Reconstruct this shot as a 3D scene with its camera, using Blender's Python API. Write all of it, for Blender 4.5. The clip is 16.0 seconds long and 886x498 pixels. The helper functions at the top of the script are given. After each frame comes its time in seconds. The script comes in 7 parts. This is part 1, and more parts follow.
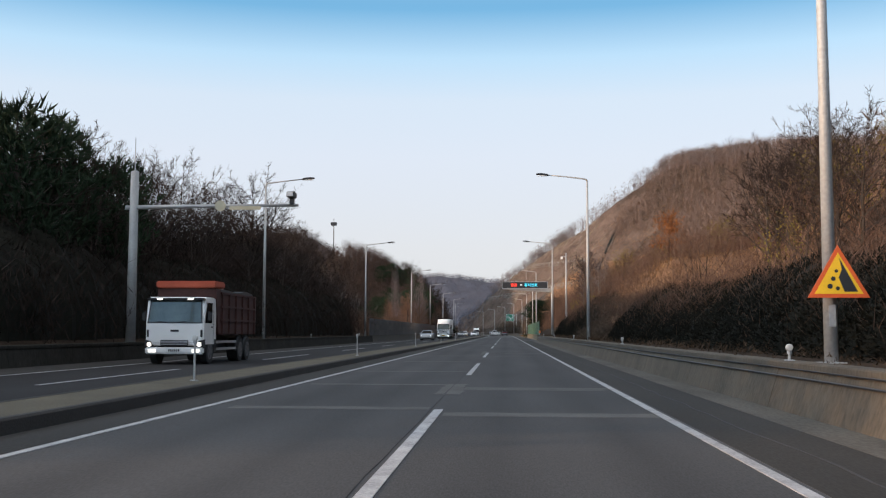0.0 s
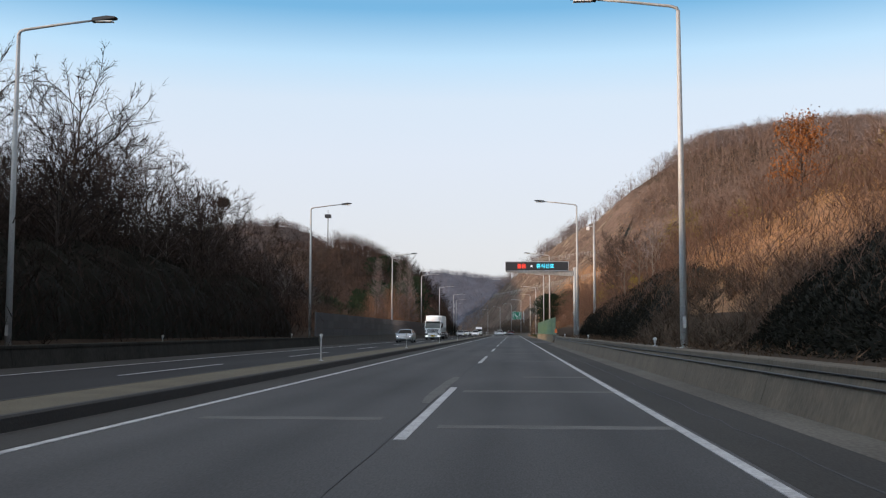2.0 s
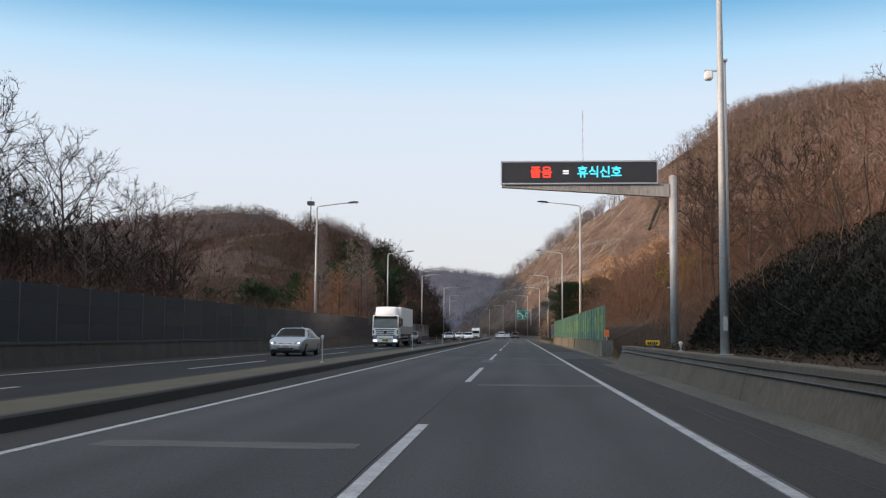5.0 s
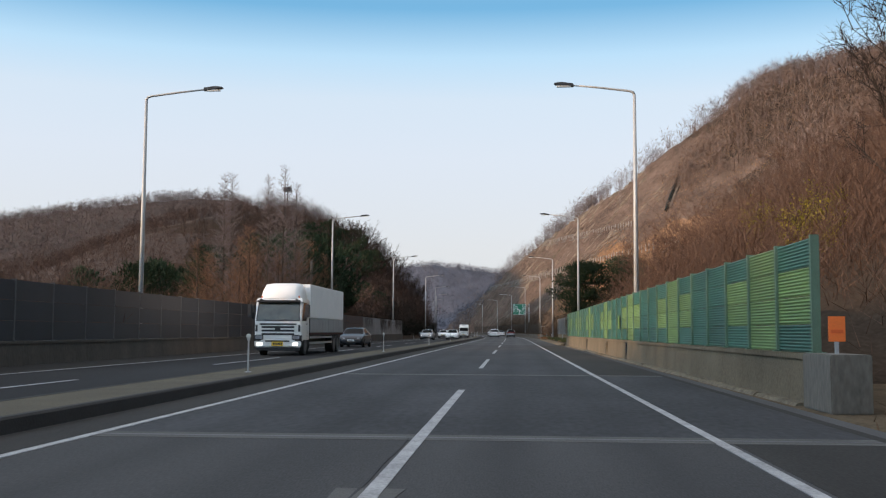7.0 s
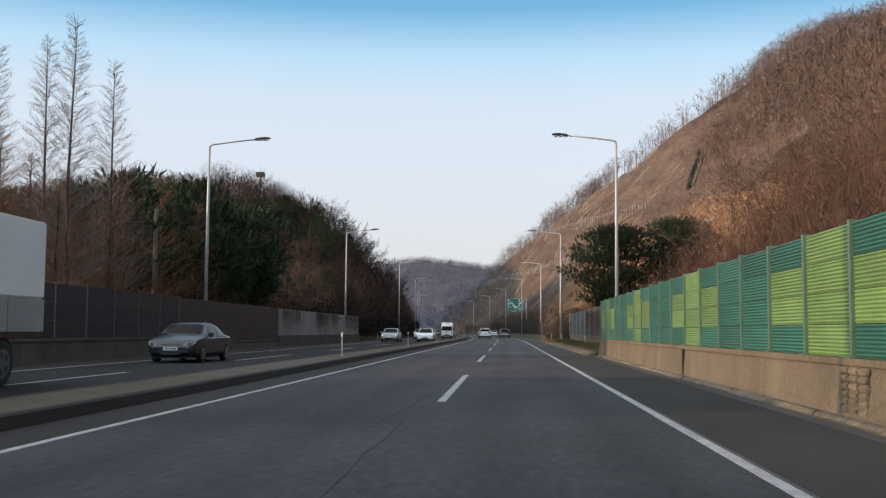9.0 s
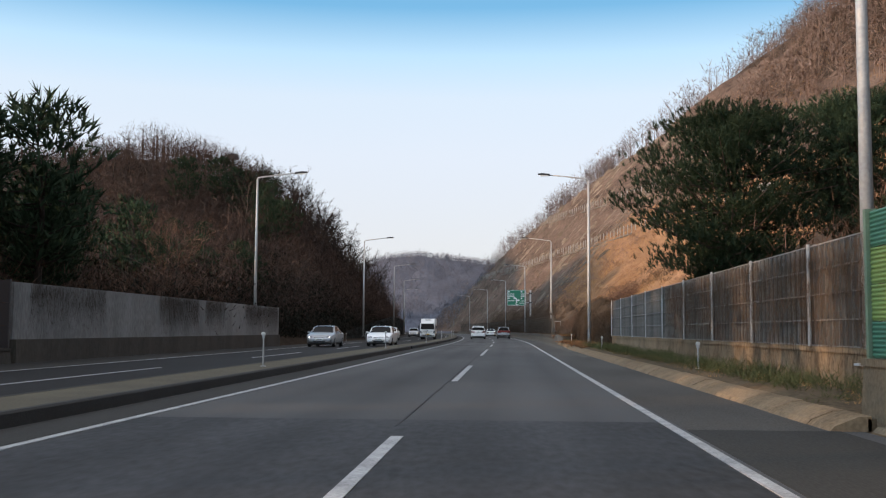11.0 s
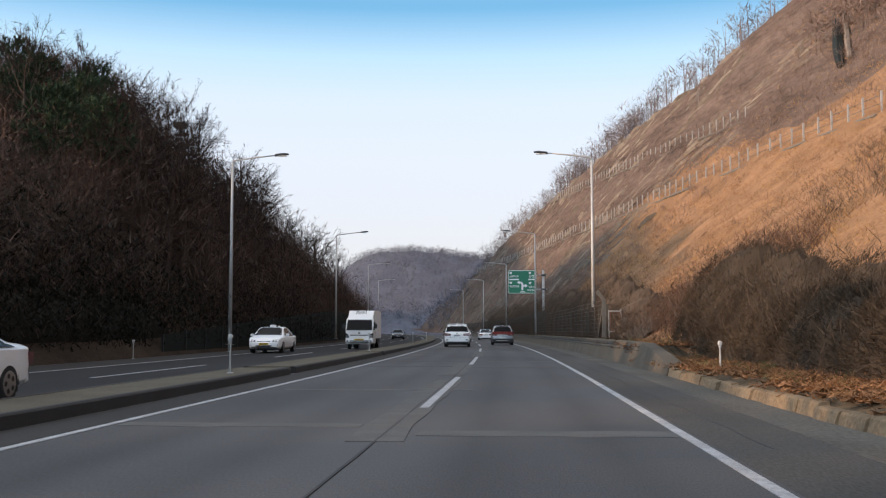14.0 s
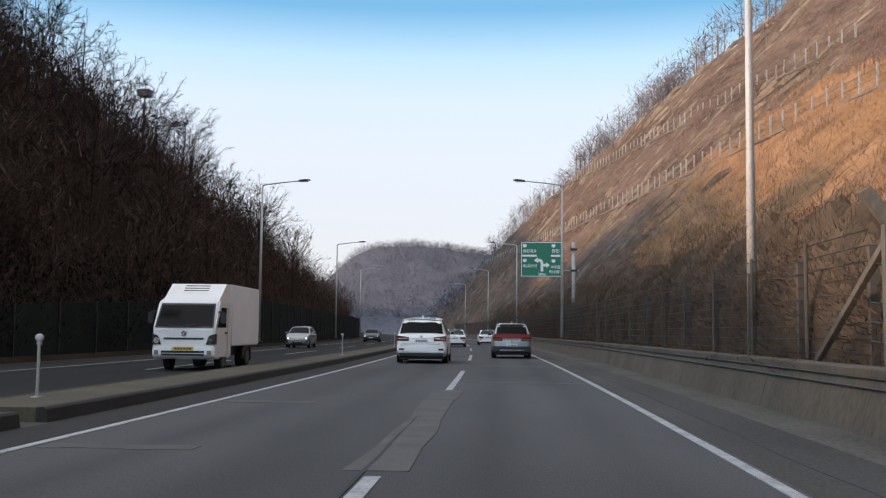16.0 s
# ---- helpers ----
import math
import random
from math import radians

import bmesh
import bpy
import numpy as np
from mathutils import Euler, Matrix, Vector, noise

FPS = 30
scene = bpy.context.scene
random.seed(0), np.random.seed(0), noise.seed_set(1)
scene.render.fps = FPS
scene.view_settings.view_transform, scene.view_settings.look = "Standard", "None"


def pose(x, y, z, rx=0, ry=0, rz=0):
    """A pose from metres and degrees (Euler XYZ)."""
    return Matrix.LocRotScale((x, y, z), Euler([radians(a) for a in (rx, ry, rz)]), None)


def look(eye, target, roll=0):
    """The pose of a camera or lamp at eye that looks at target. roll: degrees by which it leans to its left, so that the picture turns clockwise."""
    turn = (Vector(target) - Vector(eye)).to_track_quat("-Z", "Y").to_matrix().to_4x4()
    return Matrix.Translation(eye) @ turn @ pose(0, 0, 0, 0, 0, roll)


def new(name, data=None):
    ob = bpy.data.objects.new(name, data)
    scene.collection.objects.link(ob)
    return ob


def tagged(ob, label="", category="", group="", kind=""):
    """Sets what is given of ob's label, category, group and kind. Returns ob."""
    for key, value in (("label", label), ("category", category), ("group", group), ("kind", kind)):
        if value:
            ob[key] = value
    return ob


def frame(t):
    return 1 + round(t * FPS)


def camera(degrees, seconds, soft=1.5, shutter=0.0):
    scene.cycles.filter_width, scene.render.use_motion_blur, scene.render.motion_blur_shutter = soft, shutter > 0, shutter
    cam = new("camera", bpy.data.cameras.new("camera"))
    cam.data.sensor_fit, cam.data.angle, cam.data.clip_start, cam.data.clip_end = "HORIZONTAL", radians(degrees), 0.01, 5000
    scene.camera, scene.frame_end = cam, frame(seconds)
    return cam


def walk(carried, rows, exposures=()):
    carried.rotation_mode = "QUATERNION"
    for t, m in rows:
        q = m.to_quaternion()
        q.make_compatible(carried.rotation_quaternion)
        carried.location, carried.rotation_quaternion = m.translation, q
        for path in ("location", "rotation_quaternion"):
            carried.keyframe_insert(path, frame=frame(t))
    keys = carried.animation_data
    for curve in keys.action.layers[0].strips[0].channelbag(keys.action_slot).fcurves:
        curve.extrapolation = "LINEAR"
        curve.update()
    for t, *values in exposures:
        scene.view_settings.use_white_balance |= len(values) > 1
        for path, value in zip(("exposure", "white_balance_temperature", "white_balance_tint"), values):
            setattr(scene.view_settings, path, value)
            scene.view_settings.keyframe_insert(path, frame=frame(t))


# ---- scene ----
EXPOSURES = [(0, 0.0, 6900, 14), (4, 0.0, 6900, 14), (7, -0.02, 6900, 13), (9, -0.02, 6900, 13), (11.5, 0.10, 6900, 14), (16, 0.15, 6900, 15)]
cam = camera(47.3, 16.0, soft=1.2, shutter=0.05)
PATH = [
    (0, 0.079, 0.000, 1.280, 94.697, -0.145, 3.529),
    (0.5, 0.154, 9.890, 1.282, 94.848, 0.182, 3.657),
    (1, 0.220, 19.847, 1.277, 94.774, 0.074, 3.641),
    (1.5, 0.253, 29.805, 1.268, 94.764, -0.079, 3.914),
    (2, 0.307, 39.853, 1.271, 94.672, -0.045, 3.918),
    (2.5, 0.311, 50.004, 1.275, 94.757, -0.100, 3.946),
    (3, 0.327, 60.249, 1.280, 94.761, -0.155, 3.981),
    (3.5, 0.322, 70.589, 1.287, 94.716, -0.192, 4.147),
    (4, 0.302, 80.868, 1.273, 94.813, -0.364, 4.133),
    (6.5, 0.154, 133.253, 1.265, 94.694, -0.332, 4.223),
    (7, 0.081, 143.732, 1.277, 94.660, -0.285, 3.911),
    (7.5, 0.072, 153.888, 1.279, 94.608, -0.202, 3.842),
    (8, 0.122, 164.073, 1.285, 94.717, -0.027, 3.792),
    (8.5, 0.148, 174.349, 1.280, 94.761, -0.319, 3.736),
    (9, 0.158, 184.663, 1.283, 94.634, -0.424, 3.606),
    (11.5, 0.351, 236.974, 1.281, 94.574, -0.255, 3.666),
    (12, 0.410, 247.436, 1.281, 94.580, -0.075, 3.671),
    (12.5, 0.444, 257.893, 1.270, 94.498, -0.067, 3.783),
    (13, 0.434, 268.260, 1.259, 94.553, 0.012, 3.641),
    (13.5, 0.424, 278.586, 1.261, 94.562, 0.147, 3.678),
    (14, 0.389, 288.891, 1.256, 94.658, 0.064, 3.766),
    (14.5, 0.372, 299.154, 1.251, 94.733, 0.055, 3.869),
    (15, 0.227, 309.307, 1.272, 94.812, -0.340, 3.839),
    (15.5, 0.147, 319.431, 1.278, 94.725, -0.466, 4.033),
    (16, 0.053, 329.603, 1.286, 94.693, -0.624, 4.235),
]
walk(cam, [(t, pose(x, y, z, rx, ry, rz)) for t, x, y, z, rx, ry, rz in PATH], EXPOSURES)

# ---- light: clear winter sky, low sun behind the left-hand hills ----
SUN_FROM = Vector((-0.93, -0.37, 0.0)).normalized()
SUN_ELEV = radians(12.2)
world = bpy.data.worlds.new("winter_sky")
scene.world = world
world.use_nodes = True
wn, wl = world.node_tree.nodes, world.node_tree.links
wn.clear()
w_out, w_bg = wn.new("ShaderNodeOutputWorld"), wn.new("ShaderNodeBackground")
w_sky, w_co, w_sep = wn.new("ShaderNodeTexSky"), wn.new("ShaderNodeTexCoord"), wn.new("ShaderNodeSeparateXYZ")
w_ramp, w_mix, w_gain = wn.new("ShaderNodeValToRGB"), wn.new("ShaderNodeMixRGB"), wn.new("ShaderNodeMixRGB")
w_sky.sky_type, w_sky.sun_disc = "NISHITA", False
w_sky.sun_elevation, w_sky.sun_rotation = SUN_ELEV, math.atan2(SUN_FROM.x, SUN_FROM.y)
w_gain.blend_type = "MULTIPLY"
w_gain.inputs[0].default_value = 1.0
w_gain.inputs[2].default_value = (0.03, 0.03, 0.03, 1)
cr = w_ramp.color_ramp
# blue band around 0.31 is the windscreen's top tint, put into the sky
sky_stops = [(0.0, (0.60, 0.655, 0.735)), (0.08, (0.635, 0.69, 0.775)), (0.17, (0.64, 0.735, 0.865)), (0.225, (0.60, 0.74, 0.89)),
             (0.265, (0.44, 0.70, 0.93)), (0.31, (0.13, 0.42, 0.72)), (0.36, (0.22, 0.46, 0.72)), (0.6, (0.55, 0.60, 0.68)), (1.0, (0.62, 0.62, 0.64))]
for k, (p, col) in enumerate(sky_stops):
    e = cr.elements[k] if k < 2 else cr.elements.new(p)
    e.position, e.color = p, (*col, 1)
w_mix.blend_type = "ADD"
w_mix.inputs[0].default_value = 1.0
w_bg.inputs[1].default_value = 1.0
wl.new(w_co.outputs["Generated"], w_sep.inputs[0])
wl.new(w_sep.outputs[2], w_ramp.inputs[0])
wl.new(w_sky.outputs[0], w_gain.inputs[1])
wl.new(w_gain.outputs[0], w_mix.inputs[1])
# the hazy air glows more strongly towards the sun, out of sight behind the camera
w_dot, w_map, w_glow = wn.new("ShaderNodeVectorMath"), wn.new("ShaderNodeMapRange"), wn.new("ShaderNodeMixRGB")
w_dot.operation = "DOT_PRODUCT"
w_dot.inputs[1].default_value = SUN_FROM * math.cos(SUN_ELEV) + Vector((0, 0, math.sin(SUN_ELEV)))
w_map.interpolation_type = "SMOOTHSTEP"
w_map.inputs["From Min"].default_value, w_map.inputs["From Max"].default_value = 0.14, 1.0
w_map.inputs["To Min"].default_value, w_map.inputs["To Max"].default_value = 1.0, 4.0
w_glow.blend_type = "MULTIPLY"
w_glow.inputs[0].default_value = 1.0
wl.new(w_co.outputs["Generated"], w_dot.inputs[0])
wl.new(w_dot.outputs["Value"], w_map.inputs["Value"])
wl.new(w_ramp.outputs[0], w_glow.inputs[1])
wl.new(w_map.outputs[0], w_glow.inputs[2])
wl.new(w_glow.outputs[0], w_mix.inputs[2])
wl.new(w_mix.outputs[0], w_bg.inputs[0])
wl.new(w_bg.outputs[0], w_out.inputs[0])
sun = new("sun", bpy.data.lights.new("sun", "SUN"))
sun.data.energy, sun.data.angle, sun.data.color = 4.9, radians(0.6), (1.0, 0.69, 0.44)
sun_to = -(SUN_FROM * math.cos(SUN_ELEV) + Vector((0, 0, math.sin(SUN_ELEV))))
sun.matrix_world = look((-60, -40, 60), Vector((-60, -40, 60)) + sun_to)


# ---- materials ----
def material(name, base, rough=0.8, metal=0.0, vary=0.25, scale=3.0, fine=40.0, bump=0.2, rand=0.0, second=None, stretch=(1, 1, 1),
             spec=0.5, coat=0.0, emit=None, island=0.0, tracks=0.0):
    """Base colour broken up at two scales, with fine relief; rand: variation from object to object, island: from piece to piece,
    tracks: polished wheel paths along the two lanes."""
    m = bpy.data.materials.new(name)
    m.use_nodes = True
    nt = m.node_tree
    bsdf = nt.nodes["Principled BSDF"]
    n = nt.nodes.new
    co, mp = n("ShaderNodeTexCoord"), n("ShaderNodeMapping")
    mp.inputs["Scale"].default_value = stretch
    nt.links.new(co.outputs["Object"], mp.inputs[0])
    n1, n2 = n("ShaderNodeTexNoise"), n("ShaderNodeTexNoise")
    n1.inputs["Scale"].default_value, n1.inputs["Detail"].default_value = scale, 5
    n2.inputs["Scale"].default_value, n2.inputs["Detail"].default_value = fine, 3
    nt.links.new(mp.outputs[0], n1.inputs["Vector"])
    nt.links.new(mp.outputs[0], n2.inputs["Vector"])
    add = n("ShaderNodeMath")
    add.operation = "ADD"
    nt.links.new(n1.outputs["Fac"], add.inputs[0])
    nt.links.new(n2.outputs["Fac"], add.inputs[1])
    mr = n("ShaderNodeMapRange")
    mr.inputs["From Min"].default_value, mr.inputs["From Max"].default_value = 0.65, 1.35
    nt.links.new(add.outputs[0], mr.inputs["Value"])
    ramp = n("ShaderNodeMixRGB")
    dark = [c * (1 - vary) for c in base]
    light = second if second else [min(c * (1 + vary), 1) for c in base]
    ramp.inputs[1].default_value, ramp.inputs[2].default_value = (*dark, 1), (*light, 1)
    nt.links.new(mr.outputs[0], ramp.inputs[0])
    out = ramp.outputs[0]
    for amount, node, sock in ((rand, "ShaderNodeObjectInfo", "Random"), (island, "ShaderNodeNewGeometry", "Random Per Island")):
        if amount:
            src, hs = n(node), n("ShaderNodeHueSaturation")
            r2 = n("ShaderNodeMapRange")
            r2.inputs["To Min"].default_value, r2.inputs["To Max"].default_value = 1 - amount, 1 + amount
            nt.links.new(src.outputs[sock], r2.inputs["Value"])
            nt.links.new(r2.outputs[0], hs.inputs["Value"])
            nt.links.new(out, hs.inputs["Color"])
            out = hs.outputs[0]
    if tracks:
        sep = n("ShaderNodeSeparateXYZ")
        nt.links.new(co.outputs["Object"], sep.inputs[0])

        def calc(op, a, b):
            q = n("ShaderNodeMath")
            q.operation = op
            for k, v in enumerate((a, b)):
                if isinstance(v, (int, float)):
                    q.inputs[k].default_value = v
                else:
                    nt.links.new(v, q.inputs[k])
            return q.outputs[0]
        past = calc("MAXIMUM", calc("SUBTRACT", sep.outputs[1], 312.0), 0.0)
        across = calc("ADD", sep.outputs[0], calc("DIVIDE", calc("MULTIPLY", past, past), 3600.0))
        worn = None
        for lane in (-3.75, -2.3, 0.0, 1.5):
            near_by = calc("SUBTRACT", 1.0, calc("MINIMUM", calc("DIVIDE", calc("ABSOLUTE", calc("SUBTRACT", across, lane), 0.0), 0.55), 1.0))
            worn = near_by if worn is None else calc("MAXIMUM", worn, near_by)
        streak = n("ShaderNodeTexNoise")
        streak.inputs["Scale"].default_value, streak.inputs["Detail"].default_value = 0.5, 4
        flat = n("ShaderNodeMapping")
        flat.inputs["Scale"].default_value = (1.5, 0.12, 1)
        nt.links.new(co.outputs["Object"], flat.inputs[0])
        nt.links.new(flat.outputs[0], streak.inputs["Vector"])
        depth = calc("MULTIPLY", calc("MULTIPLY", worn, tracks * 2), streak.outputs["Fac"])
        hs = n("ShaderNodeHueSaturation")
        nt.links.new(calc("SUBTRACT", 1.0, depth), hs.inputs["Value"])
        nt.links.new(out, hs.inputs["Color"])
        out = hs.outputs[0]
    nt.links.new(out, bsdf.inputs["Base Color"])
    bsdf.inputs["Roughness"].default_value, bsdf.inputs["Metallic"].default_value = rough, metal
    bsdf.inputs["Specular IOR Level"].default_value = spec
    bsdf.inputs["Coat Weight"].default_value = coat
    bsdf.inputs["Coat Roughness"].default_value = 0.08
    if emit:
        bsdf.inputs["Emission Color"].default_value, bsdf.inputs["Emission Strength"].default_value = (*emit[0], 1), emit[1]
    if bump:
        b = n("ShaderNodeBump")
        b.inputs["Strength"].default_value, b.inputs["Distance"].default_value = bump, 0.02
        nt.links.new(n2.outputs["Fac"], b.inputs["Height"])
        nt.links.new(b.outputs[0], bsdf.inputs["Normal"])
    return m


ASPHALT = material("asphalt", (0.0615, 0.062, 0.0635), 0.85, spec=0.25, vary=0.45, scale=0.28, fine=60, bump=0.12, stretch=(1, 0.25, 1), tracks=0.22)
ASPHALT_OLD = material("asphalt_worn", (0.0430, 0.0433, 0.0440), 0.85, spec=0.25, vary=0.5, scale=0.35, fine=60, bump=0.12, stretch=(1, 0.2, 1), tracks=0.25)
GUTTER = material("gutter_concrete", (0.085, 0.080, 0.070), 0.95, spec=0.15, vary=0.4, scale=0.8, fine=20, bump=0.25, stretch=(1, 0.3, 1))
# same asphalt, darkened: shade of the left bank is put into the colour
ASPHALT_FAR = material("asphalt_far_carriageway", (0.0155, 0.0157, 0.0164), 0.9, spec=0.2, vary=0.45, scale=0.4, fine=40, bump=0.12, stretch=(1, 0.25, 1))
WALL_DARK = material("mossy_wall", (0.028, 0.0266, 0.0231), 0.95, spec=0.1, vary=0.45, scale=0.6, fine=14, bump=0.4, stretch=(1, 1, 0.3))
ASPHALT_NEW = material("asphalt_dark", (0.0240, 0.0248, 0.0275), 0.8, spec=0.3, vary=0.75, scale=0.55, fine=9, bump=0.1, stretch=(1, 0.35, 1), tracks=0.35)
ASPHALT_SHOULDER = material("asphalt_shoulder", (0.0310, 0.0300, 0.0278), 0.95, spec=0.2, vary=0.4, scale=0.5, fine=45, bump=0.15, stretch=(1, 0.2, 1))
ASPHALT_PALE = material("asphalt_pale_shoulder", (0.060, 0.0575, 0.053), 0.95, spec=0.2, vary=0.45, scale=0.5, fine=45, bump=0.15, stretch=(1, 0.2, 1))
PATCH = material("road_patch", (0.092, 0.092, 0.089), 0.9, spec=0.2, vary=0.25, scale=1.5, fine=60, bump=0.3)
CRACK = material("road_crack", (0.022, 0.022, 0.024), 0.9, vary=0.2)
PAINT = material("road_paint", (0.29, 0.295, 0.30), 0.7, vary=0.45, scale=2.2, fine=26, bump=0.15)
CONCRETE = material("concrete", (0.1051, 0.09563, 0.08096), 0.9, vary=0.4, scale=0.7, fine=14, bump=0.4, stretch=(1, 1, 0.35))
CONCRETE_WALL = material("wall_concrete", (0.06854, 0.05523, 0.03876), 0.95, vary=0.45, scale=0.6, fine=14, bump=0.4, stretch=(1, 1, 0.3))
CONCRETE_DARK = material("concrete_dark", (0.062, 0.053, 0.043), 0.9, vary=0.4, scale=0.8, fine=14, bump=0.4, stretch=(1, 1, 0.35))
CONCRETE_LIGHT = material("concrete_light", (0.272, 0.268, 0.256), 0.9, vary=0.35, scale=0.6, fine=12, bump=0.4, stretch=(1, 1, 0.3))
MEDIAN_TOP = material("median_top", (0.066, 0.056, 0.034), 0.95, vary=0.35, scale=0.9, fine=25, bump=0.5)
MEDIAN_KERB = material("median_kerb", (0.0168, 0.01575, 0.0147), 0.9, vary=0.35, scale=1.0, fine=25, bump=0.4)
STEEL = material("galvanised_steel", (0.40, 0.41, 0.42), 0.5, 0.7, vary=0.15, scale=2, fine=20, bump=0.05)
STEEL_LAMP = material("lamp_steel", (0.36, 0.36, 0.35), 0.6, 0.25, vary=0.2, scale=1.2, fine=15, bump=0.05)
DARK_METAL = material("dark_metal", (0.03, 0.03, 0.032), 0.5, 0.5, vary=0.2, bump=0.05)
RUST = material("rusty_steel", (0.16, 0.08, 0.05), 0.85, 0.2, vary=0.4, scale=2, fine=20, bump=0.3)
BLACK_PLASTIC = material("black_plastic", (0.018, 0.018, 0.02), 0.55, vary=0.2, bump=0.05)
WHITE_PAINT = material("white_paint", (0.72, 0.72, 0.70), 0.5, vary=0.1, bump=0.03)
GREEN_PANEL = material("green_panel", (0.016, 0.082, 0.056), 0.45, vary=0.25, scale=1.5, fine=25, bump=0.1, rand=0.18)
PLASTER = material("dirty_plaster", (0.215, 0.210, 0.205), 0.9, vary=0.4, scale=0.6, fine=12, bump=0.4, stretch=(1, 1, 0.3))
LIME_PANEL = material("lime_panel", (0.100, 0.180, 0.050), 0.45, vary=0.25, scale=1.5, fine=25, bump=0.1, rand=0.18)
BARRIER_POST = material("dull_barrier_post", (0.075, 0.08, 0.085), 0.6, 0.2, vary=0.25, scale=2, fine=20, bump=0.05)
GREY_PANEL = material("grey_panel", (0.0170, 0.0205, 0.0262), 0.6, 0.1, vary=0.3, scale=0.8, fine=18, bump=0.1, rand=0.2, stretch=(1, 1, 0.5))
GREY_PANEL_DARK = material("dark_grey_panel", (0.0155, 0.0186, 0.0240), 0.55, 0.1, vary=0.3, scale=0.8, fine=18, bump=0.1, rand=0.2, stretch=(1, 1, 0.5))
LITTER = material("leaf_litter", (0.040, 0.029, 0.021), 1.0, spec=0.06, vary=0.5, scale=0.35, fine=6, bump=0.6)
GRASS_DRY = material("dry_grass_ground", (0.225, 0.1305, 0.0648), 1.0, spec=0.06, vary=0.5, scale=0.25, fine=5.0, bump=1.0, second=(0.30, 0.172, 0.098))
ROCK = material("rock_face", (0.080, 0.056, 0.045), 0.95, spec=0.06, vary=0.55, scale=0.12, fine=0.9, bump=1.0, second=(0.150, 0.108, 0.085), stretch=(1.0, 0.35, 1.6))
# bluish air haze is mixed into this far ground colour
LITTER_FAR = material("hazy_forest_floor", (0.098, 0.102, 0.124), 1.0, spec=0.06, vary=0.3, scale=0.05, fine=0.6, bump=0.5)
LITTER_MID = material("wooded_hill_floor", (0.068, 0.053, 0.047), 1.0, spec=0.06, vary=0.4, scale=0.06, fine=0.8, bump=0.5)
LITTER_LEAF = material("fallen_leaves", (0.1875, 0.09775, 0.0504), 1.0, spec=0.06, vary=0.4, bump=0, island=0.4)
MESH_DARK = material("dark_mesh_panel", (0.012, 0.016, 0.015), 0.8, spec=0.1, vary=0.3, scale=0.8, fine=20, bump=0.2, rand=0.2)
# KERB and APRON: warm sunlight on the kerb is put into their tan
KERB = material("dirty_kerb", (0.125, 0.108, 0.080), 0.95, spec=0.1, vary=0.5, scale=1.2, fine=14, bump=0.4, rand=0.12)
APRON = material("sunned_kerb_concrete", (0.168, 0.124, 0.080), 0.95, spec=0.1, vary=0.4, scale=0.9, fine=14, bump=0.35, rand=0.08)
# stained concrete, with the warm light on it put into the tan
PLINTH = material("stained_plinth", (0.118, 0.098, 0.068), 0.95, spec=0.15, vary=0.35, scale=0.6, fine=22, bump=0.25, stretch=(1, 1, 0.7))
BUSH = material("bush_twigs", (0.072, 0.053, 0.039), 1.0, spec=0.06, vary=0.4, scale=0.6, bump=0, island=0.4)
BUSH_DARK = material("dark_bush_twigs", (0.048, 0.036, 0.026), 1.0, spec=0.06, vary=0.4, scale=0.6, bump=0, island=0.4)
ROCK_PALE = material("pale_rock", (0.1575, 0.1312, 0.105), 0.95, spec=0.1, vary=0.45, scale=0.5, fine=6, bump=0.6, island=0.35)
REFLECTOR = material("dull_reflector", (0.42, 0.42, 0.40), 0.5, vary=0.15, bump=0.03)
# lightened: warm light on the verge is part of this brown
FIELD = material("verge_soil", (0.082, 0.063, 0.042), 1.0, spec=0.06, vary=0.45, scale=0.8, fine=9, bump=0.7)
BARK = material("bark", (0.04875, 0.039, 0.0325), 0.95, spec=0.06, vary=0.4, scale=3, fine=18, bump=0.5, rand=0.3, stretch=(1, 1, 0.2))
BARK_PALE = material("pale_bark", (0.124, 0.1085, 0.093), 0.95, spec=0.06, vary=0.4, scale=2, fine=14, bump=0.4, rand=0.2, stretch=(1, 1, 0.3))
# shade of the left slopes is put into TWIG and TWIG_BROWN
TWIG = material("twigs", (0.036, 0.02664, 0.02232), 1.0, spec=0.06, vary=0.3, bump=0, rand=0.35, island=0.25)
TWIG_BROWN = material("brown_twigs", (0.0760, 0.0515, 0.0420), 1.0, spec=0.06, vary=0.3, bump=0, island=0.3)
TWIG_RED = material("reddish_twigs", (0.108, 0.0672, 0.0490), 1.0, spec=0.06, vary=0.35, bump=0, rand=0.3, island=0.3)
# paler and greyer than near twigs: hillside haze is in the colour
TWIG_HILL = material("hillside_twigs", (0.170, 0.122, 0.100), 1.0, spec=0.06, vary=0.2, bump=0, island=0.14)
TWIG_RUST = material("rust_twigs", (0.150, 0.088, 0.058), 1.0, spec=0.06, vary=0.35, bump=0, rand=0.2, island=0.3)
# the purple of hazy hills is mixed into this grey
TWIG_GREY = material("grey_twigs", (0.168, 0.140, 0.136), 1.0, spec=0.06, vary=0.3, bump=0, island=0.3)
TWIG_TOP = material("hilltop_twigs", (0.112, 0.089, 0.083), 1.0, spec=0.06, vary=0.25, bump=0, island=0.25)
# valley haze is put into the twig colour as blue-grey
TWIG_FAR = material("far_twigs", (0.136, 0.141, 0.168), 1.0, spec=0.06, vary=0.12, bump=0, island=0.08)
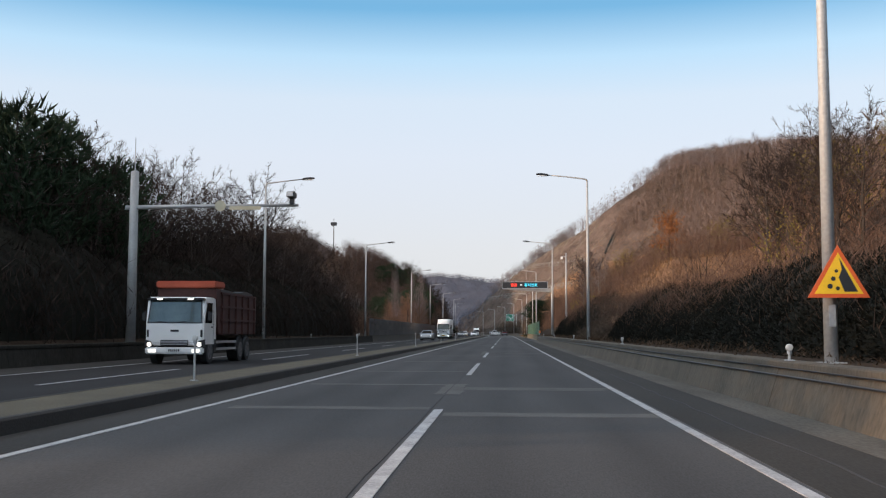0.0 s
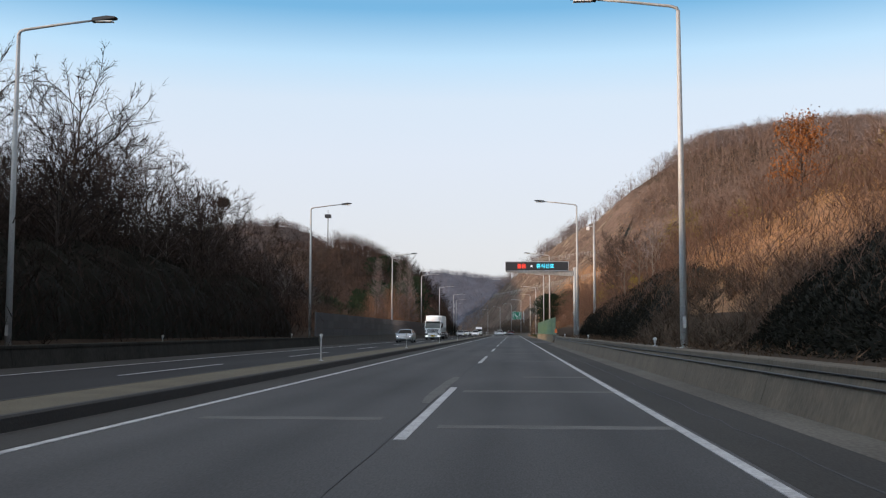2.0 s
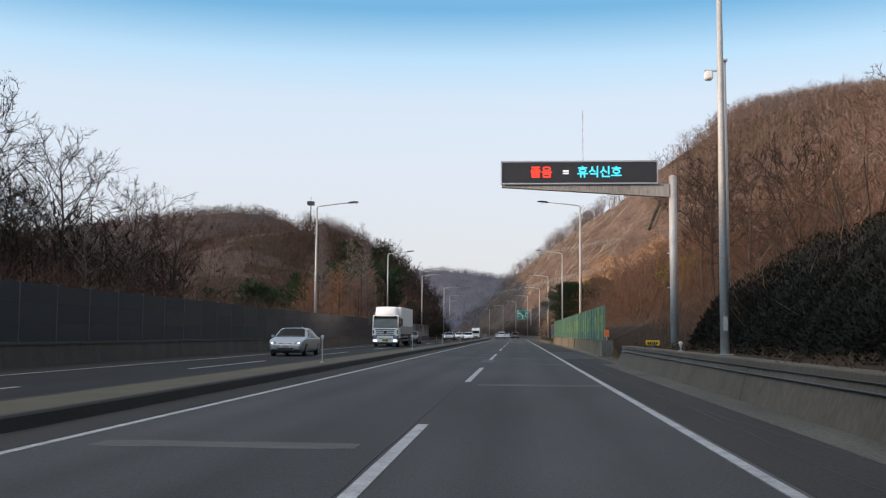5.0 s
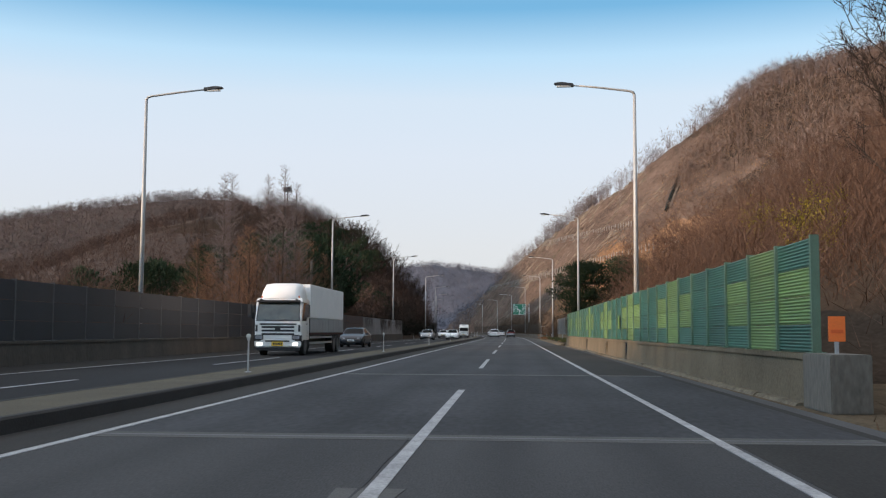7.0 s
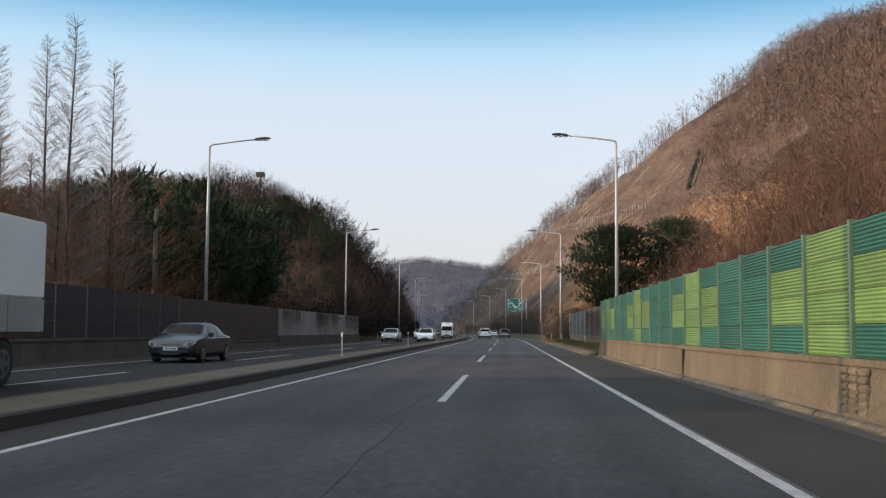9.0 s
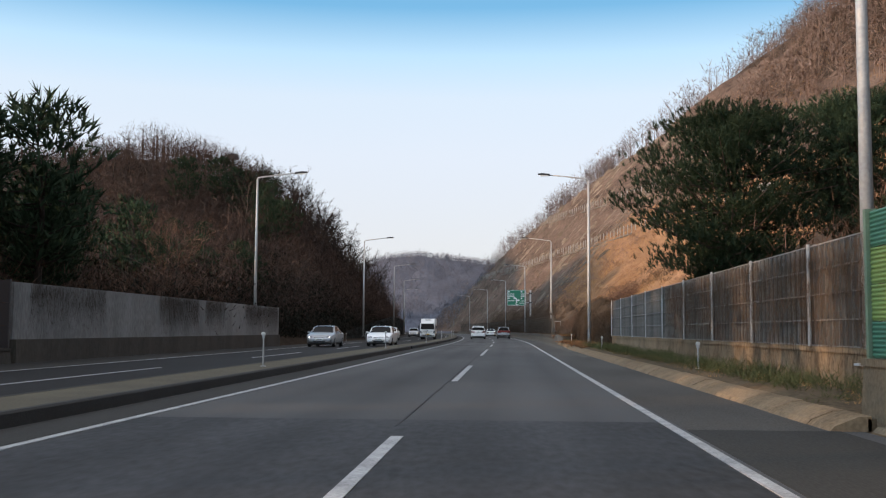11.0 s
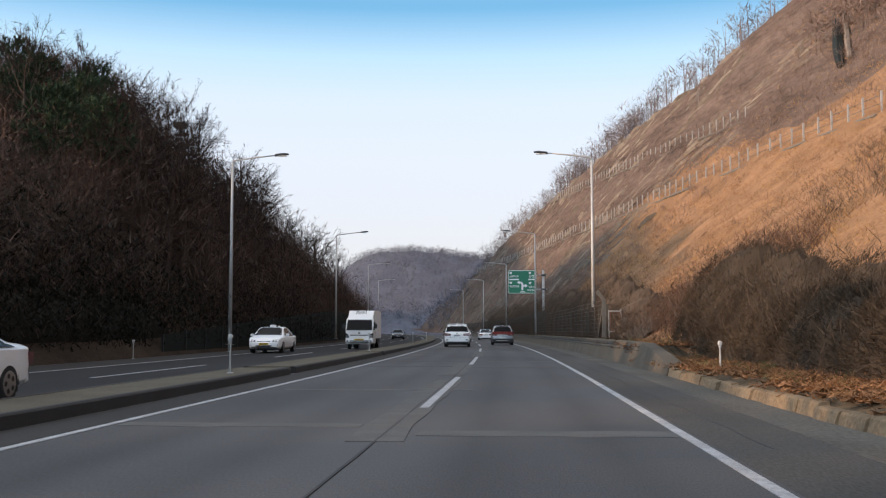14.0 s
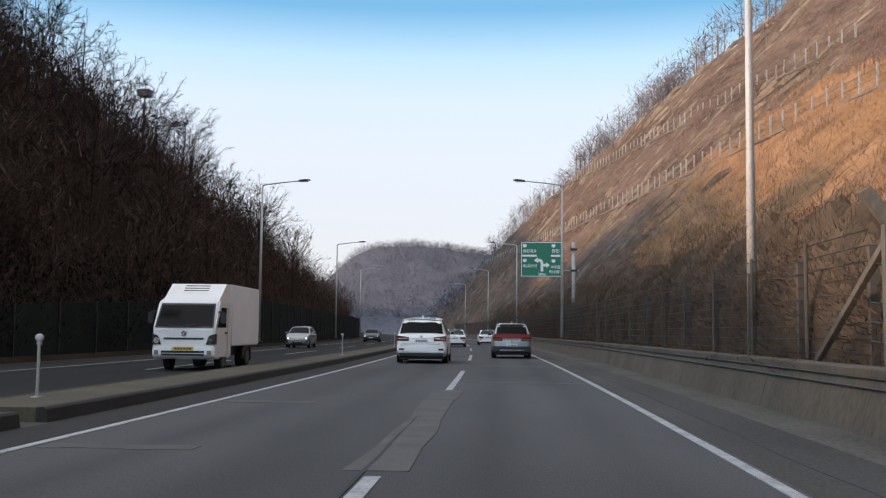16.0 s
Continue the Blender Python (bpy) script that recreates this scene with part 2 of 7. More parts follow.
LEAF_RUST = material("rust_leaves", (0.216, 0.084, 0.028), 0.9, spec=0.06, vary=0.35, bump=0, island=0.35)
LEAF_OLIVE = material("olive_leaves", (0.145, 0.115, 0.030), 0.9, spec=0.06, vary=0.35, bump=0, island=0.35)
LEAF_YELLOW = material("yellow_green_leaves", (0.2025, 0.1728, 0.021), 0.9, spec=0.06, vary=0.3, bump=0, island=0.3)
NEEDLES = material("pine_needles", (0.029, 0.046, 0.026), 0.8, spec=0.06, vary=0.35, bump=0, rand=0.25, island=0.35)
# near black: the deep shade of the verges is put into the leaves
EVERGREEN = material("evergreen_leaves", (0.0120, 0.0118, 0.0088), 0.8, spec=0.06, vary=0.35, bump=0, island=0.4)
GRASS_BLADE = material("grass_blades", (0.34, 0.20, 0.085), 1.0, spec=0.06, vary=0.3, bump=0, island=0.35)
GRASS_GREEN = material("green_weeds", (0.072, 0.078, 0.034), 1.0, spec=0.06, vary=0.3, bump=0, island=0.35)
IVY = material("withered_ivy", (0.0676, 0.0442, 0.0286), 1.0, spec=0.06, vary=0.4, bump=0, island=0.35)
ORANGE = material("orange_plastic", (0.75, 0.16, 0.03), 0.5, vary=0.1, bump=0.02)
SIGN_YELLOW = material("sign_yellow", (0.80, 0.48, 0.02), 0.45, vary=0.1, bump=0.02)
SIGN_RED = material("sign_red", (0.62, 0.10, 0.02), 0.45, vary=0.1, bump=0.02)
SIGN_GREEN = material("sign_green", (0.005, 0.17, 0.095), 0.45, vary=0.12, bump=0.02)
SIGN_WHITE = material("sign_white", (0.78, 0.80, 0.78), 0.45, vary=0.06, bump=0.0)
LED_RED = material("led_red", (0.5, 0.02, 0.01), 0.5, vary=0.1, bump=0, emit=((1.0, 0.06, 0.03), 1.1))
LED_CYAN = material("led_cyan", (0.02, 0.4, 0.5), 0.5, vary=0.1, bump=0, emit=((0.05, 0.72, 1.0), 1.0))
LED_WHITE = material("led_white", (0.5, 0.5, 0.5), 0.5, vary=0.1, bump=0, emit=((0.85, 0.9, 1.0), 0.8))


# ---- builders ----
class Build:
    """Collects points and faces for one mesh."""

    def __init__(self):
        self.v, self.f = [], []

    def add(self, pts, faces):
        k = len(self.v)
        self.v.extend(pts)
        self.f.extend([tuple(i + k for i in f) for f in faces])
        return self

    def box(self, x0, x1, y0, y1, z0, z1, bevel=0.0):
        if bevel:
            b = min(bevel, (x1 - x0) / 2.1, (y1 - y0) / 2.1, (z1 - z0) / 2.1)
            bm = bmesh.new()
            bmesh.ops.create_cube(bm, size=1, matrix=Matrix.Translation(((x0 + x1) / 2, (y0 + y1) / 2, (z0 + z1) / 2)) @ Matrix.Diagonal((x1 - x0, y1 - y0, z1 - z0, 1)))
            bmesh.ops.bevel(bm, geom=bm.edges[:], offset=b, segments=2, affect="EDGES")
            bm.verts.index_update()
            self.add([tuple(v.co) for v in bm.verts], [tuple(v.index for v in f.verts) for f in bm.faces])
            bm.free()
            return self
        p = [(x, y, z) for z in (z0, z1) for y in (y0, y1) for x in (x0, x1)]
        return self.add(p, [(0, 2, 3, 1), (4, 5, 7, 6), (0, 1, 5, 4), (2, 6, 7, 3), (0, 4, 6, 2), (1, 3, 7, 5)])

    def tube(self, pts, radii, n=8, cap=True):
        rings = []
        for i, p in enumerate(pts):
            p = Vector(p)
            d = (Vector(pts[min(i + 1, len(pts) - 1)]) - Vector(pts[max(i - 1, 0)])).normalized()
            a = d.orthogonal().normalized()
            b = d.cross(a)
            r = radii[i] if hasattr(radii, "__len__") else radii
            rings.append([tuple(p + r * (math.cos(2 * math.pi * k / n) * a + math.sin(2 * math.pi * k / n) * b)) for k in range(n)])
        faces = []
        for i in range(len(rings) - 1):
            # align neighbouring rings
            best = min(range(n), key=lambda s: sum((Vector(rings[i][k]) - Vector(rings[i + 1][(k + s) % n])).length_squared for k in range(n)))
            rings[i + 1] = rings[i + 1][best:] + rings[i + 1][:best]
            faces += [(i * n + k, i * n + (k + 1) % n, (i + 1) * n + (k + 1) % n, (i + 1) * n + k) for k in range(n)]
        if cap:
            faces += [tuple(range(n))[::-1], tuple((len(rings) - 1) * n + k for k in range(n))]
        return self.add([p for r in rings for p in r], faces)

    def prism(self, outline, axis, a, b):
        """A flat outline of (u, v) pushed from a to b along x, y or z."""
        n = len(outline)
        put = {"x": lambda u, v, w: (w, u, v), "y": lambda u, v, w: (u, w, v), "z": lambda u, v, w: (u, v, w)}[axis]
        pts = [put(u, v, w) for w in (a, b) for u, v in outline]
        return self.add(pts, [tuple(range(n))[::-1], tuple(range(n, 2 * n))] + [(k, (k + 1) % n, n + (k + 1) % n, n + k) for k in range(n)])

    def mesh(self, name, mat, smooth=False, fix=True):
        me = bpy.data.meshes.new(name)
        me.from_pydata(self.v, [], self.f)
        if fix:
            bm = bmesh.new()
            bm.from_mesh(me)
            bmesh.ops.recalc_face_normals(bm, faces=bm.faces[:])
            bm.to_mesh(me)
            bm.free()
        if mat:
            me.materials.append(mat)
        if smooth:
            me.polygons.foreach_set("use_smooth", [True] * len(me.polygons))
        return me


def part(name, b, mat, parent=None, label="", smooth=False, fix=True):
    ob = new(name, b if isinstance(b, bpy.types.Mesh) else b.mesh(name, mat, smooth, fix))
    ob.parent = parent
    if label:
        tagged(ob, label)
    return ob


def thing(name, m, label, category, group="", kind=""):
    ob = new(name)
    ob.empty_display_size = 0.3
    ob.matrix_world = m
    return tagged(ob, label, category, group, kind)


def bend(y):
    """The road runs straight, then bends gently to the left."""
    d = np.maximum(np.asarray(y, float) - 312.0, 0.0)
    return -np.where(d < 420, d * d / 3600.0, 49.0 + (d - 420) * 0.2333)


def stations(y0, y1, step):
    n = max(2, int(math.ceil((y1 - y0) / step)) + 1)
    return np.linspace(y0, y1, n)


def sweep(b, profile, y0, y1, step=None):
    """A closed cross-section of (x, z), carried along the road."""
    ys = np.array([y0, y1]) if y1 < 312 else stations(y0, y1, step or 8)
    n = len(profile)
    pts = [(x + float(bend(y)), float(y), z) for y in ys for x, z in profile]
    faces = [(i * n + k, i * n + (k + 1) % n, (i + 1) * n + (k + 1) % n, (i + 1) * n + k) for i in range(len(ys) - 1) for k in range(n)]
    faces += [tuple(range(n))[::-1], tuple((len(ys) - 1) * n + k for k in range(n))]
    return b.add(pts, faces)


def slab(b, x0, x1, y0, y1, z0, z1):
    return sweep(b, [(x0, z0), (x1, z0), (x1, z1), (x0, z1)], y0, y1)


# ---- the lie of the land ----
def smooth(a, b, t):
    t = np.clip((t - a) / (b - a), 0, 1)
    return t * t * (3 - 2 * t)


def land(x, y):
    """Height of the ground: road bed, verges, cut slopes and hills."""
    x, y = np.broadcast_arrays(np.asarray(x, float), np.asarray(y, float))
    c = bend(y)
    # right-hand side
    foot = 7.2 + c + 1.6 * smooth(240, 262, y) * (1 - smooth(312, 330, y))
    rise = np.interp(y, [-100, 60, 82, 118, 138, 160, 250, 320, 364, 408, 498, 620, 760], [0.75, 0.74, 1.0, 1.0, 0.70, 0.5, 0.5, 0.62, 0.69, 0.88, 1.30, 1.65, 1.2])
    drive = smooth(144, 146.5, y) * (1 - smooth(170, 173, y)) * np.where(y > 160, smooth(5.6, 5.75, x), 1.0)
    foot = foot + 4.5 * drive
    ridge = np.interp(x, [-120, -20, 0, 14, 38, 46, 64, 76, 110, 150, 220, 320, 500], [20, 28, 38, 42, 49.5, 57, 70, 78.5, 85, 87, 88, 80, 47])
    along = np.where(y < 510, np.exp(-((510 - y) / 250.0) ** 2), np.exp(-((y - 510) / 230.0) ** 2))
    knoll = 17 * np.exp(-((y - 60) / 130.0) ** 2) * smooth(6, 40, x)
    bank = (6.6 + 0.12 * np.maximum(x - 14, 0)) * smooth(66, 86, y) * (1 - smooth(122, 146, y)) * smooth(4, 12, x)
    right = np.minimum(rise * np.maximum(x - foot, 0), np.maximum(np.maximum(ridge * along, knoll), bank))
    shelf = np.where((y > 243) & (y < 326), 0.26, 0.72) * (1 - drive) + 0.02 * drive
    right = np.maximum(right, 0) + shelf * np.where((y > 158) & (y < 244), smooth(5.6, 6.1, x - c), smooth(4.75, 5.1, x - c))
    # left-hand side
    lf = -19.0 + c
    d = np.maximum(lf - x, 0)
    lrise = np.interp(y, [-100, 110, 150, 200, 250, 300, 335, 356, 465, 560, 800], [0.42, 0.42, 0.22, 0.10, 0.22, 0.45, 0.62, 1.0, 0.95, 0.75, 0.5])
    hill = 57 * smooth(-20, -125, x) * (1 - 0.2 * smooth(-120, -230, x)) * np.exp(-((y - 585) / 175.0) ** 2)
    near = 32 * np.exp(-((x + 72) / 52.0) ** 2 - ((y - 415) / 78.0) ** 2)
    # rise hidden behind the bank trees, added to keep sun off the road
    low = 14 * np.exp(-((x + 78) / 42.0) ** 2) * smooth(205, 140, y) * smooth(-160, -60, y)
    left = np.minimum(lrise * d, np.maximum(np.maximum(hill, near), low)) + 0.6 * smooth(0.3, 1.0, lf + 1.6 - x)
    # the wooded hill that closes the valley
    far = (14 * smooth(-420, -190, x) + 32 * smooth(-122, -88, x) + 6 * np.exp(-((x + 62) / 35.0) ** 2)) * np.exp(-((y - 930) / 120.0) ** 2) * (1 - 0.25 * smooth(0, 160, x))
    h = np.where(x > -4 + c, right, left)
    h = np.maximum(h, far)
    on_road = (x - c > -17.2) & (x - c < 4.9) & (y < 760)
    return np.where(on_road, -0.25, h)
SIGN_TAN = material("faded_sign_back", (0.42, 0.38, 0.27), 0.6, vary=0.2, scale=2.0, bump=0.05)


# ---- ground sheet ----
def build_ground():
    off = np.concatenate([-np.geomspace(1500, 60, 26), np.linspace(-56, -20, 19), [-18.2, -17.6, -17.25, -17.15, -12, -4, 4.85, 4.95, 5.4, 7, 8.5, 10],
                          np.linspace(12, 80, 35), np.geomspace(85, 1500, 30)])
    ys = np.concatenate([np.linspace(-400, -60, 10), np.linspace(-50, 700, 151), np.linspace(710, 1100, 40), np.geomspace(1130, 3500, 12)])
    X = off[None, :] + bend(ys)[:, None]
    Y = np.repeat(ys[:, None], len(off), 1)
    Z = land(X, Y)
    rough = np.array([[noise.noise((x * 0.09, y * 0.09, 3.1)) + 0.5 * noise.noise((x * 0.31, y * 0.31, 7.7)) for x, y in zip(rx, ry)] for rx, ry in zip(X, Y)])
    Z = Z + rough * np.clip(Z - 1.5, 0, 6) * 0.20
    n = len(off)
    pts = np.stack([X, Y, Z], -1).reshape(-1, 3)
    faces, kinds = [], []
    for i in range(len(ys) - 1):
        for j in range(n - 1):
            faces.append((i * n + j, i * n + j + 1, (i + 1) * n + j + 1, (i + 1) * n + j))
            x, y, z = (pts[i * n + j] + pts[(i + 1) * n + j + 1]) / 2
            k = 0
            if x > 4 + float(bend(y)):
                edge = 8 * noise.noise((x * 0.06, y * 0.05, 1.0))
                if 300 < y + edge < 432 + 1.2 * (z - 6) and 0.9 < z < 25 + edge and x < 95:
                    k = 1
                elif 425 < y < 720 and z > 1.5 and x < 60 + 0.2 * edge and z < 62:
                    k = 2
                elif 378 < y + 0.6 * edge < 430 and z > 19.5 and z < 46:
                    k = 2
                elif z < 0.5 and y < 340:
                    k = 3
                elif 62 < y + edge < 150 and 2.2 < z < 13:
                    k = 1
            # haze-tinted floor for the far end of the valley
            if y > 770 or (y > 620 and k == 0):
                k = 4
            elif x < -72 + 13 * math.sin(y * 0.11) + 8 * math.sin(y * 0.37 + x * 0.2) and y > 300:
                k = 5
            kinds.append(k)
    me = bpy.data.meshes.new("ground")
    me.from_pydata(pts.tolist(), [], faces)
    for m in (LITTER, GRASS_DRY, ROCK, FIELD, LITTER_FAR, LITTER_MID):
        me.materials.append(m)
    me.polygons.foreach_set("material_index", kinds)
    me.polygons.foreach_set("use_smooth", [True] * len(kinds))
    return tagged(new("ground", me), "wooded hillsides with leaf litter, dry grass and rock cutting", "ground", kind="structure")


build_ground()

# ---- road ----
road = part("road", slab(Build(), -17.2, 4.9, -120, 745, -0.24, 0.0), ASPHALT)
tagged(road, "worn grey asphalt dual carriageway in shade", "road", kind="structure")
part("shoulder", slab(Build(), 2.62, 4.6, -120, 240, 0.0, 0.004), ASPHALT_SHOULDER, road)
part("shoulder", slab(Build(), 2.62, 4.6, 240, 745, 0.0, 0.004), ASPHALT_PALE, road)
part("shoulder", slab(Build(), -6.0, -5.16, -120, 745, 0.0, 0.004), ASPHALT_SHOULDER, road)
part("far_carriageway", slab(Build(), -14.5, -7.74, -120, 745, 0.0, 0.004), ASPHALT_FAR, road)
part("shoulder", slab(Build(), -17.0, -14.5, -120, 745, 0.0, 0.004), ASPHALT_SHOULDER, road)
part("worn_section", slab(Build(), -4.95, 2.4, -120, 156.0, 0.0, 0.003), ASPHALT_OLD, road)
part("resurfaced_section", slab(Build(), -4.95, 4.4, 156.2, 173.4, 0.004, 0.007), ASPHALT_NEW, road)
part("resurfaced_section", slab(Build(), -4.95, 2.4, 174.2, 241.0, 0.0, 0.004), ASPHALT_NEW, road)
for x0, x1 in ((2.42, 2.55), (-5.11, -4.98), (-8.24, -8.11), (-14.39, -14.26)):
    part("edge_line", slab(Build(), x0, x1, -120, 745, 0.0, 0.009), PAINT, road)
DASH_STARTS = [-41, -18, 6.0, 30.4, 51.8, 81, 105.5, 128.5, 151.5, 179.2, 203.1, 227.5, 251.8, 277.5, 305.6, 327.4, 352, 376, 400, 424, 448, 472, 496, 520, 544, 568]
for y in DASH_STARTS:
    long = {151.5: 14.5, 277.5: 16, 105.5: 10.3, 6.0: 10.8}.get(y, 11.2)
    part("lane_dash", slab(Build(), -1.10, -0.95, y, y + long, 0.0, 0.011), PAINT, road)
for y in np.arange(-44, 600, 22.5):
    part("lane_dash", slab(Build(), -11.07, -10.93, y, y + 10.5, 0.0, 0.009), PAINT, road)

# repairs and joints in the carriageway
BARS = [(17.1, -4.6, -1.2), (15.9, -0.9, 2.4), (22.9, -1.3, 2.3), (24.8, -4.7, -1.35), (23.4, -0.85, 2.4), (33.0, -4.8, -1.1), (44.0, -4.3, -1.55),
        (53.5, -0.7, 2.4), (54.7, -4.3, -1.6), (61.6, -0.75, 2.4), (68.5, 0.6, 2.4), (84.0, -0.1, 2.4), (99.0, -0.4, 2.4), (113, -4.5, -1.5), (127, -0.7, 2.4),
        (144.6, 0.1, 2.4), (302.5, -4.9, -1.6), (301.5, -0.75, 2.4), (310.8, -4.5, -0.4), (325.6, -4.7, -1.55), (324.7, -0.8, 2.4), (332.0, -4.2, -0.8),
        (331.4, -0.5, 2.4), (340.5, -4.9, -3.2), (347.7, -4.85, -3.2), (356, -0.7, 2.4), (369, -0.4, 2.4), (384, -4.6, -1.5)]
rng = random.Random(5)
for y, x0, x1 in BARS:
    b = Build()
    w = rng.uniform(0.40, 0.72)
    n = 9
    xs = np.linspace(x0, x1, n) + float(bend(y))
    lo = [(x, y - w / 2 + rng.uniform(-0.06, 0.06)) for x in xs]
    hi = [(x, y + w / 2 + rng.uniform(-0.06, 0.06)) for x in xs]
    b.prism(lo + hi[::-1], "z", 0.0, 0.006)
    part("transverse_patch", b, PATCH, road)
STRIPS = [(20.9, 25.1, -1.38, -0.85), (57.9, 68.4, -1.36, -1.12), (146.7, 152.0, -1.36, -0.82), (288.8, 294, -1.42, -0.84), (300.5, 315.3, -1.52, -0.86),
          (318.2, 329.5, -1.60, -0.95), (339.0, 352.3, -1.30, -0.75)]
for y0, y1, x0, x1 in STRIPS:
    b = Build()
    ys = np.linspace(y0, y1, 8)
    lo = [(x0 + float(bend(y)) + rng.uniform(-0.07, 0.07), y) for y in ys]
    hi = [(x1 + float(bend(y)) + rng.uniform(-0.07, 0.07), y) for y in ys]
    b.prism(lo + hi[::-1], "z", 0.0, 0.0075)
    part("longitudinal_patch", b, PATCH, road)
for y0 in (156.0, 173.8):
    part("expansion_joint", slab(Build(), -5.0, 4.4, y0 - 0.32, y0 + 0.3, 0.0, 0.0085), PATCH, road)
    part("joint_gap", slab(Build(), -5.0, 4.4, y0 - 0.05, y0 + 0.05, 0.0, 0.0088), DARK_METAL, road)


def crack(x0, y0, x1, y1, w, wander, seed):
    r = random.Random(seed)
    n = max(6, int(abs(y1 - y0) / 1.2))
    xs = [x0 + (x1 - x0) * k / n + r.uniform(-wander, wander) for k in range(n + 1)]
    ys = [y0 + (y1 - y0) * k / n for k in range(n + 1)]
    b = Build()
    ww = [w * r.uniform(0.5, 1.3) for _ in xs]
    b.prism([(x + float(bend(y)) - u / 2, y) for x, y, u in zip(xs, ys, ww)] + [(x + float(bend(y)) + u / 2, y) for x, y, u in zip(xs, ys, ww)][::-1], "z", 0.0, 0.0085)
    part("crack", b, CRACK, road)


crack(-1.18, -20, -1.16, 60, 0.035, 0.012, 1)
crack(-1.17, 70, -1.16, 156, 0.03, 0.012, 2)
crack(-1.18, 240, -1.16, 345, 0.04, 0.012, 3)
crack(-1.4, 184, -1.25, 204, 0.05, 0.07, 4)
crack(-1.7, 198, -1.4, 206, 0.025, 0.08, 5)
crack(3.25, -20, 3.25, 150, 0.03, 0.05, 6)
crack(3.2, 300, 3.1, 420, 0.035, 0.05, 7)
crack(3.3, 120, 4.2, 108, 0.05, 0.05, 8)

# ---- raised median with kerbs ----
MEDIAN_GAPS = [(293.6, 294.4), (318.6, 319.4), (342.3, 343.1)]
median = thing("median", pose(0, 0, 0), "low raised median strip of weathered concrete and soil", "median", kind="structure")
edges = [-120] + [v for g in MEDIAN_GAPS for v in g] + [742]
for a, b_ in zip(edges[::2], edges[1::2]):
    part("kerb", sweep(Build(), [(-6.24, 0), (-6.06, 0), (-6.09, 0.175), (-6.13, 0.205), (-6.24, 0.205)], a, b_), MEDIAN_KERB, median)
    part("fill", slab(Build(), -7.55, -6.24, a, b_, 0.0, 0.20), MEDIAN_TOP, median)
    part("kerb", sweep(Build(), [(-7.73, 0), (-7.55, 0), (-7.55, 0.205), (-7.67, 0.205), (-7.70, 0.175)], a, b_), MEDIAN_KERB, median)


def delineator(x, y, z, h=0.85):
    root = thing("delineator_post", pose(x + float(bend(y)), y, z), "slim grey marker post with a round white reflector", "marker post", "roadside marker posts")
    part("post", Build().tube([(0, 0, 0), (0, 0, h)], 0.025, 8), STEEL_LAMP, root)
    part("base_plate", Build().box(-0.07, 0.07, -0.07, 0.07, 0, 0.02), STEEL, root)
    part("collar", Build().tube([(0, 0, h - 0.03), (0, 0, h + 0.02)], 0.045, 8), STEEL, root)
    part("reflector", Build().tube([(0, -0.035, h + 0.08), (0, -0.02, h + 0.08), (0, 0.02, h + 0.08), (0, 0.035, h + 0.08)], [0.045, 0.062, 0.062, 0.045], 14), REFLECTOR, root, "round white reflector")


for y in (22, 46.5, 77, 107.3, 138, 169.7, 197.4, 227, 255.5, 285, 314.5, 375, 405):
    delineator(-6.75, y, 0.20)
delineator(-7.12, 345.0, 0.20)
for y in (18, 43.3, 73.8, 103.4, 131.5):
    delineator(5.0, y, 0.80, 0.15)
for x, y in ((5.5, 254.7), (5.9, 316.0), (5.35, 281.4)):
    delineator(x, y, 0.26, 0.6)
for y in (60, 90, 120):
    delineator(-17.3, y, 0.76, 0.2)
for y in (318, 335, 352):
    delineator(-16.9, y, 0.0, 0.75)


# ---- roadside walls ----
def low_wall(name, x, y0, y1, h, mat, label, side=1, lean=0.22, unit=4.0):
    """A concrete wall cast in bays, with open joints and a capping."""
    root = thing(name, pose(0, 0, 0), label, "retaining wall", kind="structure")
    y, k = y0, 0
    while y < y1 - 0.5:
        e = min(y + unit, y1)
        pr = [(x, 0), (x + side * lean, h - 0.12), (x + side * lean, h - 0.12), (x + side * 0.6, h - 0.12), (x + side * 0.6, 0)]
        pr = [pr[0], pr[1], pr[3], pr[4]]
        part("bay", sweep(Build(), pr, y + 0.012, e - 0.012), mat, root)
        part("coping", sweep(Build(), [(x + side * (lean - 0.04), h - 0.12), (x + side * (lean - 0.04), h - 0.02), (x + side * (lean - 0.02), h), (x + side * 0.64, h), (x + side * 0.64, h - 0.12)], y + 0.006, e - 0.006), mat, root)
        y, k = e, k + 1
    return root


wall_right = low_wall("wall_right", 4.60, -30, 146.0, 0.80, CONCRETE_WALL, "low weathered concrete wall with cable ducts along it", unit=8.0)
for z, r in ((0.55, 0.020), (0.68, 0.018)):
    b = Build()
    ys = np.arange(-30, 146.1, 5.5)
    b.tube([(4.60 + 0.22 * z / 0.68 - 0.03, y, z + 0.012 * math.sin(y)) for y in ys], r, 6)
    part("cable_duct", b, BLACK_PLASTIC, wall_right, "black cable duct")
wall_bend = low_wall("wall_bend", 4.78, 332.5, 600, 0.87, CONCRETE_WALL, "low concrete wall below a rockfall fence", unit=8.0)
for z, r in ((0.61, 0.018), (0.74, 0.018)):
    b = Build()
    b.tube([(4.78 + 0.22 * z / 0.75 - 0.03 + float(bend(y)), y, z + 0.012 * math.sin(y)) for y in np.arange(325, 600, 6.0)], r, 6)
    part("cable_duct", b, BLACK_PLASTIC, wall_bend, "black cable duct")
wall_left = low_wall("wall_left", -16.95, -30, 130, 0.78, WALL_DARK, "dark low concrete wall beside the far carriageway", side=-1, lean=0.12, unit=8.0)

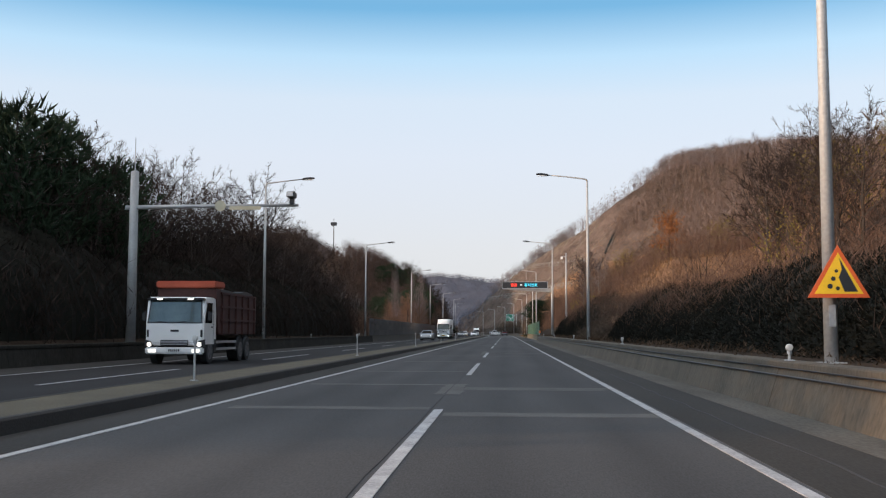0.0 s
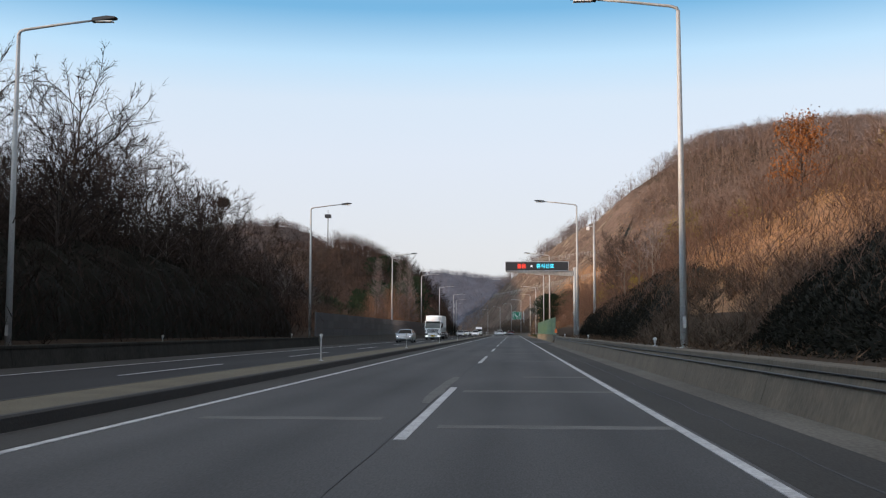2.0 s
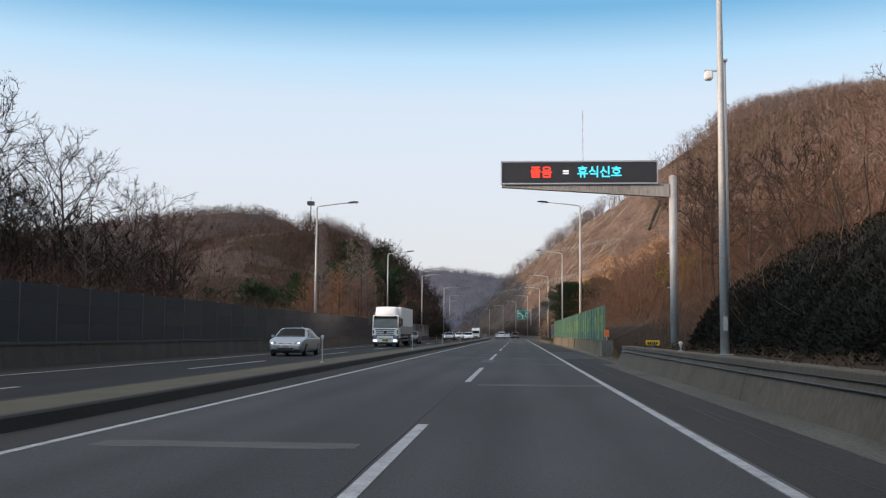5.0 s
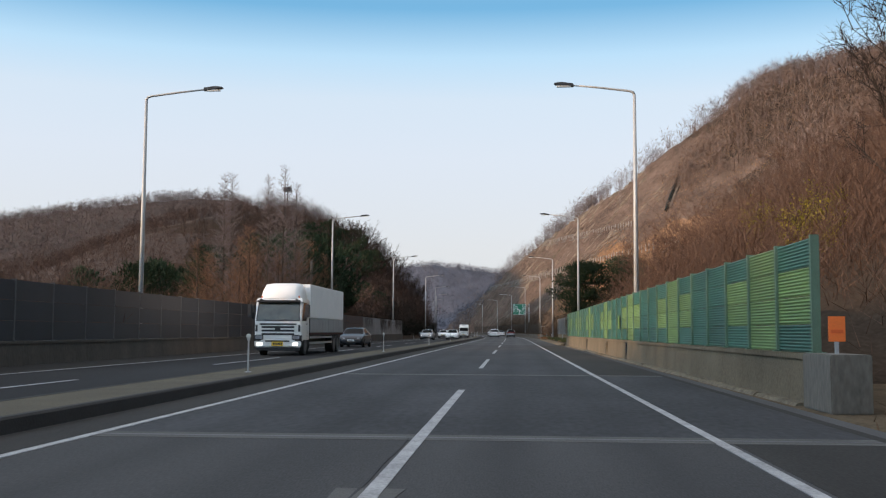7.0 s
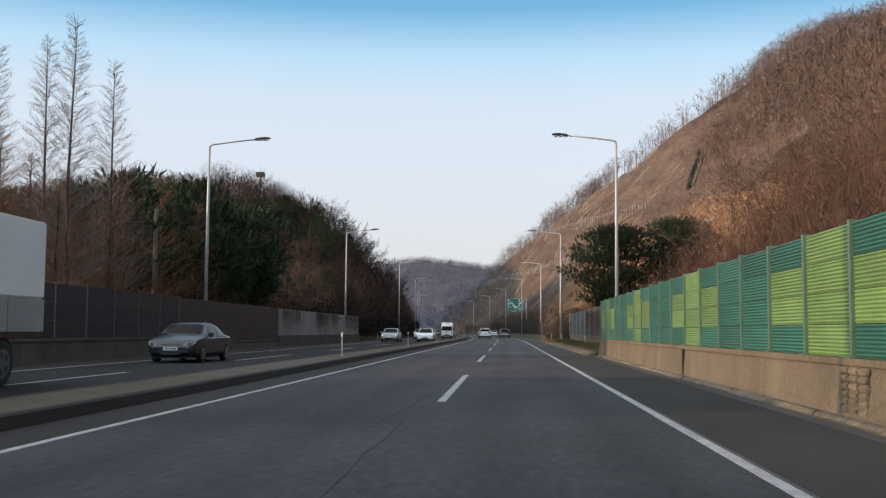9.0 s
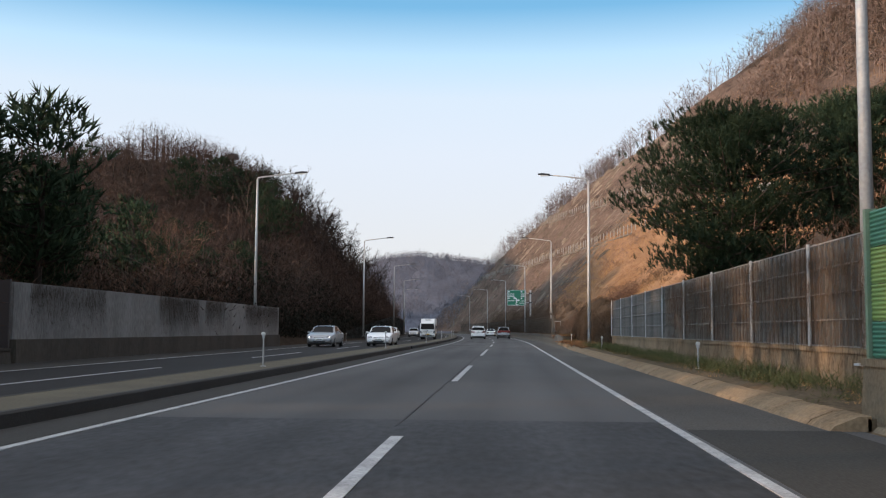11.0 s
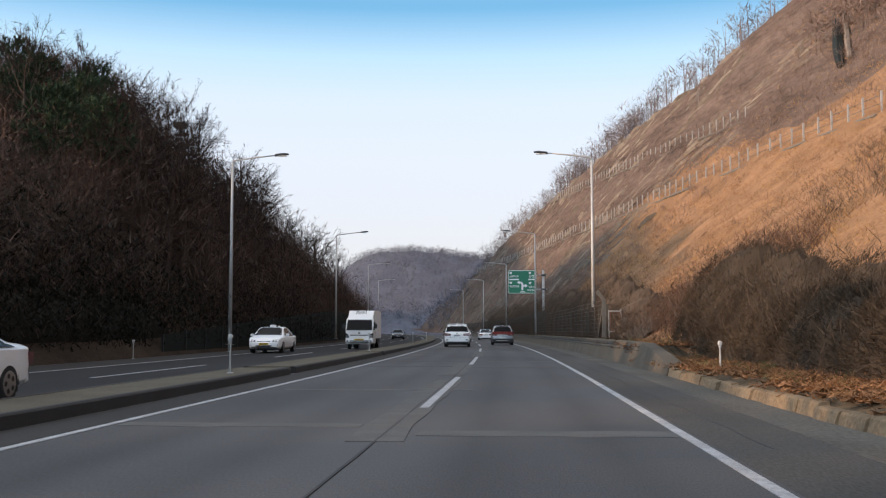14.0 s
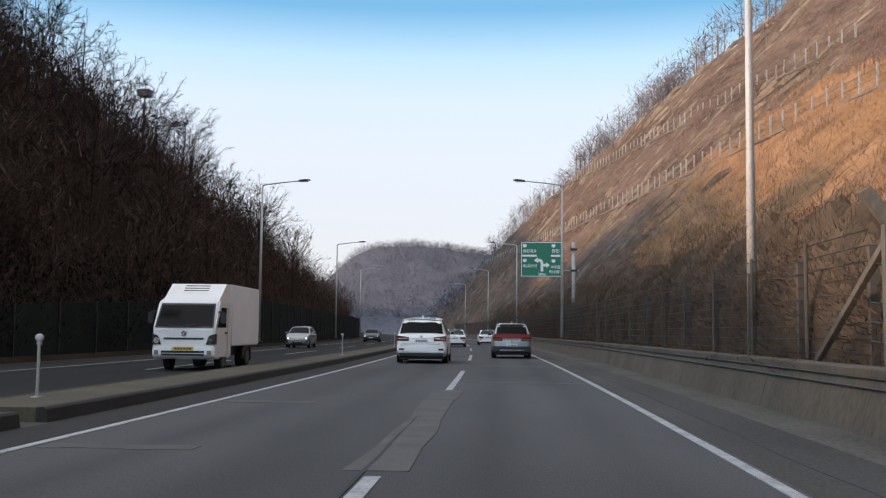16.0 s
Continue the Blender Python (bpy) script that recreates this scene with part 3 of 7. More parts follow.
# kerb of the verge where the wall stops: two runs, the second worn and out of line
verge_kerb = thing("verge_kerb", pose(0, 0, 0), "worn pale kerbstones along the soil verge", "kerb", kind="structure")
for start, stop, line, wonky in ((240.0, 298.6, 4.50, 0.012), (299.9, 317.8, 4.76, 0.05)):
    y = start
    while y < stop - 0.3:
        dx, dz = line + rng.uniform(-wonky, wonky), rng.uniform(-wonky, wonky) * 0.7
        if start < 299:  # sloped concrete apron
            pr = [(dx - 0.06, 0), (dx + 0.02, 0.07 + dz), (dx + 0.30, 0.185 + dz), (dx + 0.48, 0.20 + dz), (dx + 0.48, 0)]
        else:
            pr = [(dx, 0), (dx + 0.05, 0.17 + dz), (dx + 0.08, 0.20 + dz), (dx + 0.22, 0.21 + dz), (dx + 0.22, 0)]
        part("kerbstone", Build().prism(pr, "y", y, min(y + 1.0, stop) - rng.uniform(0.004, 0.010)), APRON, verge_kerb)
        y += 1.0
part("soil_edge", slab(Build(), 4.94, 5.05, 240, 299, 0.0, 0.165), FIELD, verge_kerb)
part("soil_edge", slab(Build(), 4.90, 5.05, 299, 326, 0.0, 0.165), FIELD, verge_kerb)

# rising end of the wall at the bend
for y0, y1, h0, h1 in ((317.9, 320.4, 0.24, 0.52), (320.42, 324.3, 0.52, 0.84), (324.32, 328.4, 0.84, 0.87), (328.42, 332.48, 0.87, 0.87)):
    part("wall_end", Build().add([(x0, y, z) for y, h in ((y0, h0), (y1, h1)) for x0, z in ((4.78 + float(bend(y)), 0), (4.78 + 0.22 * h / 0.75 + float(bend(y)), h), (5.38, h), (5.38, 0))],
                                 [(0, 1, 2, 3), (4, 5, 6, 7), (0, 1, 5, 4), (1, 2, 6, 5), (2, 3, 7, 6), (3, 0, 4, 7)]), CONCRETE_WALL, wall_bend)
# concrete gutters at the foot of the walls
for y0, y1, x1 in ((-120, 146, 4.62), (276, 299, 4.52), (299, 745, 4.80)):
    part("gutter", slab(Build(), 3.92, x1, y0, y1, 0.0, 0.0065), GUTTER, road)


# ---- noise barriers ----
def panel_mesh(length, h, ribs, lip):
    """A profiled sheet: ribs run along it."""
    b = Build()
    n = ribs * 4
    pr = []
    for k in range(n + 1):
        z = h * k / n
        pr.append((0.0 if k % 4 in (0, 1) else -lip, z))
    back = [(0.05, h), (0.05, 0)]
    b.prism([(u, v) for u, v in pr + back], "y", 0.02, length - 0.02)
    return b


def pleated_mesh(length, h, folds, lip):
    """A sheet whose folds stand upright."""
    n = folds * 4
    pr = [(0.0 if k % 4 in (0, 1) else -lip, 0.02 + (length - 0.04) * k / n) for k in range(n + 1)]
    return Build().prism(pr + [(0.05, length - 0.02), (0.05, 0.02)], "z", 0.0, h)


def barrier(name, x, y0, y1, base_h, top, pitch, paint, label, side, post_mat, base_mat, rows=4, ribs=5, seed=1, z0=0.0, upright=False):
    root = thing(name, pose(0, 0, 0), label, "noise barrier", kind="structure")
    n = int(round((y1 - y0) / pitch))
    pitch = (y1 - y0) / n
    h = (top - base_h) / rows
    shared = {}
    r = random.Random(seed)
    for k in range(n):
        y = y0 + k * pitch
        cx = float(bend(y))
        if k % 3 == 0:
            e = min(y + 3 * pitch, y1)
            part("plinth", Build().prism([(x - side * 0.20 + cx, z0), (x - side * 0.14 + cx, base_h - 0.10), (x + side * 0.2 + cx, base_h - 0.10), (x + side * 0.2 + cx, z0)], "y", y + 0.01, e - 0.01), base_mat, root)
            part("coping", Build().box(min(x - side * 0.18, x + side * 0.22) + cx, max(x - side * 0.18, x + side * 0.22) + cx, y, e - 0.005, base_h - 0.10, base_h), base_mat, root)
        part("post", Build().box(x - 0.075 + cx, x + 0.075 + cx, y - 0.05, y + 0.05, base_h, top + 0.04), post_mat, root)
        part("foot_plate", Build().box(x - 0.13 + cx, x + 0.13 + cx, y - 0.11, y + 0.11, base_h, base_h + 0.03), post_mat, root)
        for row in range(rows):
            mat = paint(k, row, r)
            if mat is None:
                continue
            key = (mat.name,)
            if key not in shared:
                shared[key] = (pleated_mesh if upright else panel_mesh)(pitch - 0.11, h - 0.015, ribs, (0.07 if upright else 0.014) * side).mesh("panel", mat)
            ob = new("panel", shared[key])
            ob.parent = root
            ob.matrix_local = pose(x + cx - side * 0.02, y + 0.055, base_h + row * h + 0.01)
    part("post", Build().box(x - 0.075 + float(bend(y1)), x + 0.075 + float(bend(y1)), y1 - 0.05, y1 + 0.05, base_h, top + 0.04), post_mat, root)
    return root


def green_pattern(k, row, r):
    """Lime crosses three panels wide, two green panels between them."""
    lime = k % 5 == 1 or (k % 5 in (0, 2) and row in (1, 2))
    return LIME_PANEL if lime else GREEN_PANEL


GREEN_POST = material("green_post", (0.10, 0.17, 0.12), 0.5, 0.3, vary=0.2, bump=0.05)
green_wall = barrier("noise_barrier_green", 5.38, 161.9, 241.0, 0.92, 2.97, 2.42, green_pattern, "green and lime slatted noise barrier on a concrete plinth", 1, GREEN_POST, PLINTH, ribs=8, seed=4)
part("end_pier", Build().box(5.10, 5.75, 160.2, 161.75, 0.0, 0.94, 0.02), CONCRETE, green_wall)
for k in range(26):
    y0 = 162.0 + 3.02 * k
    part("footing", Build().prism([(5.02 - 0.03 * (k % 3), 0), (5.06, 0.05 + 0.02 * (k % 2)), (5.19, 0.07), (5.19, 0)], "y", y0, y0 + 3.0), KERB, green_wall)
patch_y = 199.2
for k in range(18):
    z0, y0 = 0.12 + 0.115 * (k % 6), patch_y + 0.42 * (k // 6)
    part("broken_stone", Build().box(5.165, 5.235, y0 + rng.uniform(0, 0.05), y0 + 0.38, z0, z0 + 0.10, 0.02), KERB, green_wall)
for y0 in (189.9, 214.1):
    part("open_joint", Build().box(5.17, 5.26, y0, y0 + 0.16, 0.05, 0.82), DARK_METAL, green_wall)
part("loose_sheet", Build().box(5.27, 5.29, 193.6, 194.3, 1.45, 2.1, 0.005), LIME_PANEL, green_wall)
marker = thing("orange_marker", pose(5.45, 161.0, 0.94), "orange warning marker fixed at the barrier end", "marker")
part("bracket", Build().box(-0.03, 0.03, -0.02, 0.02, 0.0, 0.25), STEEL, marker)
part("plate", Build().box(-0.14, 0.14, -0.03, -0.02, 0.2, 0.62, 0.01), ORANGE, marker)
part("stripe", Build().box(-0.10, 0.10, -0.036, -0.031, 0.34, 0.40), SIGN_RED, marker)

barrier("noise_barrier_left", -17.45, 130.5, 238.0, 0.86, 3.02, 3.0, lambda k, row, r: GREY_PANEL if r.random() < 0.7 else GREY_PANEL_DARK,
        "tall dull grey noise barrier on a stained concrete plinth", -1, BARRIER_POST, CONCRETE_DARK, rows=3, ribs=4, seed=6)
barrier("noise_barrier_left_low", -17.45, 238.1, 261.5, 0.55, 2.95, 3.0, lambda k, row, r: GREY_PANEL_DARK,
        "dark grey noise barrier partly overgrown", -1, BARRIER_POST, CONCRETE_DARK, rows=3, ribs=4, seed=7)
plaster = thing("plastered_wall", pose(0, 0, 0), "pale plastered wall with dark creeper stains", "wall", kind="structure")
for k in range(10):
    y0 = 261.8 + k * 4.23
    part("bay", Build().box(-17.62, -17.40, y0, y0 + 4.215, 0.85, 2.92), PLASTER, plaster)
    part("footing", Build().box(-17.75, -17.25, y0, y0 + 4.22, 0.0, 0.85), CONCRETE_DARK, plaster)
GREY_FENCE = material("grey_louvre", (0.050, 0.051, 0.050), 0.75, 0.1, vary=0.2, scale=1.0, fine=15, bump=0.05, rand=0.12)
GREY_SLAT = material("grey_louvre_edge", (0.155, 0.150, 0.138), 0.7, 0.1, vary=0.3, scale=1.5, fine=18, bump=0.05, rand=0.2)
louvred = barrier("noise_barrier_grey", 6.6, 242.6, 286.7, 1.0, 3.02, 4.9, lambda k, row, r: GREY_FENCE, "grey louvred noise barrier with withered ivy on it", 1, STEEL, APRON, rows=4, ribs=13, seed=8, z0=0.0, upright=True)
slat_mesh = Build().prism([(-0.055, -0.030), (-0.055, -0.004), (0.0, 0.022), (0.0, -0.030)], "z", 0.0, 1.98).mesh("slat", GREY_SLAT)
rail_mesh = Build().box(-0.012, 0.012, 0.06, 4.84, -0.011, 0.011).mesh("rail", GREY_SLAT)
for k in range(10):
    part("post_flange", Build().box(6.395, 6.425, 242.6 + 4.9 * k - 0.07, 242.6 + 4.9 * k + 0.07, 1.0, 3.06), STEEL_LAMP, louvred)
for k in range(9):
    for n in range(13):
        ob = new("slat", slat_mesh)
        ob.parent = louvred
        ob.matrix_local = pose(6.508, 242.6 + 4.9 * k + 0.24 + 0.372 * n, 1.02)
    for z in (1.02, 1.515, 2.02, 2.525, 3.01):
        ob = new("rail", rail_mesh)
        ob.parent = louvred
        ob.matrix_local = pose(6.440, 242.6 + 4.9 * k, z)


# dark mesh barrier at the foot of the far slope, growing taller round the bend
mesh_barrier = thing("mesh_barrier", pose(0, 0, 0), "dark green mesh barrier along the far verge, taller round the bend", "barrier", kind="structure")
for y in np.arange(342, 520, 4.0):
    a, e = (float(np.interp(v, [342, 370, 405, 520], [1.1, 2.3, 3.6, 3.6])) for v in (y, y + 4))
    x0, x1 = -17.85 + float(bend(y)), -17.85 + float(bend(y + 4))
    part("panel", Build().add([(x0, y + 0.05, 0), (x1, y + 3.95, 0), (x1, y + 3.95, e), (x0, y + 0.05, a), (x0 - 0.05, y + 0.05, 0), (x1 - 0.05, y + 3.95, 0), (x1 - 0.05, y + 3.95, e), (x0 - 0.05, y + 0.05, a)],
                              [(0, 1, 2, 3), (4, 5, 6, 7), (3, 2, 6, 7), (0, 3, 7, 4), (1, 2, 6, 5)]), MESH_DARK, mesh_barrier)
    part("post", Build().box(x0 - 0.06, x0 + 0.06, y - 0.05, y + 0.05, 0, a + 0.06), DARK_METAL, mesh_barrier)


# ---- street lamps ----
def street_lamp(x, y, z, side):
    root = thing("street_lamp", pose(x + float(bend(y)), y, z), "tall tapered grey street lamp with a long single arm", "street lamp", "street lamps along the road")
    H = 12.5 - z
    part("base_plate", Build().box(-0.22, 0.22, -0.22, 0.22, 0, 0.04), STEEL_LAMP, root)
    part("pole", Build().tube([(0, 0, 0), (0, 0, H * 0.5), (0, 0, H)], [0.13, 0.10, 0.07], 12), STEEL_LAMP, root, smooth=True)
    part("access_door", Build().box(-0.06, 0.06, -0.137, -0.11, 0.7, 1.1), STEEL_LAMP, root)
    a = -side
    arm = [(0, 0, H - 0.05), (a * 0.06, 0, H + 0.10), (a * 0.25, 0, H + 0.16), (a * 1.6, 0, H + 0.33), (a * 3.0, 0, H + 0.47)]
    part("arm", Build().tube(arm, [0.065, 0.06, 0.055, 0.05, 0.04], 8), STEEL_LAMP, root, smooth=True)
    b = Build()
    b.prism([(a * 2.85, H + 0.40), (a * 3.75, H + 0.50), (a * 3.78, H + 0.56), (a * 3.45, H + 0.60), (a * 2.9, H + 0.53)], "y", -0.15, 0.15)
    head = part("lamp_head", b, DARK_METAL, root, "flat dark lamp head")
    part("lens", Build().box(min(a * 3.0, a * 3.65), max(a * 3.0, a * 3.65), -0.11, 0.11, H + 0.385, H + 0.42), SIGN_WHITE, head)
    return root


for x, y in ((6.15, 19.4), (6.15, 75.0), (6.1, 130.7), (5.84, 191.3), (6.6, 244.6), (6.35, 302.4), (6.33, 355.1), (5.9, 407.2), (6.0, 461), (6.0, 515), (6.0, 570)):
    street_lamp(x, y, 0.70 if not 246 < y < 332 else 0.10, 1)
for x, y in ((-18.3, 20.5), (-18.3, 76.2), (-18.2, 131.6), (-17.75, 191.3), (-18.2, 245.4), (-18.5, 301.0), (-17.5, 354.7), (-17.5, 407.1), (-17.6, 461), (-17.6, 515)):
    street_lamp(x, y, 0.4, -1)

# ---- speed camera gantry over the far carriageway ----
g = thing("camera_gantry", pose(-18.0, 48, 0.55), "grey steel gantry arm carrying a traffic camera", "gantry")
part("pole", Build().tube([(0, 0, 0), (0, 0, 8.5)], [0.24, 0.19], 14), STEEL_LAMP, g, smooth=True)
part("cap", Build().tube([(0, 0, 8.5), (0, 0, 8.58)], [0.2, 0.05], 14), STEEL_LAMP, g)
part("lightning_rod", Build().tube([(0, 0, 8.5), (0, 0, 10.2)], 0.02, 6), STEEL, g)
part("arm", Build().tube([(-0.4, 0, 6.75), (3.5, 0, 6.80), (8.1, 0, 6.82)], [0.11, 0.09, 0.07], 10), STEEL_LAMP, g, smooth=True)
part("base_plate", Build().box(-0.35, 0.35, -0.35, 0.35, 0, 0.05), STEEL_LAMP, g)
part("sign_disc", Build().tube([(4.3, -0.10, 6.80), (4.3, -0.06, 6.80)], 0.26, 20), SIGN_TAN, g, "round pale sign seen from behind")
part("sign_board", Build().box(4.75, 6.3, -0.12, -0.08, 6.60, 6.78, 0.02), SIGN_TAN, g, "long pale sign board")
camera_box = part("camera_housing", Build().box(7.60, 7.98, -0.42, 0.22, 7.16, 7.44, 0.03), DARK_METAL, g)
part("lens_hood", Build().box(7.65, 7.93, -0.54, -0.40, 7.20, 7.40), STEEL, camera_box)
part("bracket", Build().box(7.7, 7.9, -0.15, 0.1, 6.85, 7.16), DARK_METAL, camera_box)


# ---- signs ----
def lettering(text, size, mat, parent, m, name="lettering", bold=0.0):
    cu = bpy.data.curves.new(name, "FONT")
    cu.body, cu.size, cu.align_x, cu.align_y, cu.extrude, cu.offset = text, size, "CENTER", "CENTER", 0.004, bold
    tmp = new(name, cu)
    me = bpy.data.meshes.new_from_object(tmp.evaluated_get(bpy.context.evaluated_depsgraph_get()))
    bpy.data.objects.remove(tmp)
    me.materials.append(mat)
    ob = new(name, me)
    ob.parent = parent
    ob.matrix_local = m
    return ob


vms = thing("message_sign", pose(0, 143.5, 0), "cantilever electronic message sign with red and cyan characters", "message sign")
part("pole", Build().tube([(6.66, 0, 0.7), (6.66, 0, 7.75)], 0.16, 16), STEEL_LAMP, vms, smooth=True)
part("pole_cap", Build().tube([(6.66, 0, 7.75), (6.66, 0, 7.82)], [0.17, 0.1], 16), STEEL_LAMP, vms)
part("arm", Build().prism([(-0.36, 7.34), (-0.36, 7.46), (6.5, 7.46), (6.5, 6.92), (5.4, 6.98)], "y", -0.14, 0.14), CONCRETE_LIGHT, vms)
cab = part("cabinet", Build().box(-0.36, 6.0, -0.22, 0.28, 7.47, 8.40, 0.02), DARK_METAL, vms)
part("rim", Build().box(-0.40, 6.04, -0.25, -0.21, 8.36, 8.42), STEEL, cab)
part("rim", Build().box(-0.40, 6.04, -0.25, -0.21, 7.44, 7.50), STEEL, cab)
part("rim", Build().box(-0.40, -0.35, -0.25, -0.21, 7.50, 8.36), STEEL, cab)
part("rim", Build().box(5.99, 6.04, -0.25, -0.21, 7.50, 8.36), STEEL, cab)
part("face", Build().box(-0.34, 5.98, -0.225, -0.218, 7.51, 8.35), BLACK_PLASTIC, cab)
face_m = lambda x, z: pose(x, -0.235, z, 90, 0, 0)
lettering("졸음", 0.50, LED_RED, cab, face_m(1.27, 7.92), bold=0.012)
lettering("=", 0.46, LED_WHITE, cab, face_m(2.28, 7.92), bold=0.012)
lettering("휴식신호", 0.50, LED_CYAN, cab, face_m(3.66, 7.92), bold=0.012)
part("rung", Build().tube([(6.4, 0, 3.2), (6.66, 0, 3.2)], 0.03, 6), STEEL, vms)
part("rung", Build().tube([(6.4, 0, 4.6), (6.66, 0, 4.6)], 0.03, 6), STEEL, vms)
part("antenna", Build().tube([(3.0, 0.1, 8.4), (3.0, 0.1, 10.6)], 0.018, 6), STEEL, vms)

cctv = thing("camera_mast", pose(8.55, 142.3, 0.75), "slim galvanised mast with a small camera on top", "camera mast")
part("mast", Build().tube([(0, 0, 0), (0, 0, 6), (0, 0, 11.5)], [0.14, 0.12, 0.09], 12), STEEL_LAMP, cctv, smooth=True)
part("bracket", Build().box(-0.75, 0.0, -0.03, 0.03, 11.1, 11.16), STEEL, cctv)
part("camera", Build().box(-0.75, -0.45, -0.25, 0.15, 10.75, 11.08, 0.04), WHITE_PAINT, cctv)
part("cap", Build().box(-0.14, 0.14, -0.14, 0.14, 11.5, 11.58), STEEL, cctv)

tri = thing("warning_sign", pose(6.2, 19.22, 2.4), "yellow triangular warning sign with red border on the lamp post", "road sign")
part("board", Build().prism([(-0.56, -0.47), (0.56, -0.47), (0, 0.50)], "y", -0.20, -0.17), SIGN_RED, tri)
part("field", Build().prism([(-0.44, -0.40), (0.44, -0.40), (0, 0.36)], "y", -0.207, -0.201), SIGN_YELLOW, tri)
part("cliff", Build().prism([(0.10, -0.36), (0.34, -0.36), (0.02, 0.26), (0.06, 0.05), (0.0, -0.1)], "y", -0.213, -0.208), BLACK_PLASTIC, tri)
for x, z, s in ((-0.04, 0.02, 0.035), (-0.1, -0.12, 0.045), (-0.16, -0.26, 0.05), (-0.02, -0.30, 0.04)):
    part("falling_stone", Build().tube([(x, -0.214, z), (x, -0.208, z)], s, 6), BLACK_PLASTIC, tri)
part("clamp", Build().box(-0.12, 0.12, -0.17, 0.02, -0.05, 0.05), STEEL, tri)

ys_ = thing("yellow_plate_sign", pose(8.6, 165.0, 0.2), "small yellow plate on a thin post among weeds", "road sign")
part("post", Build().tube([(0, 0, 0), (0, 0, 0.72)], 0.03, 8), STEEL, ys_)
plate = part("plate", Build().box(-0.42, 0.42, -0.02, 0.0, 0.42, 0.74), SIGN_YELLOW, ys_)
for k in range(5):
    part("character_bar", Build().box(-0.32 + k * 0.13, -0.22 + k * 0.13, -0.026, -0.021, 0.50, 0.66), BLACK_PLASTIC, plate)

sgn = thing("direction_sign", pose(0, 411, 0), "green overhead direction sign with white arrows and lettering", "road sign")
part("pole", Build().tube([(4.45, 0, 0.6), (4.45, 0, 8.6)], 0.15, 14), STEEL_LAMP, sgn, smooth=True)
for z in (6.3, 8.0):
    part("bracket", Build().tube([(0.5, 0.10, z), (4.9, 0.10, z)], 0.05, 8), STEEL, sgn)
    part("clamp", Build().box(4.2, 4.75, -0.2, 0.2, z - 0.08, z + 0.08), DARK_METAL, sgn)
board = part("board", Build().box(0.24, 3.62, -0.03, 0.03, 5.78, 8.60, 0.01), SIGN_GREEN, sgn)
for x0, x1, z0, z1 in ((0.27, 3.59, 8.52, 8.57), (0.27, 3.59, 5.81, 5.86), (0.27, 0.32, 5.86, 8.52), (3.54, 3.59, 5.86, 8.52)):
    part("border", Build().box(x0, x1, -0.038, -0.031, z0, z1), SIGN_WHITE, board)
sm = lambda x, z: pose(x, -0.036, z, 90, 0, 0)
lettering("성산대교", 0.30, SIGN_WHITE, board, sm(0.94, 7.84), bold=0.006)
lettering("당진", 0.34, SIGN_WHITE, board, sm(3.02, 7.84), bold=0.006)
lettering("제2경인선", 0.28, SIGN_WHITE, board, sm(0.96, 6.64), bold=0.006)
lettering("수도권", 0.29, SIGN_WHITE, board, sm(3.02, 6.56), bold=0.006)
lettering("제1순환선", 0.25, SIGN_WHITE, board, sm(3.0, 6.18), bold=0.006)
lettering("500m", 0.28, SIGN_WHITE, board, sm(1.95, 5.99), bold=0.006)
for x, z, w, h in ((0.94, 7.48, 1.15, 0.16), (3.02, 7.48, 0.75, 0.16)):
    part("small_lettering_bar", Build().box(x - w / 2, x + w / 2, -0.038, -0.031, z - h / 2, z + h / 2), SIGN_WHITE, board)
for x, z in ((0.55, 8.27), (2.85, 8.27), (0.55, 7.08), (2.85, 7.05)):
    part("route_shield", Build().prism([(x - 0.15, z + 0.13), (x + 0.15, z + 0.13), (x + 0.15, z - 0.05), (x, z - 0.15), (x - 0.15, z - 0.05)], "y", -0.038, -0.031), SIGN_WHITE, board)
part("arrow", Build().prism([(1.82, 6.22), (2.04, 6.22), (2.04, 6.62), (2.28, 6.62), (2.28, 6.50), (2.56, 6.73), (2.28, 6.96), (2.28, 6.84), (2.04, 6.84), (2.0, 7.05), (1.85, 7.2), (1.62, 7.22), (1.62, 7.36), (1.28, 7.12), (1.62, 6.88), (1.62, 7.02), (1.76, 7.0), (1.82, 6.9)], "y", -0.038, -0.031), SIGN_WHITE, board)

util = thing("utility_pole", pose(-18.93, 238.4, 0.6), "grey concrete utility pole behind the barrier", "utility pole")
part("shaft", Build().tube([(0, 0, 0), (0, 0, 7.2)], [0.15, 0.11], 12), CONCRETE, util, smooth=True)
part("cap", Build().tube([(0, 0, 7.2), (0, 0, 7.26)], [0.12, 0.07], 12), DARK_METAL, util)
tower = thing("lookout_mast", pose(-102, 595, float(land(-102, 595)) - 1), "small platform mast on the far hilltop", "mast")
th = 64.9 - float(land(-102, 595)) + 1
part("mast", Build().tube([(0, 0, 0), (0, 0, th)], 0.25, 8), DARK_METAL, tower)
part("platform", Build().box(-1.6, 1.6, -1.6, 1.6, th - 0.4, th + 1.4), DARK_METAL, tower)
part("rod", Build().tube([(0, 0, th + 1.4), (0, 0, th + 4)], 0.1, 6), DARK_METAL, tower)


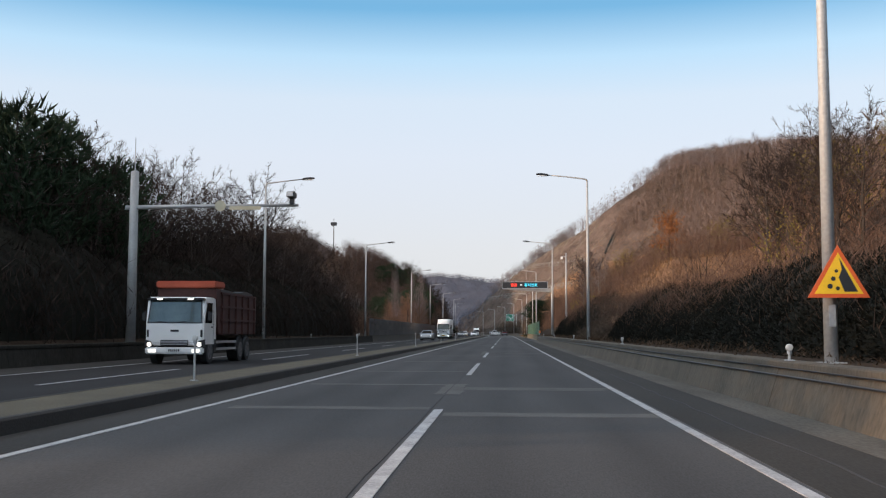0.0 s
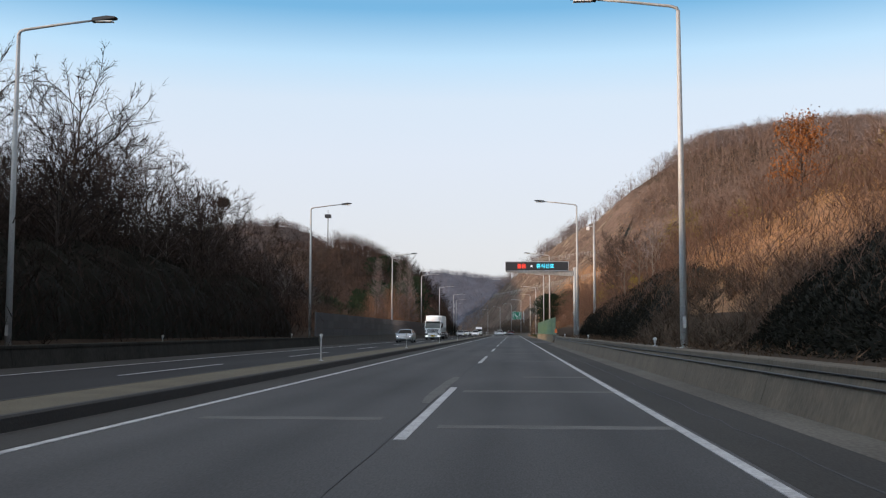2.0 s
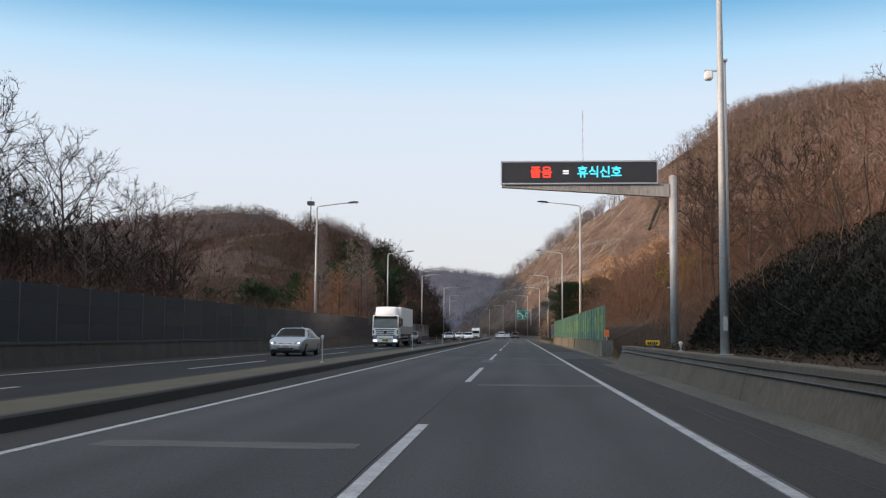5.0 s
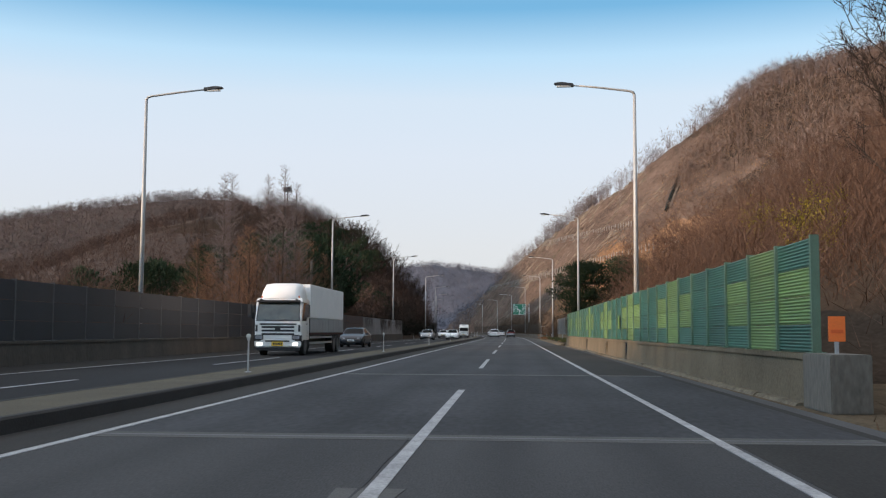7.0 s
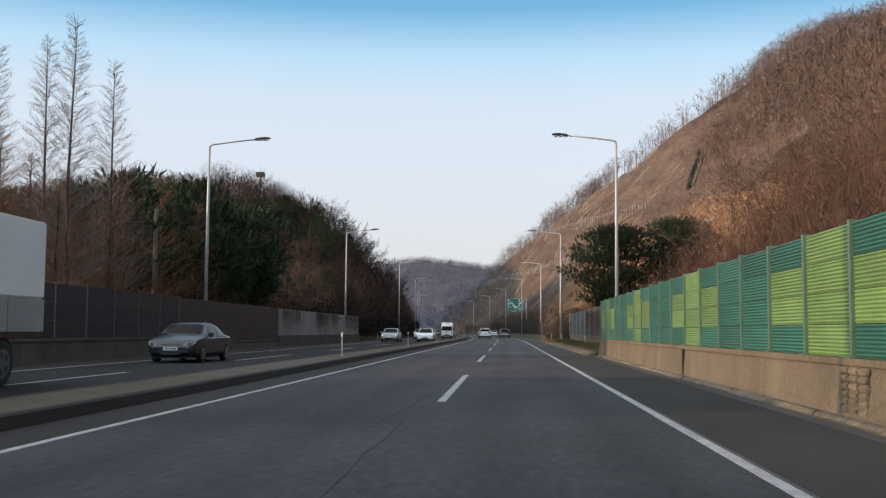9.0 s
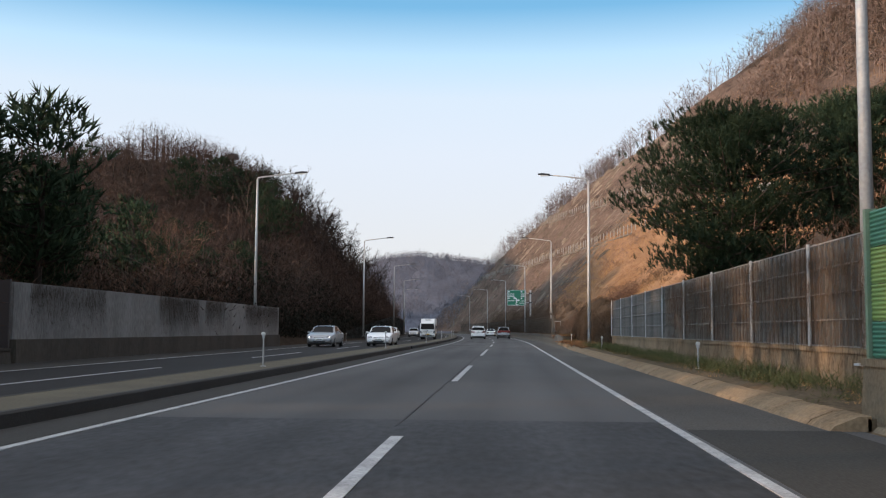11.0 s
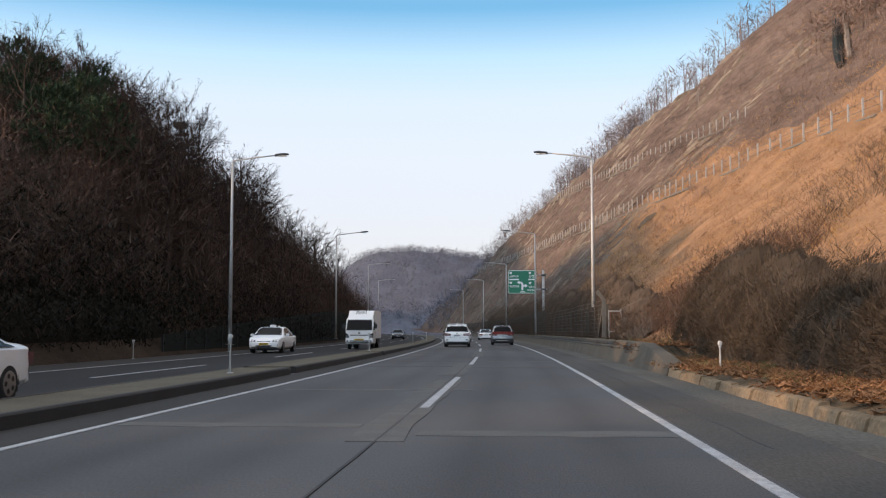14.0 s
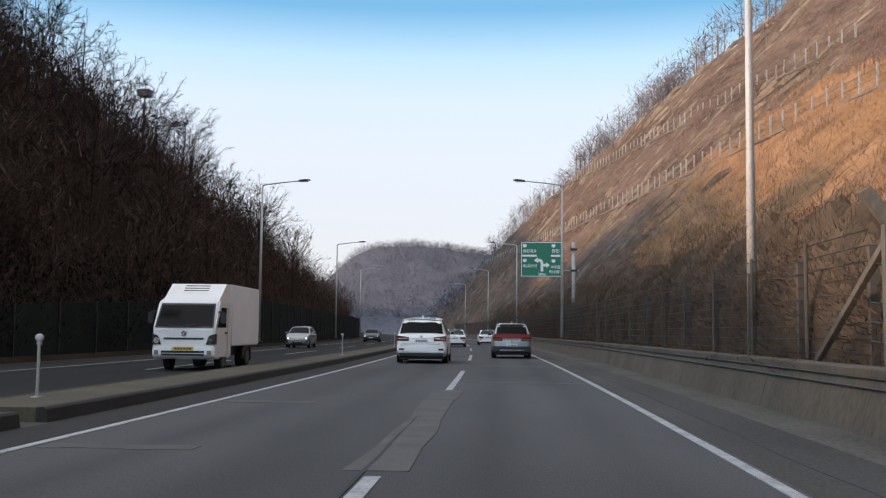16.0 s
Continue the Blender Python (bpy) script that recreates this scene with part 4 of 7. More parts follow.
# ---- rockfall fences ----
# darker concrete on these posts stands in for the shade they are in
def fence_post_mesh(h, bent=True):
    b = Build()
    if not bent:
        return b.box(-0.08, 0.08, -0.07, 0.07, 0, h).mesh("post", CONCRETE_DARK)
    b.box(-0.08, 0.08, -0.07, 0.07, 0, h - 0.45)
    b.prism([(-0.08, h - 0.45), (0.08, h - 0.45), (-0.34, h + 0.05), (-0.48, h - 0.04)], "y", -0.07, 0.07)
    return b.mesh("post", CONCRETE_DARK)


rock_fence = thing("rockfall_fence", pose(0, 0, 0), "tall concrete-post rockfall fence with wire strands", "fence", "")
pm, pm_straight = fence_post_mesh(2.65), fence_post_mesh(2.1, False)
fys = np.concatenate([np.arange(346.8, 400, 4.0), np.arange(400, 600, 2.4)])
for y in fys:
    ob = new("post", pm if y > 392 else pm_straight)
    ob.parent = rock_fence
    ob.matrix_local = pose(6.25 + float(bend(y)), y, 0.70)
for k in range(9):
    z = 0.98 + 0.26 * k
    b = Build()
    b.tube([(6.16 + float(bend(y)), y, z - 0.02 * (i % 2)) for i, y in enumerate(np.arange(346.8, 560, 8.0))], 0.012, 4, cap=False)
    part("wire", b, DARK_METAL, rock_fence)
for y in fys[:14]:
    part("thin_post", Build().tube([(5.75 + float(bend(y + 2)), y + 2, 0.7), (5.75 + float(bend(y + 2)), y + 2, 3.0)], 0.035, 6), CONCRETE_DARK, rock_fence)
part("strut", Build().tube([(5.58, 349.1, 0.72), (5.56, 345.1, 2.75)], 0.08, 6), CONCRETE, rock_fence)
end_post = thing("fence_end_post", pose(5.56, 345.0, 0.72), "stout pale concrete post with a bent head at the fence end", "fence post")
part("shaft", Build().box(-0.11, 0.11, -0.10, 0.10, 0, 2.25, 0.02), CONCRETE, end_post)
part("bent_head", Build().prism([(-0.11, 2.25), (0.11, 2.25), (-0.30, 2.80), (-0.46, 2.70)], "y", -0.10, 0.10), CONCRETE, end_post)
for k in range(6):
    part("wire_stub", Build().tube([(0.1, 0.1, 0.5 + 0.3 * k), (-0.02, 0.45, 0.47 + 0.3 * k), (0.0, 0.9, 0.5 + 0.3 * k)], 0.014, 5), DARK_METAL, end_post)
gate = thing("wire_gate", pose(5.74, 344.5, 0.72), "small pale steel frame beside the fence end post", "gate")
for x0, x1, z0, z1 in ((0, 0.05, 0, 1.70), (0.66, 0.71, -0.02, 1.75), (0.05, 0.66, 1.60, 1.66), (0.05, 0.66, 0.50, 0.56)):
    part("frame", Build().box(x0, x1, -0.02, 0.02, z0, z1), CONCRETE_LIGHT, gate)
for x0, x1, z0, z1 in ((0.09, 0.13, 0.60, 1.56), (0.58, 0.62, 0.60, 1.56), (0.13, 0.58, 1.52, 1.56), (0.13, 0.58, 0.60, 0.64)):
    part("inner_frame", Build().box(x0, x1, -0.015, 0.015, z0, z1), RUST, gate)


def bench_fence(name, level, y0, y1, off):
    """Posts and rails that follow one height along the cutting."""
    root = thing(name, pose(0, 0, 0), "line of pale posts and rail along a bench in the cutting", "fence", "bench fences")
    xs = np.linspace(0, 110, 441)
    line = []
    for y in np.arange(y0, y1, 2.8):
        gx = xs + float(bend(y))
        hz = land(gx, np.full_like(gx, y))
        ok = np.nonzero(hz >= level(y))[0]
        if len(ok):
            line.append((float(gx[ok[0]]) - off, float(y), float(level(y)) - 0.5))
    me = Build().box(-0.08, 0.08, -0.08, 0.08, 0, 2.3).mesh("post", CONCRETE_LIGHT)
    for p in line:
        ob = new("post", me)
        ob.parent = root
        ob.matrix_local = pose(*p)
    for dz in (0.55, 1.2, 1.9):
        part("rail", Build().tube([(x, y, z + dz) for x, y, z in line], 0.03, 4), CONCRETE, root)
    part("bench_edge", Build().tube([(x - 0.5, y, z + 0.1) for x, y, z in line], 0.2, 5), CONCRETE, root)
    return root


bench_fence("bench_fence", lambda y: 19.9 + 0.008 * (y - 376), 376, 660, 0.0)
bench_fence("bench_fence_upper", lambda y: 31.0 + 0.048 * (y - 432), 432, 650, 0.0)


def rock_ledges(n, seed):
    """Sloping ribs of bedded rock that stand proud of the cutting."""
    r = random.Random(seed)
    V, F = [], []
    while n:
        y = r.uniform(428, 670)
        x = r.uniform(9, 52) + float(bend(y))
        z = float(land(x, y))
        if not 3 < z < 56:
            continue
        n -= 1
        L, w, up = r.uniform(1.5, 6.5), r.uniform(0.10, 0.42), r.uniform(0.10, 0.40)
        dx, dy = -r.uniform(0.35, 0.7), r.uniform(0.1, 0.9)
        k = len(V)
        for i in range(4):
            t = i / 3
            px, py = x + dx * L * t, y + dy * L * t + r.uniform(-0.15, 0.15)
            pz = float(land(px, py))
            s = (0.25, 1.0, 0.8, 0.15)[i]
            V += [(px, py - w * s, pz - 0.25), (px - up * s, py, pz + up * s * 0.6), (px, py + w * s, pz - 0.25)]
        for i in range(3):
            a = k + 3 * i
            F += [(a, a + 1, a + 4, a + 3), (a + 1, a + 2, a + 5, a + 4)]
    me = bpy.data.meshes.new("rock_ledges")
    me.from_pydata(V, [], F)
    me.materials.append(ROCK_PALE)
    return tagged(new("rock_ledges", me), "sloping pale ribs of bedded rock in the cutting", "rock", kind="stuff")


rock_ledges(1100, 8)
# gully in the cutting: its dark recess is a dark tube on the slope
chute = thing("rock_chute", pose(0, 0, 0), "steep gully in the cutting, put in as a dark raised band", "chute")
part("channel", Build().tube([(x, y, float(land(x, y)) + 0.2) for x, y in ((40.5, 412.1), (42.6, 419), (45.2, 427), (47.6, 435.1))], [0.5, 0.75, 0.7, 0.5], 6), MESH_DARK, chute)
part("edge", Build().tube([(x + 0.9, y - 0.9, float(land(x + 0.9, y - 0.9)) + 0.3) for x, y in ((40.5, 412.1), (42.6, 419), (45.2, 427), (47.6, 435.1))], [0.25, 0.35, 0.35, 0.2], 5), ROCK_PALE, chute)
drain = thing("drain_channel", pose(35, 363.6, float(land(35, 363.6))), "pale concrete drain mouth on the grassy slope", "drain")
part("slab", Build().prism([(-2.2, 0.1), (-0.6, 0.75), (2.2, 0.55), (2.4, 0.25), (-1.8, -0.3)], "y", -1.2, 0.9), CONCRETE_LIGHT, drain)
part("channel", Build().prism([(-0.4, 0.2), (0.3, 0.3), (-2.6, -2.2), (-3.2, -2.2)], "y", -1.6, -0.9), CONCRETE_LIGHT, drain)


# ---- vegetation ----
def twig_tri(V, F, p, d, length, w, rnd):
    side = d.cross(Vector((rnd.uniform(-1, 1), rnd.uniform(-1, 1), rnd.uniform(-1, 1))))
    if side.length < 1e-4:
        return
    side = side.normalized() * w
    k = len(V)
    V += [tuple(p - side), tuple(p + side), tuple(p + d * length)]
    F.append((k, k + 1, k + 2))


def limb(V, F, pts, radii, n=3):
    k0 = len(V)
    for i, p in enumerate(pts):
        d = (pts[min(i + 1, len(pts) - 1)] - pts[max(i - 1, 0)]).normalized()
        a = d.cross(Vector((0.31, 0.87, 0.39))).normalized()
        b = d.cross(a)
        for k in range(n):
            t = 2 * math.pi * k / n
            V.append(tuple(p + radii[i] * (math.cos(t) * a + math.sin(t) * b)))
    for i in range(len(pts) - 1):
        for k in range(n):
            F.append((k0 + i * n + k, k0 + i * n + (k + 1) % n, k0 + (i + 1) * n + (k + 1) % n, k0 + (i + 1) * n + k))


def turned(d, amount, rnd):
    return (d + Vector((rnd.uniform(-1, 1), rnd.uniform(-1, 1), rnd.uniform(-1, 1))) * amount).normalized()


def reach(q, d, zc, rx, rz):
    """How far it is from q along d to the skin of the crown."""
    a = Vector((q.x / rx, q.y / rx, (q.z - zc) / rz))
    b = Vector((d.x / rx, d.y / rx, d.z / rz))
    A, B, C = b.dot(b), a.dot(b), a.dot(a) - 1
    D = B * B - A * C
    return max((-B + math.sqrt(D)) / A, 0.0) if D > 0 else 0.0


def as_mesh(name, v, f, m):
    me = bpy.data.meshes.new(name)
    me.from_pydata(v, [], f)
    me.materials.append(m)
    return me


def bare_tree_meshes(seed, h, bark, twig, wide=0.38, zc=0.62, rz=0.40, stems=1, limbs=13, subs=7, tw=5, first=0.3, twig_w=0.009, thin=1.0, leaf=None, leaves=0):
    """A leafless tree that fills a rounded crown: stems, limbs, branches and forked twigs (and clinging leaves)."""
    r = random.Random(seed)
    V, F, CV, CF, LV, LF = [], [], [], [], [], []
    C, RX, RZ = zc * h, wide * h, rz * h
    top = (zc + 0.5 * rz) * h
    for st in range(stems):
        a0 = 6.283 * st / stems + r.uniform(-0.4, 0.4)
        lean = 0.0 if stems == 1 else r.uniform(0.25, 0.7) * wide
        p = Vector((0.1 * math.cos(a0), 0.1 * math.sin(a0), -0.3)) if stems > 1 else Vector((0, 0, -0.3))
        pts, rad, r0 = [p.copy()], [], (0.012 * h + 0.035) * thin / stems ** 0.5
        n = 6
        for i in range(n):
            p = p + Vector((math.cos(a0) * lean + r.uniform(-0.13, 0.13), math.sin(a0) * lean + r.uniform(-0.13, 0.13), 1)) * (top / n)
            pts.append(p.copy())
        rad = [r0 * (1 - 0.86 * i / n) for i in range(n + 1)]
        limb(V, F, pts, rad, 6 if stems == 1 else 4)
        count = max(2, limbs // stems)
        for k in range(count):
            t = first + (1 - first) * (k + r.random()) / count
            i = min(int(t * n), n - 1)
            q = pts[i].lerp(pts[i + 1], t * n - i)
            az = k * 2.4 + st * 1.1 + r.uniform(-0.5, 0.5)
            d = Vector((math.cos(az), math.sin(az), 0.30 + 1.1 * t * r.uniform(0.6, 1.2))).normalized()
            L = max(reach(q, d, C, RX, RZ), 0.14 * h) * r.uniform(0.78, 1.04)
            bp, br, e = [q], [0.5 * rad[i] + 0.006 * thin], d
            for j in range(4):
                e = (turned(e, 0.24, r) + Vector((0, 0, 0.05))).normalized()
                bp.append(bp[-1] + e * L / 4)
                br.append(br[0] * (1 - (j + 1) / 4.5))
            limb(V, F, bp, br, 3)
            for sub in range(subs):
                u = 0.22 + 0.78 * (sub + r.random()) / subs
                i2 = min(int(u * 4), 3)
                sp = bp[i2].lerp(bp[i2 + 1], u * 4 - i2)
                along = (bp[i2 + 1] - bp[i2]).normalized()
                sd = (turned(along, 0.95, r) + Vector((0, 0, 0.12))).normalized()
                SL = L * r.uniform(0.26, 0.5) * (1.2 - 0.55 * u)
                end = sp + sd * SL
                limb(CV, CF, [sp, sp.lerp(end, 0.75)], [(0.010 + 0.0011 * h) * thin, 0.005 * thin], 3)
                for w in range(tw):
                    tp = sp.lerp(end, r.uniform(0.15, 0.85))
                    td = (turned(sd, 0.8, r) + Vector((0, 0, 0.10))).normalized()
                    tl = SL * r.uniform(0.3, 0.6)
                    twig_tri(CV, CF, tp, td, tl, twig_w, r)
                    for q2 in range(2):
                        twig_tri(CV, CF, tp + td * tl * r.uniform(0.25, 0.75), turned(td, 0.8, r), tl * r.uniform(0.45, 0.8), twig_w * 0.75, r)
                for w in range(leaves):
                    c = sp.lerp(end, r.random()) + Vector((r.gauss(0, 0.35), r.gauss(0, 0.35), r.gauss(0, 0.35)))
                    twig_tri(LV, LF, c, turned(Vector((0, 0, -1)), 1.2, r), r.uniform(0.12, 0.25), r.uniform(0.05, 0.09), r)
    out = [as_mesh("trunk", V, F, bark), as_mesh("crown", CV, CF, twig)]
    if leaves:
        out.append(as_mesh("leaves", LV, LF, leaf))
    return out


def pine_meshes(seed, h, boughs, tufts, needles, wide=0.3, zc=0.64, rz=0.37, first=0.3, size=(0.35, 0.6), width=0.04, spread=0.05, lengths=(0.7, 0.84, 0.93, 1.0), outer=1.02):
    """A pine: a crooked trunk, boughs out to a domed crown, each tipped with upturned brushes of needles."""
    r = random.Random(seed)
    V, F, CV, CF = [], [], [], []
    pts = [Vector((0, 0, -0.3))]
    for i in range(6):
        pts.append(pts[-1] + Vector((r.uniform(-0.05, 0.05) * h / 6 * 2, r.uniform(-0.05, 0.05) * h / 6 * 2, (0.96 * h + 0.3) / 6)))
    rad = [(0.018 * h + 0.03) * (1 - i / 6.6) for i in range(7)]
    limb(V, F, pts, rad, 7)
    for k in range(boughs):
        t = first + (0.99 - first) * (k + r.random()) / boughs
        i = min(int(t * 6), 5)
        q = pts[i].lerp(pts[i + 1], t * 6 - i)
        az = k * 2.4 + r.uniform(-0.5, 0.5)
        d = Vector((math.cos(az), math.sin(az), r.uniform(-0.15, 0.35) + 0.8 * max(0.0, t - 0.7))).normalized()
        L = max(reach(q, d, zc * h, wide * h, rz * h), 0.05 * h) * r.choice(lengths)
        mid, tip = q + d * L * 0.5 + Vector((0, 0, -0.03 * L)), q + d * L + Vector((0, 0, 0.06 * L))
        limb(V, F, [q, mid, tip], [0.4 * rad[i] + 0.01, 0.25 * rad[i] + 0.008, 0.008], 4)
        for s in range(tufts):
            u = 0.25 + 0.78 * (s + r.random()) / tufts
            side = spread * h * (0.4 + 0.9 * u * (1.1 - u) * 3)
            c = (q.lerp(mid, u * 2) if u < 0.5 else mid.lerp(tip, u * 2 - 1)) + Vector((r.gauss(0, side), r.gauss(0, side), abs(r.gauss(0, side * 0.6)) - side * 0.15))
            m = Vector((c.x / (wide * h), c.y / (wide * h), (c.z - zc * h) / (rz * h)))
            if m.length > outer:
                k2 = r.uniform(outer - 0.16, outer) / m.length
                c = Vector((c.x * k2, c.y * k2, zc * h + (c.z - zc * h) * k2))
            axis = (d * 0.6 + Vector((r.gauss(0, 0.25), r.gauss(0, 0.25), 0.9))).normalized()
            for w in range(needles):
                e = (axis + Vector((r.gauss(0, 0.5), r.gauss(0, 0.5), r.gauss(0, 0.4)))).normalized()
                o = c + axis * r.uniform(-0.4, 0.3) * size[1]
                twig_tri(CV, CF, o, e, r.uniform(*size), width, r)
    return [as_mesh("trunk", V, F, BARK), as_mesh("crown", CV, CF, NEEDLES)]


def meta_meshes(seed, h, tiers, twig, reach0=0.12):
    """A slim cone: straight trunk, short level branches with fine twigs."""
    r = random.Random(seed)
    V, F, CV, CF = [], [], [], []
    limb(V, F, [Vector((0, 0, -0.3)), Vector((r.uniform(-.1, .1), 0, h * 0.5)), Vector((r.uniform(-.1, .1), r.uniform(-.1, .1), h))], [0.13, 0.07, 0.008], 6)
    for k in range(tiers):
        t = 0.12 + 0.86 * (k + r.random()) / tiers
        az = r.uniform(0, 6.283)
        L = h * reach0 * (1.08 - t) * r.uniform(0.6, 1.3) + 0.25
        q = Vector((0, 0, h * t))
        d = Vector((math.cos(az), math.sin(az), r.uniform(0.25, 0.9))).normalized()
        limb(CV, CF, [q, q + d * L * 0.6, q + (d + Vector((0, 0, 0.15))) * L], [0.010, 0.007, 0.003], 3)
        for w in range(11):
            c = q + d * L * r.uniform(0.15, 1.0)
            twig_tri(CV, CF, c, turned(d + Vector((0, 0, 0.3)), 0.9, r), L * r.uniform(0.2, 0.5), 0.008, r)
    out = []
    for nm, v, f, m in (("trunk", V, F, BARK), ("crown", CV, CF, twig)):
        me = bpy.data.meshes.new(nm)
        me.from_pydata(v, [], f)
        me.materials.append(m)
        out.append(me)
    return out


def plant(name, meshes, x, y, s, rz, label, category, group):
    root = thing(name, Matrix.LocRotScale((x, y, float(land(x, y)) - 0.05), Euler((0, 0, rz)), (s, s, s)), label, category, group)
    for me in meshes:
        ob = new(me.name.split(".")[0], me)
        ob.parent = root
    return root


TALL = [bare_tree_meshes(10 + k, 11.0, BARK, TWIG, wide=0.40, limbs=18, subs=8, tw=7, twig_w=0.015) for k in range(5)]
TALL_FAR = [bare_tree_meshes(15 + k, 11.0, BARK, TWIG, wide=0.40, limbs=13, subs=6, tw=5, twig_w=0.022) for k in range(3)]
PALE = [bare_tree_meshes(20 + k, 10.0, BARK_PALE, TWIG_GREY, wide=0.22, zc=0.66, rz=0.36, limbs=12, subs=6, tw=4, first=0.4, twig_w=0.008) for k in range(3)]
MIDS = [bare_tree_meshes(30 + k, 7.5, BARK, TWIG_RED, wide=0.44, zc=0.54, rz=0.46, stems=2 + k % 2, limbs=14, subs=6, tw=5, first=0.15, twig_w=0.013) for k in range(4)]
# small trees again, in the twig brown that carries the left slope's shade
MIDS_DARK = [bare_tree_meshes(36 + k, 7.5, BARK, TWIG_BROWN, wide=0.44, zc=0.54, rz=0.46, stems=2 + k % 2, limbs=14, subs=6, tw=5, first=0.15, twig_w=0.013) for k in range(3)]
SOFT = [bare_tree_meshes(70 + k, 6.0, TWIG_RED, TWIG_RED, wide=0.58, zc=0.5, rz=0.5, stems=5, limbs=20, subs=6, tw=4, first=0.12, twig_w=0.009, thin=0.5) for k in range(4)]
RUSTY = [bare_tree_meshes(40 + k, 6.5, BARK, TWIG_RED, wide=0.33, zc=0.58, rz=0.42, limbs=11, subs=7, tw=3, leaf=LEAF_RUST, leaves=24) for k in range(2)]
OLIVE = [bare_tree_meshes(45 + k, 6.5, BARK, TWIG_RED, wide=0.45, zc=0.56, rz=0.44, stems=2, limbs=12, subs=7, tw=4, leaf=LEAF_OLIVE, leaves=6) for k in range(2)]
YELLOW = [bare_tree_meshes(48, 6.0, BARK, TWIG, wide=0.48, zc=0.54, rz=0.46, stems=3, limbs=12, subs=8, tw=3, leaf=LEAF_YELLOW, leaves=14)]
PINES = [pine_meshes(50 + k, 10.0, 44, 9, 7, wide=0.32, size=(0.4, 0.72), width=0.065) for k in range(4)]
BIG_PINE = pine_meshes(57, 9.2, 124, 74, 15, wide=0.455, zc=0.655, rz=0.335, first=0.3, size=(0.12, 0.24), width=0.015, spread=0.055, lengths=(0.62, 0.8, 0.95, 1.08), outer=1.14)
METAS = [meta_meshes(60 + k, 16.0, 300, TWIG_GREY, 0.15) for k in range(3)]
CONES = [meta_meshes(65 + k, 9.0, 200, TWIG_RUST, 0.26) for k in range(3)]
vr = random.Random(77)


def scatter(n, xr, yr, kinds, name, label, category, group, smin, smax, gap=0.0, side=0):
    """Trees strewn over a stretch; x is counted from the bend of the road."""
    placed = []
    tries = 0
    while len(placed) < n and tries < n * 12:
        tries += 1
        y = vr.uniform(*yr)
        x = vr.uniform(*xr) + float(bend(y))
        if any((x - a) ** 2 + (y - b) ** 2 < gap * gap for a, b in placed):
            continue
        placed.append((x, y))
        plant(name, vr.choice(kinds), x, y, vr.uniform(smin, smax), vr.uniform(0, 6.283), label, category, group)


T_LAB = "leafless deciduous tree with spreading grey-brown branches"
for x, y, s in ((-32, 110, 1.12), (-24, 94, 1.25), (-26, 103, 1.05), (-28, 110, 0.95), (-29, 88, 1.15), (-25, 83, 1.0), (-27, 126, 1.0), (-24.5, 119, 0.95)):
    plant("bare_tree", vr.choice(TALL), x, y, s, vr.uniform(0, 6), T_LAB, "tree", "bare trees on the banks")
scatter(44, (-40, -21.5), (4, 128), TALL, "bare_tree", T_LAB, "tree", "bare trees on the banks", 0.65, 1.0, 2.6)
scatter(12, (-30, -21), (10, 132), PALE, "pale_tree", "slender leafless tree with pale bark", "tree", "pale trees on the banks", 0.7, 1.05, 1.5)
scatter(20, (-64, -42), (20, 180), TALL_FAR, "bare_tree", T_LAB, "tree", "bare trees on the banks", 0.6, 0.85, 3)
scatter(9, (-36, -26), (44, 78), PINES, "pine_tree", "dark green pine tree", "tree", "pine trees", 0.7, 0.95, 3)
for x, y, s in ((-24, 52, 0.95), (-23, 58, 0.9), (-22.8, 47, 1.0), (-26, 56, 1.0)):
    plant("pine_tree", vr.choice(PINES), x, y, s, vr.uniform(0, 6), "dark green pine tree", "tree", "pine trees")
for x, y, s in ((-27, 150, 1.05), (-26, 158, 1.0), (-25, 166, 0.9), (-24, 172, 0.8)):
    plant("bare_tree", vr.choice(TALL), x, y, s, vr.uniform(0, 6), T_LAB, "tree", "bare trees on the banks")
plant("bare_tree", TALL[0], -30.2, 144.5, 1.2, 0.4, "leafless tree holding a bird's nest in its crown", "tree", "bare trees on the banks")
nest = thing("bird_nest", pose(-30.2, 144.5, 14.9), "round dark bird's nest of twigs high in a tree", "nest")
nb = Build()
nr = random.Random(3)
for k in range(160):
    d = Vector((nr.gauss(0, 1), nr.gauss(0, 1), nr.gauss(0, 0.7))).normalized()
    q = d * 0.5
    e = turned(d.cross(Vector((0, 0, 1))), 0.6, nr) * 0.45
    nb.tube([tuple(q - e), tuple(q + e)], 0.03, 3, cap=False)
part("twig_bundle", nb, BARK, nest, fix=False)
scatter(26, (-42, -21), (128, 160), TALL + PALE, "bare_tree", T_LAB, "tree", "bare trees on the banks", 0.55, 0.8, 2.5)
scatter(36, (-60, -24), (150, 262), MIDS_DARK, "small_tree", "low brown leafless tree", "tree", "small brown trees", 0.6, 1.0, 2.5)
for x, y, s in ((-19.3, 228.2, 0.925), (-20.8, 228.9, 0.885), (-19.2, 232.7, 0.875), (-25.6, 232.0, 0.92), (-25.0, 232.4, 0.93)):
    plant("redwood_tree", vr.choice(METAS), x, y, s, vr.uniform(0, 6), "tall slim leafless conifer with a straight trunk", "tree", "slim bare conifers")
scatter(22, (-27.5, -19), (227, 247), CONES, "rusty_conifer", "cone-shaped tree with rust-brown twigs", "tree", "rust-brown conifers", 0.8, 1.1, 1.6)
scatter(34, (-44, -20.5), (238, 300), PINES, "pine_tree", "dark green pine tree", "tree", "pine trees", 0.65, 0.95, 2.4)
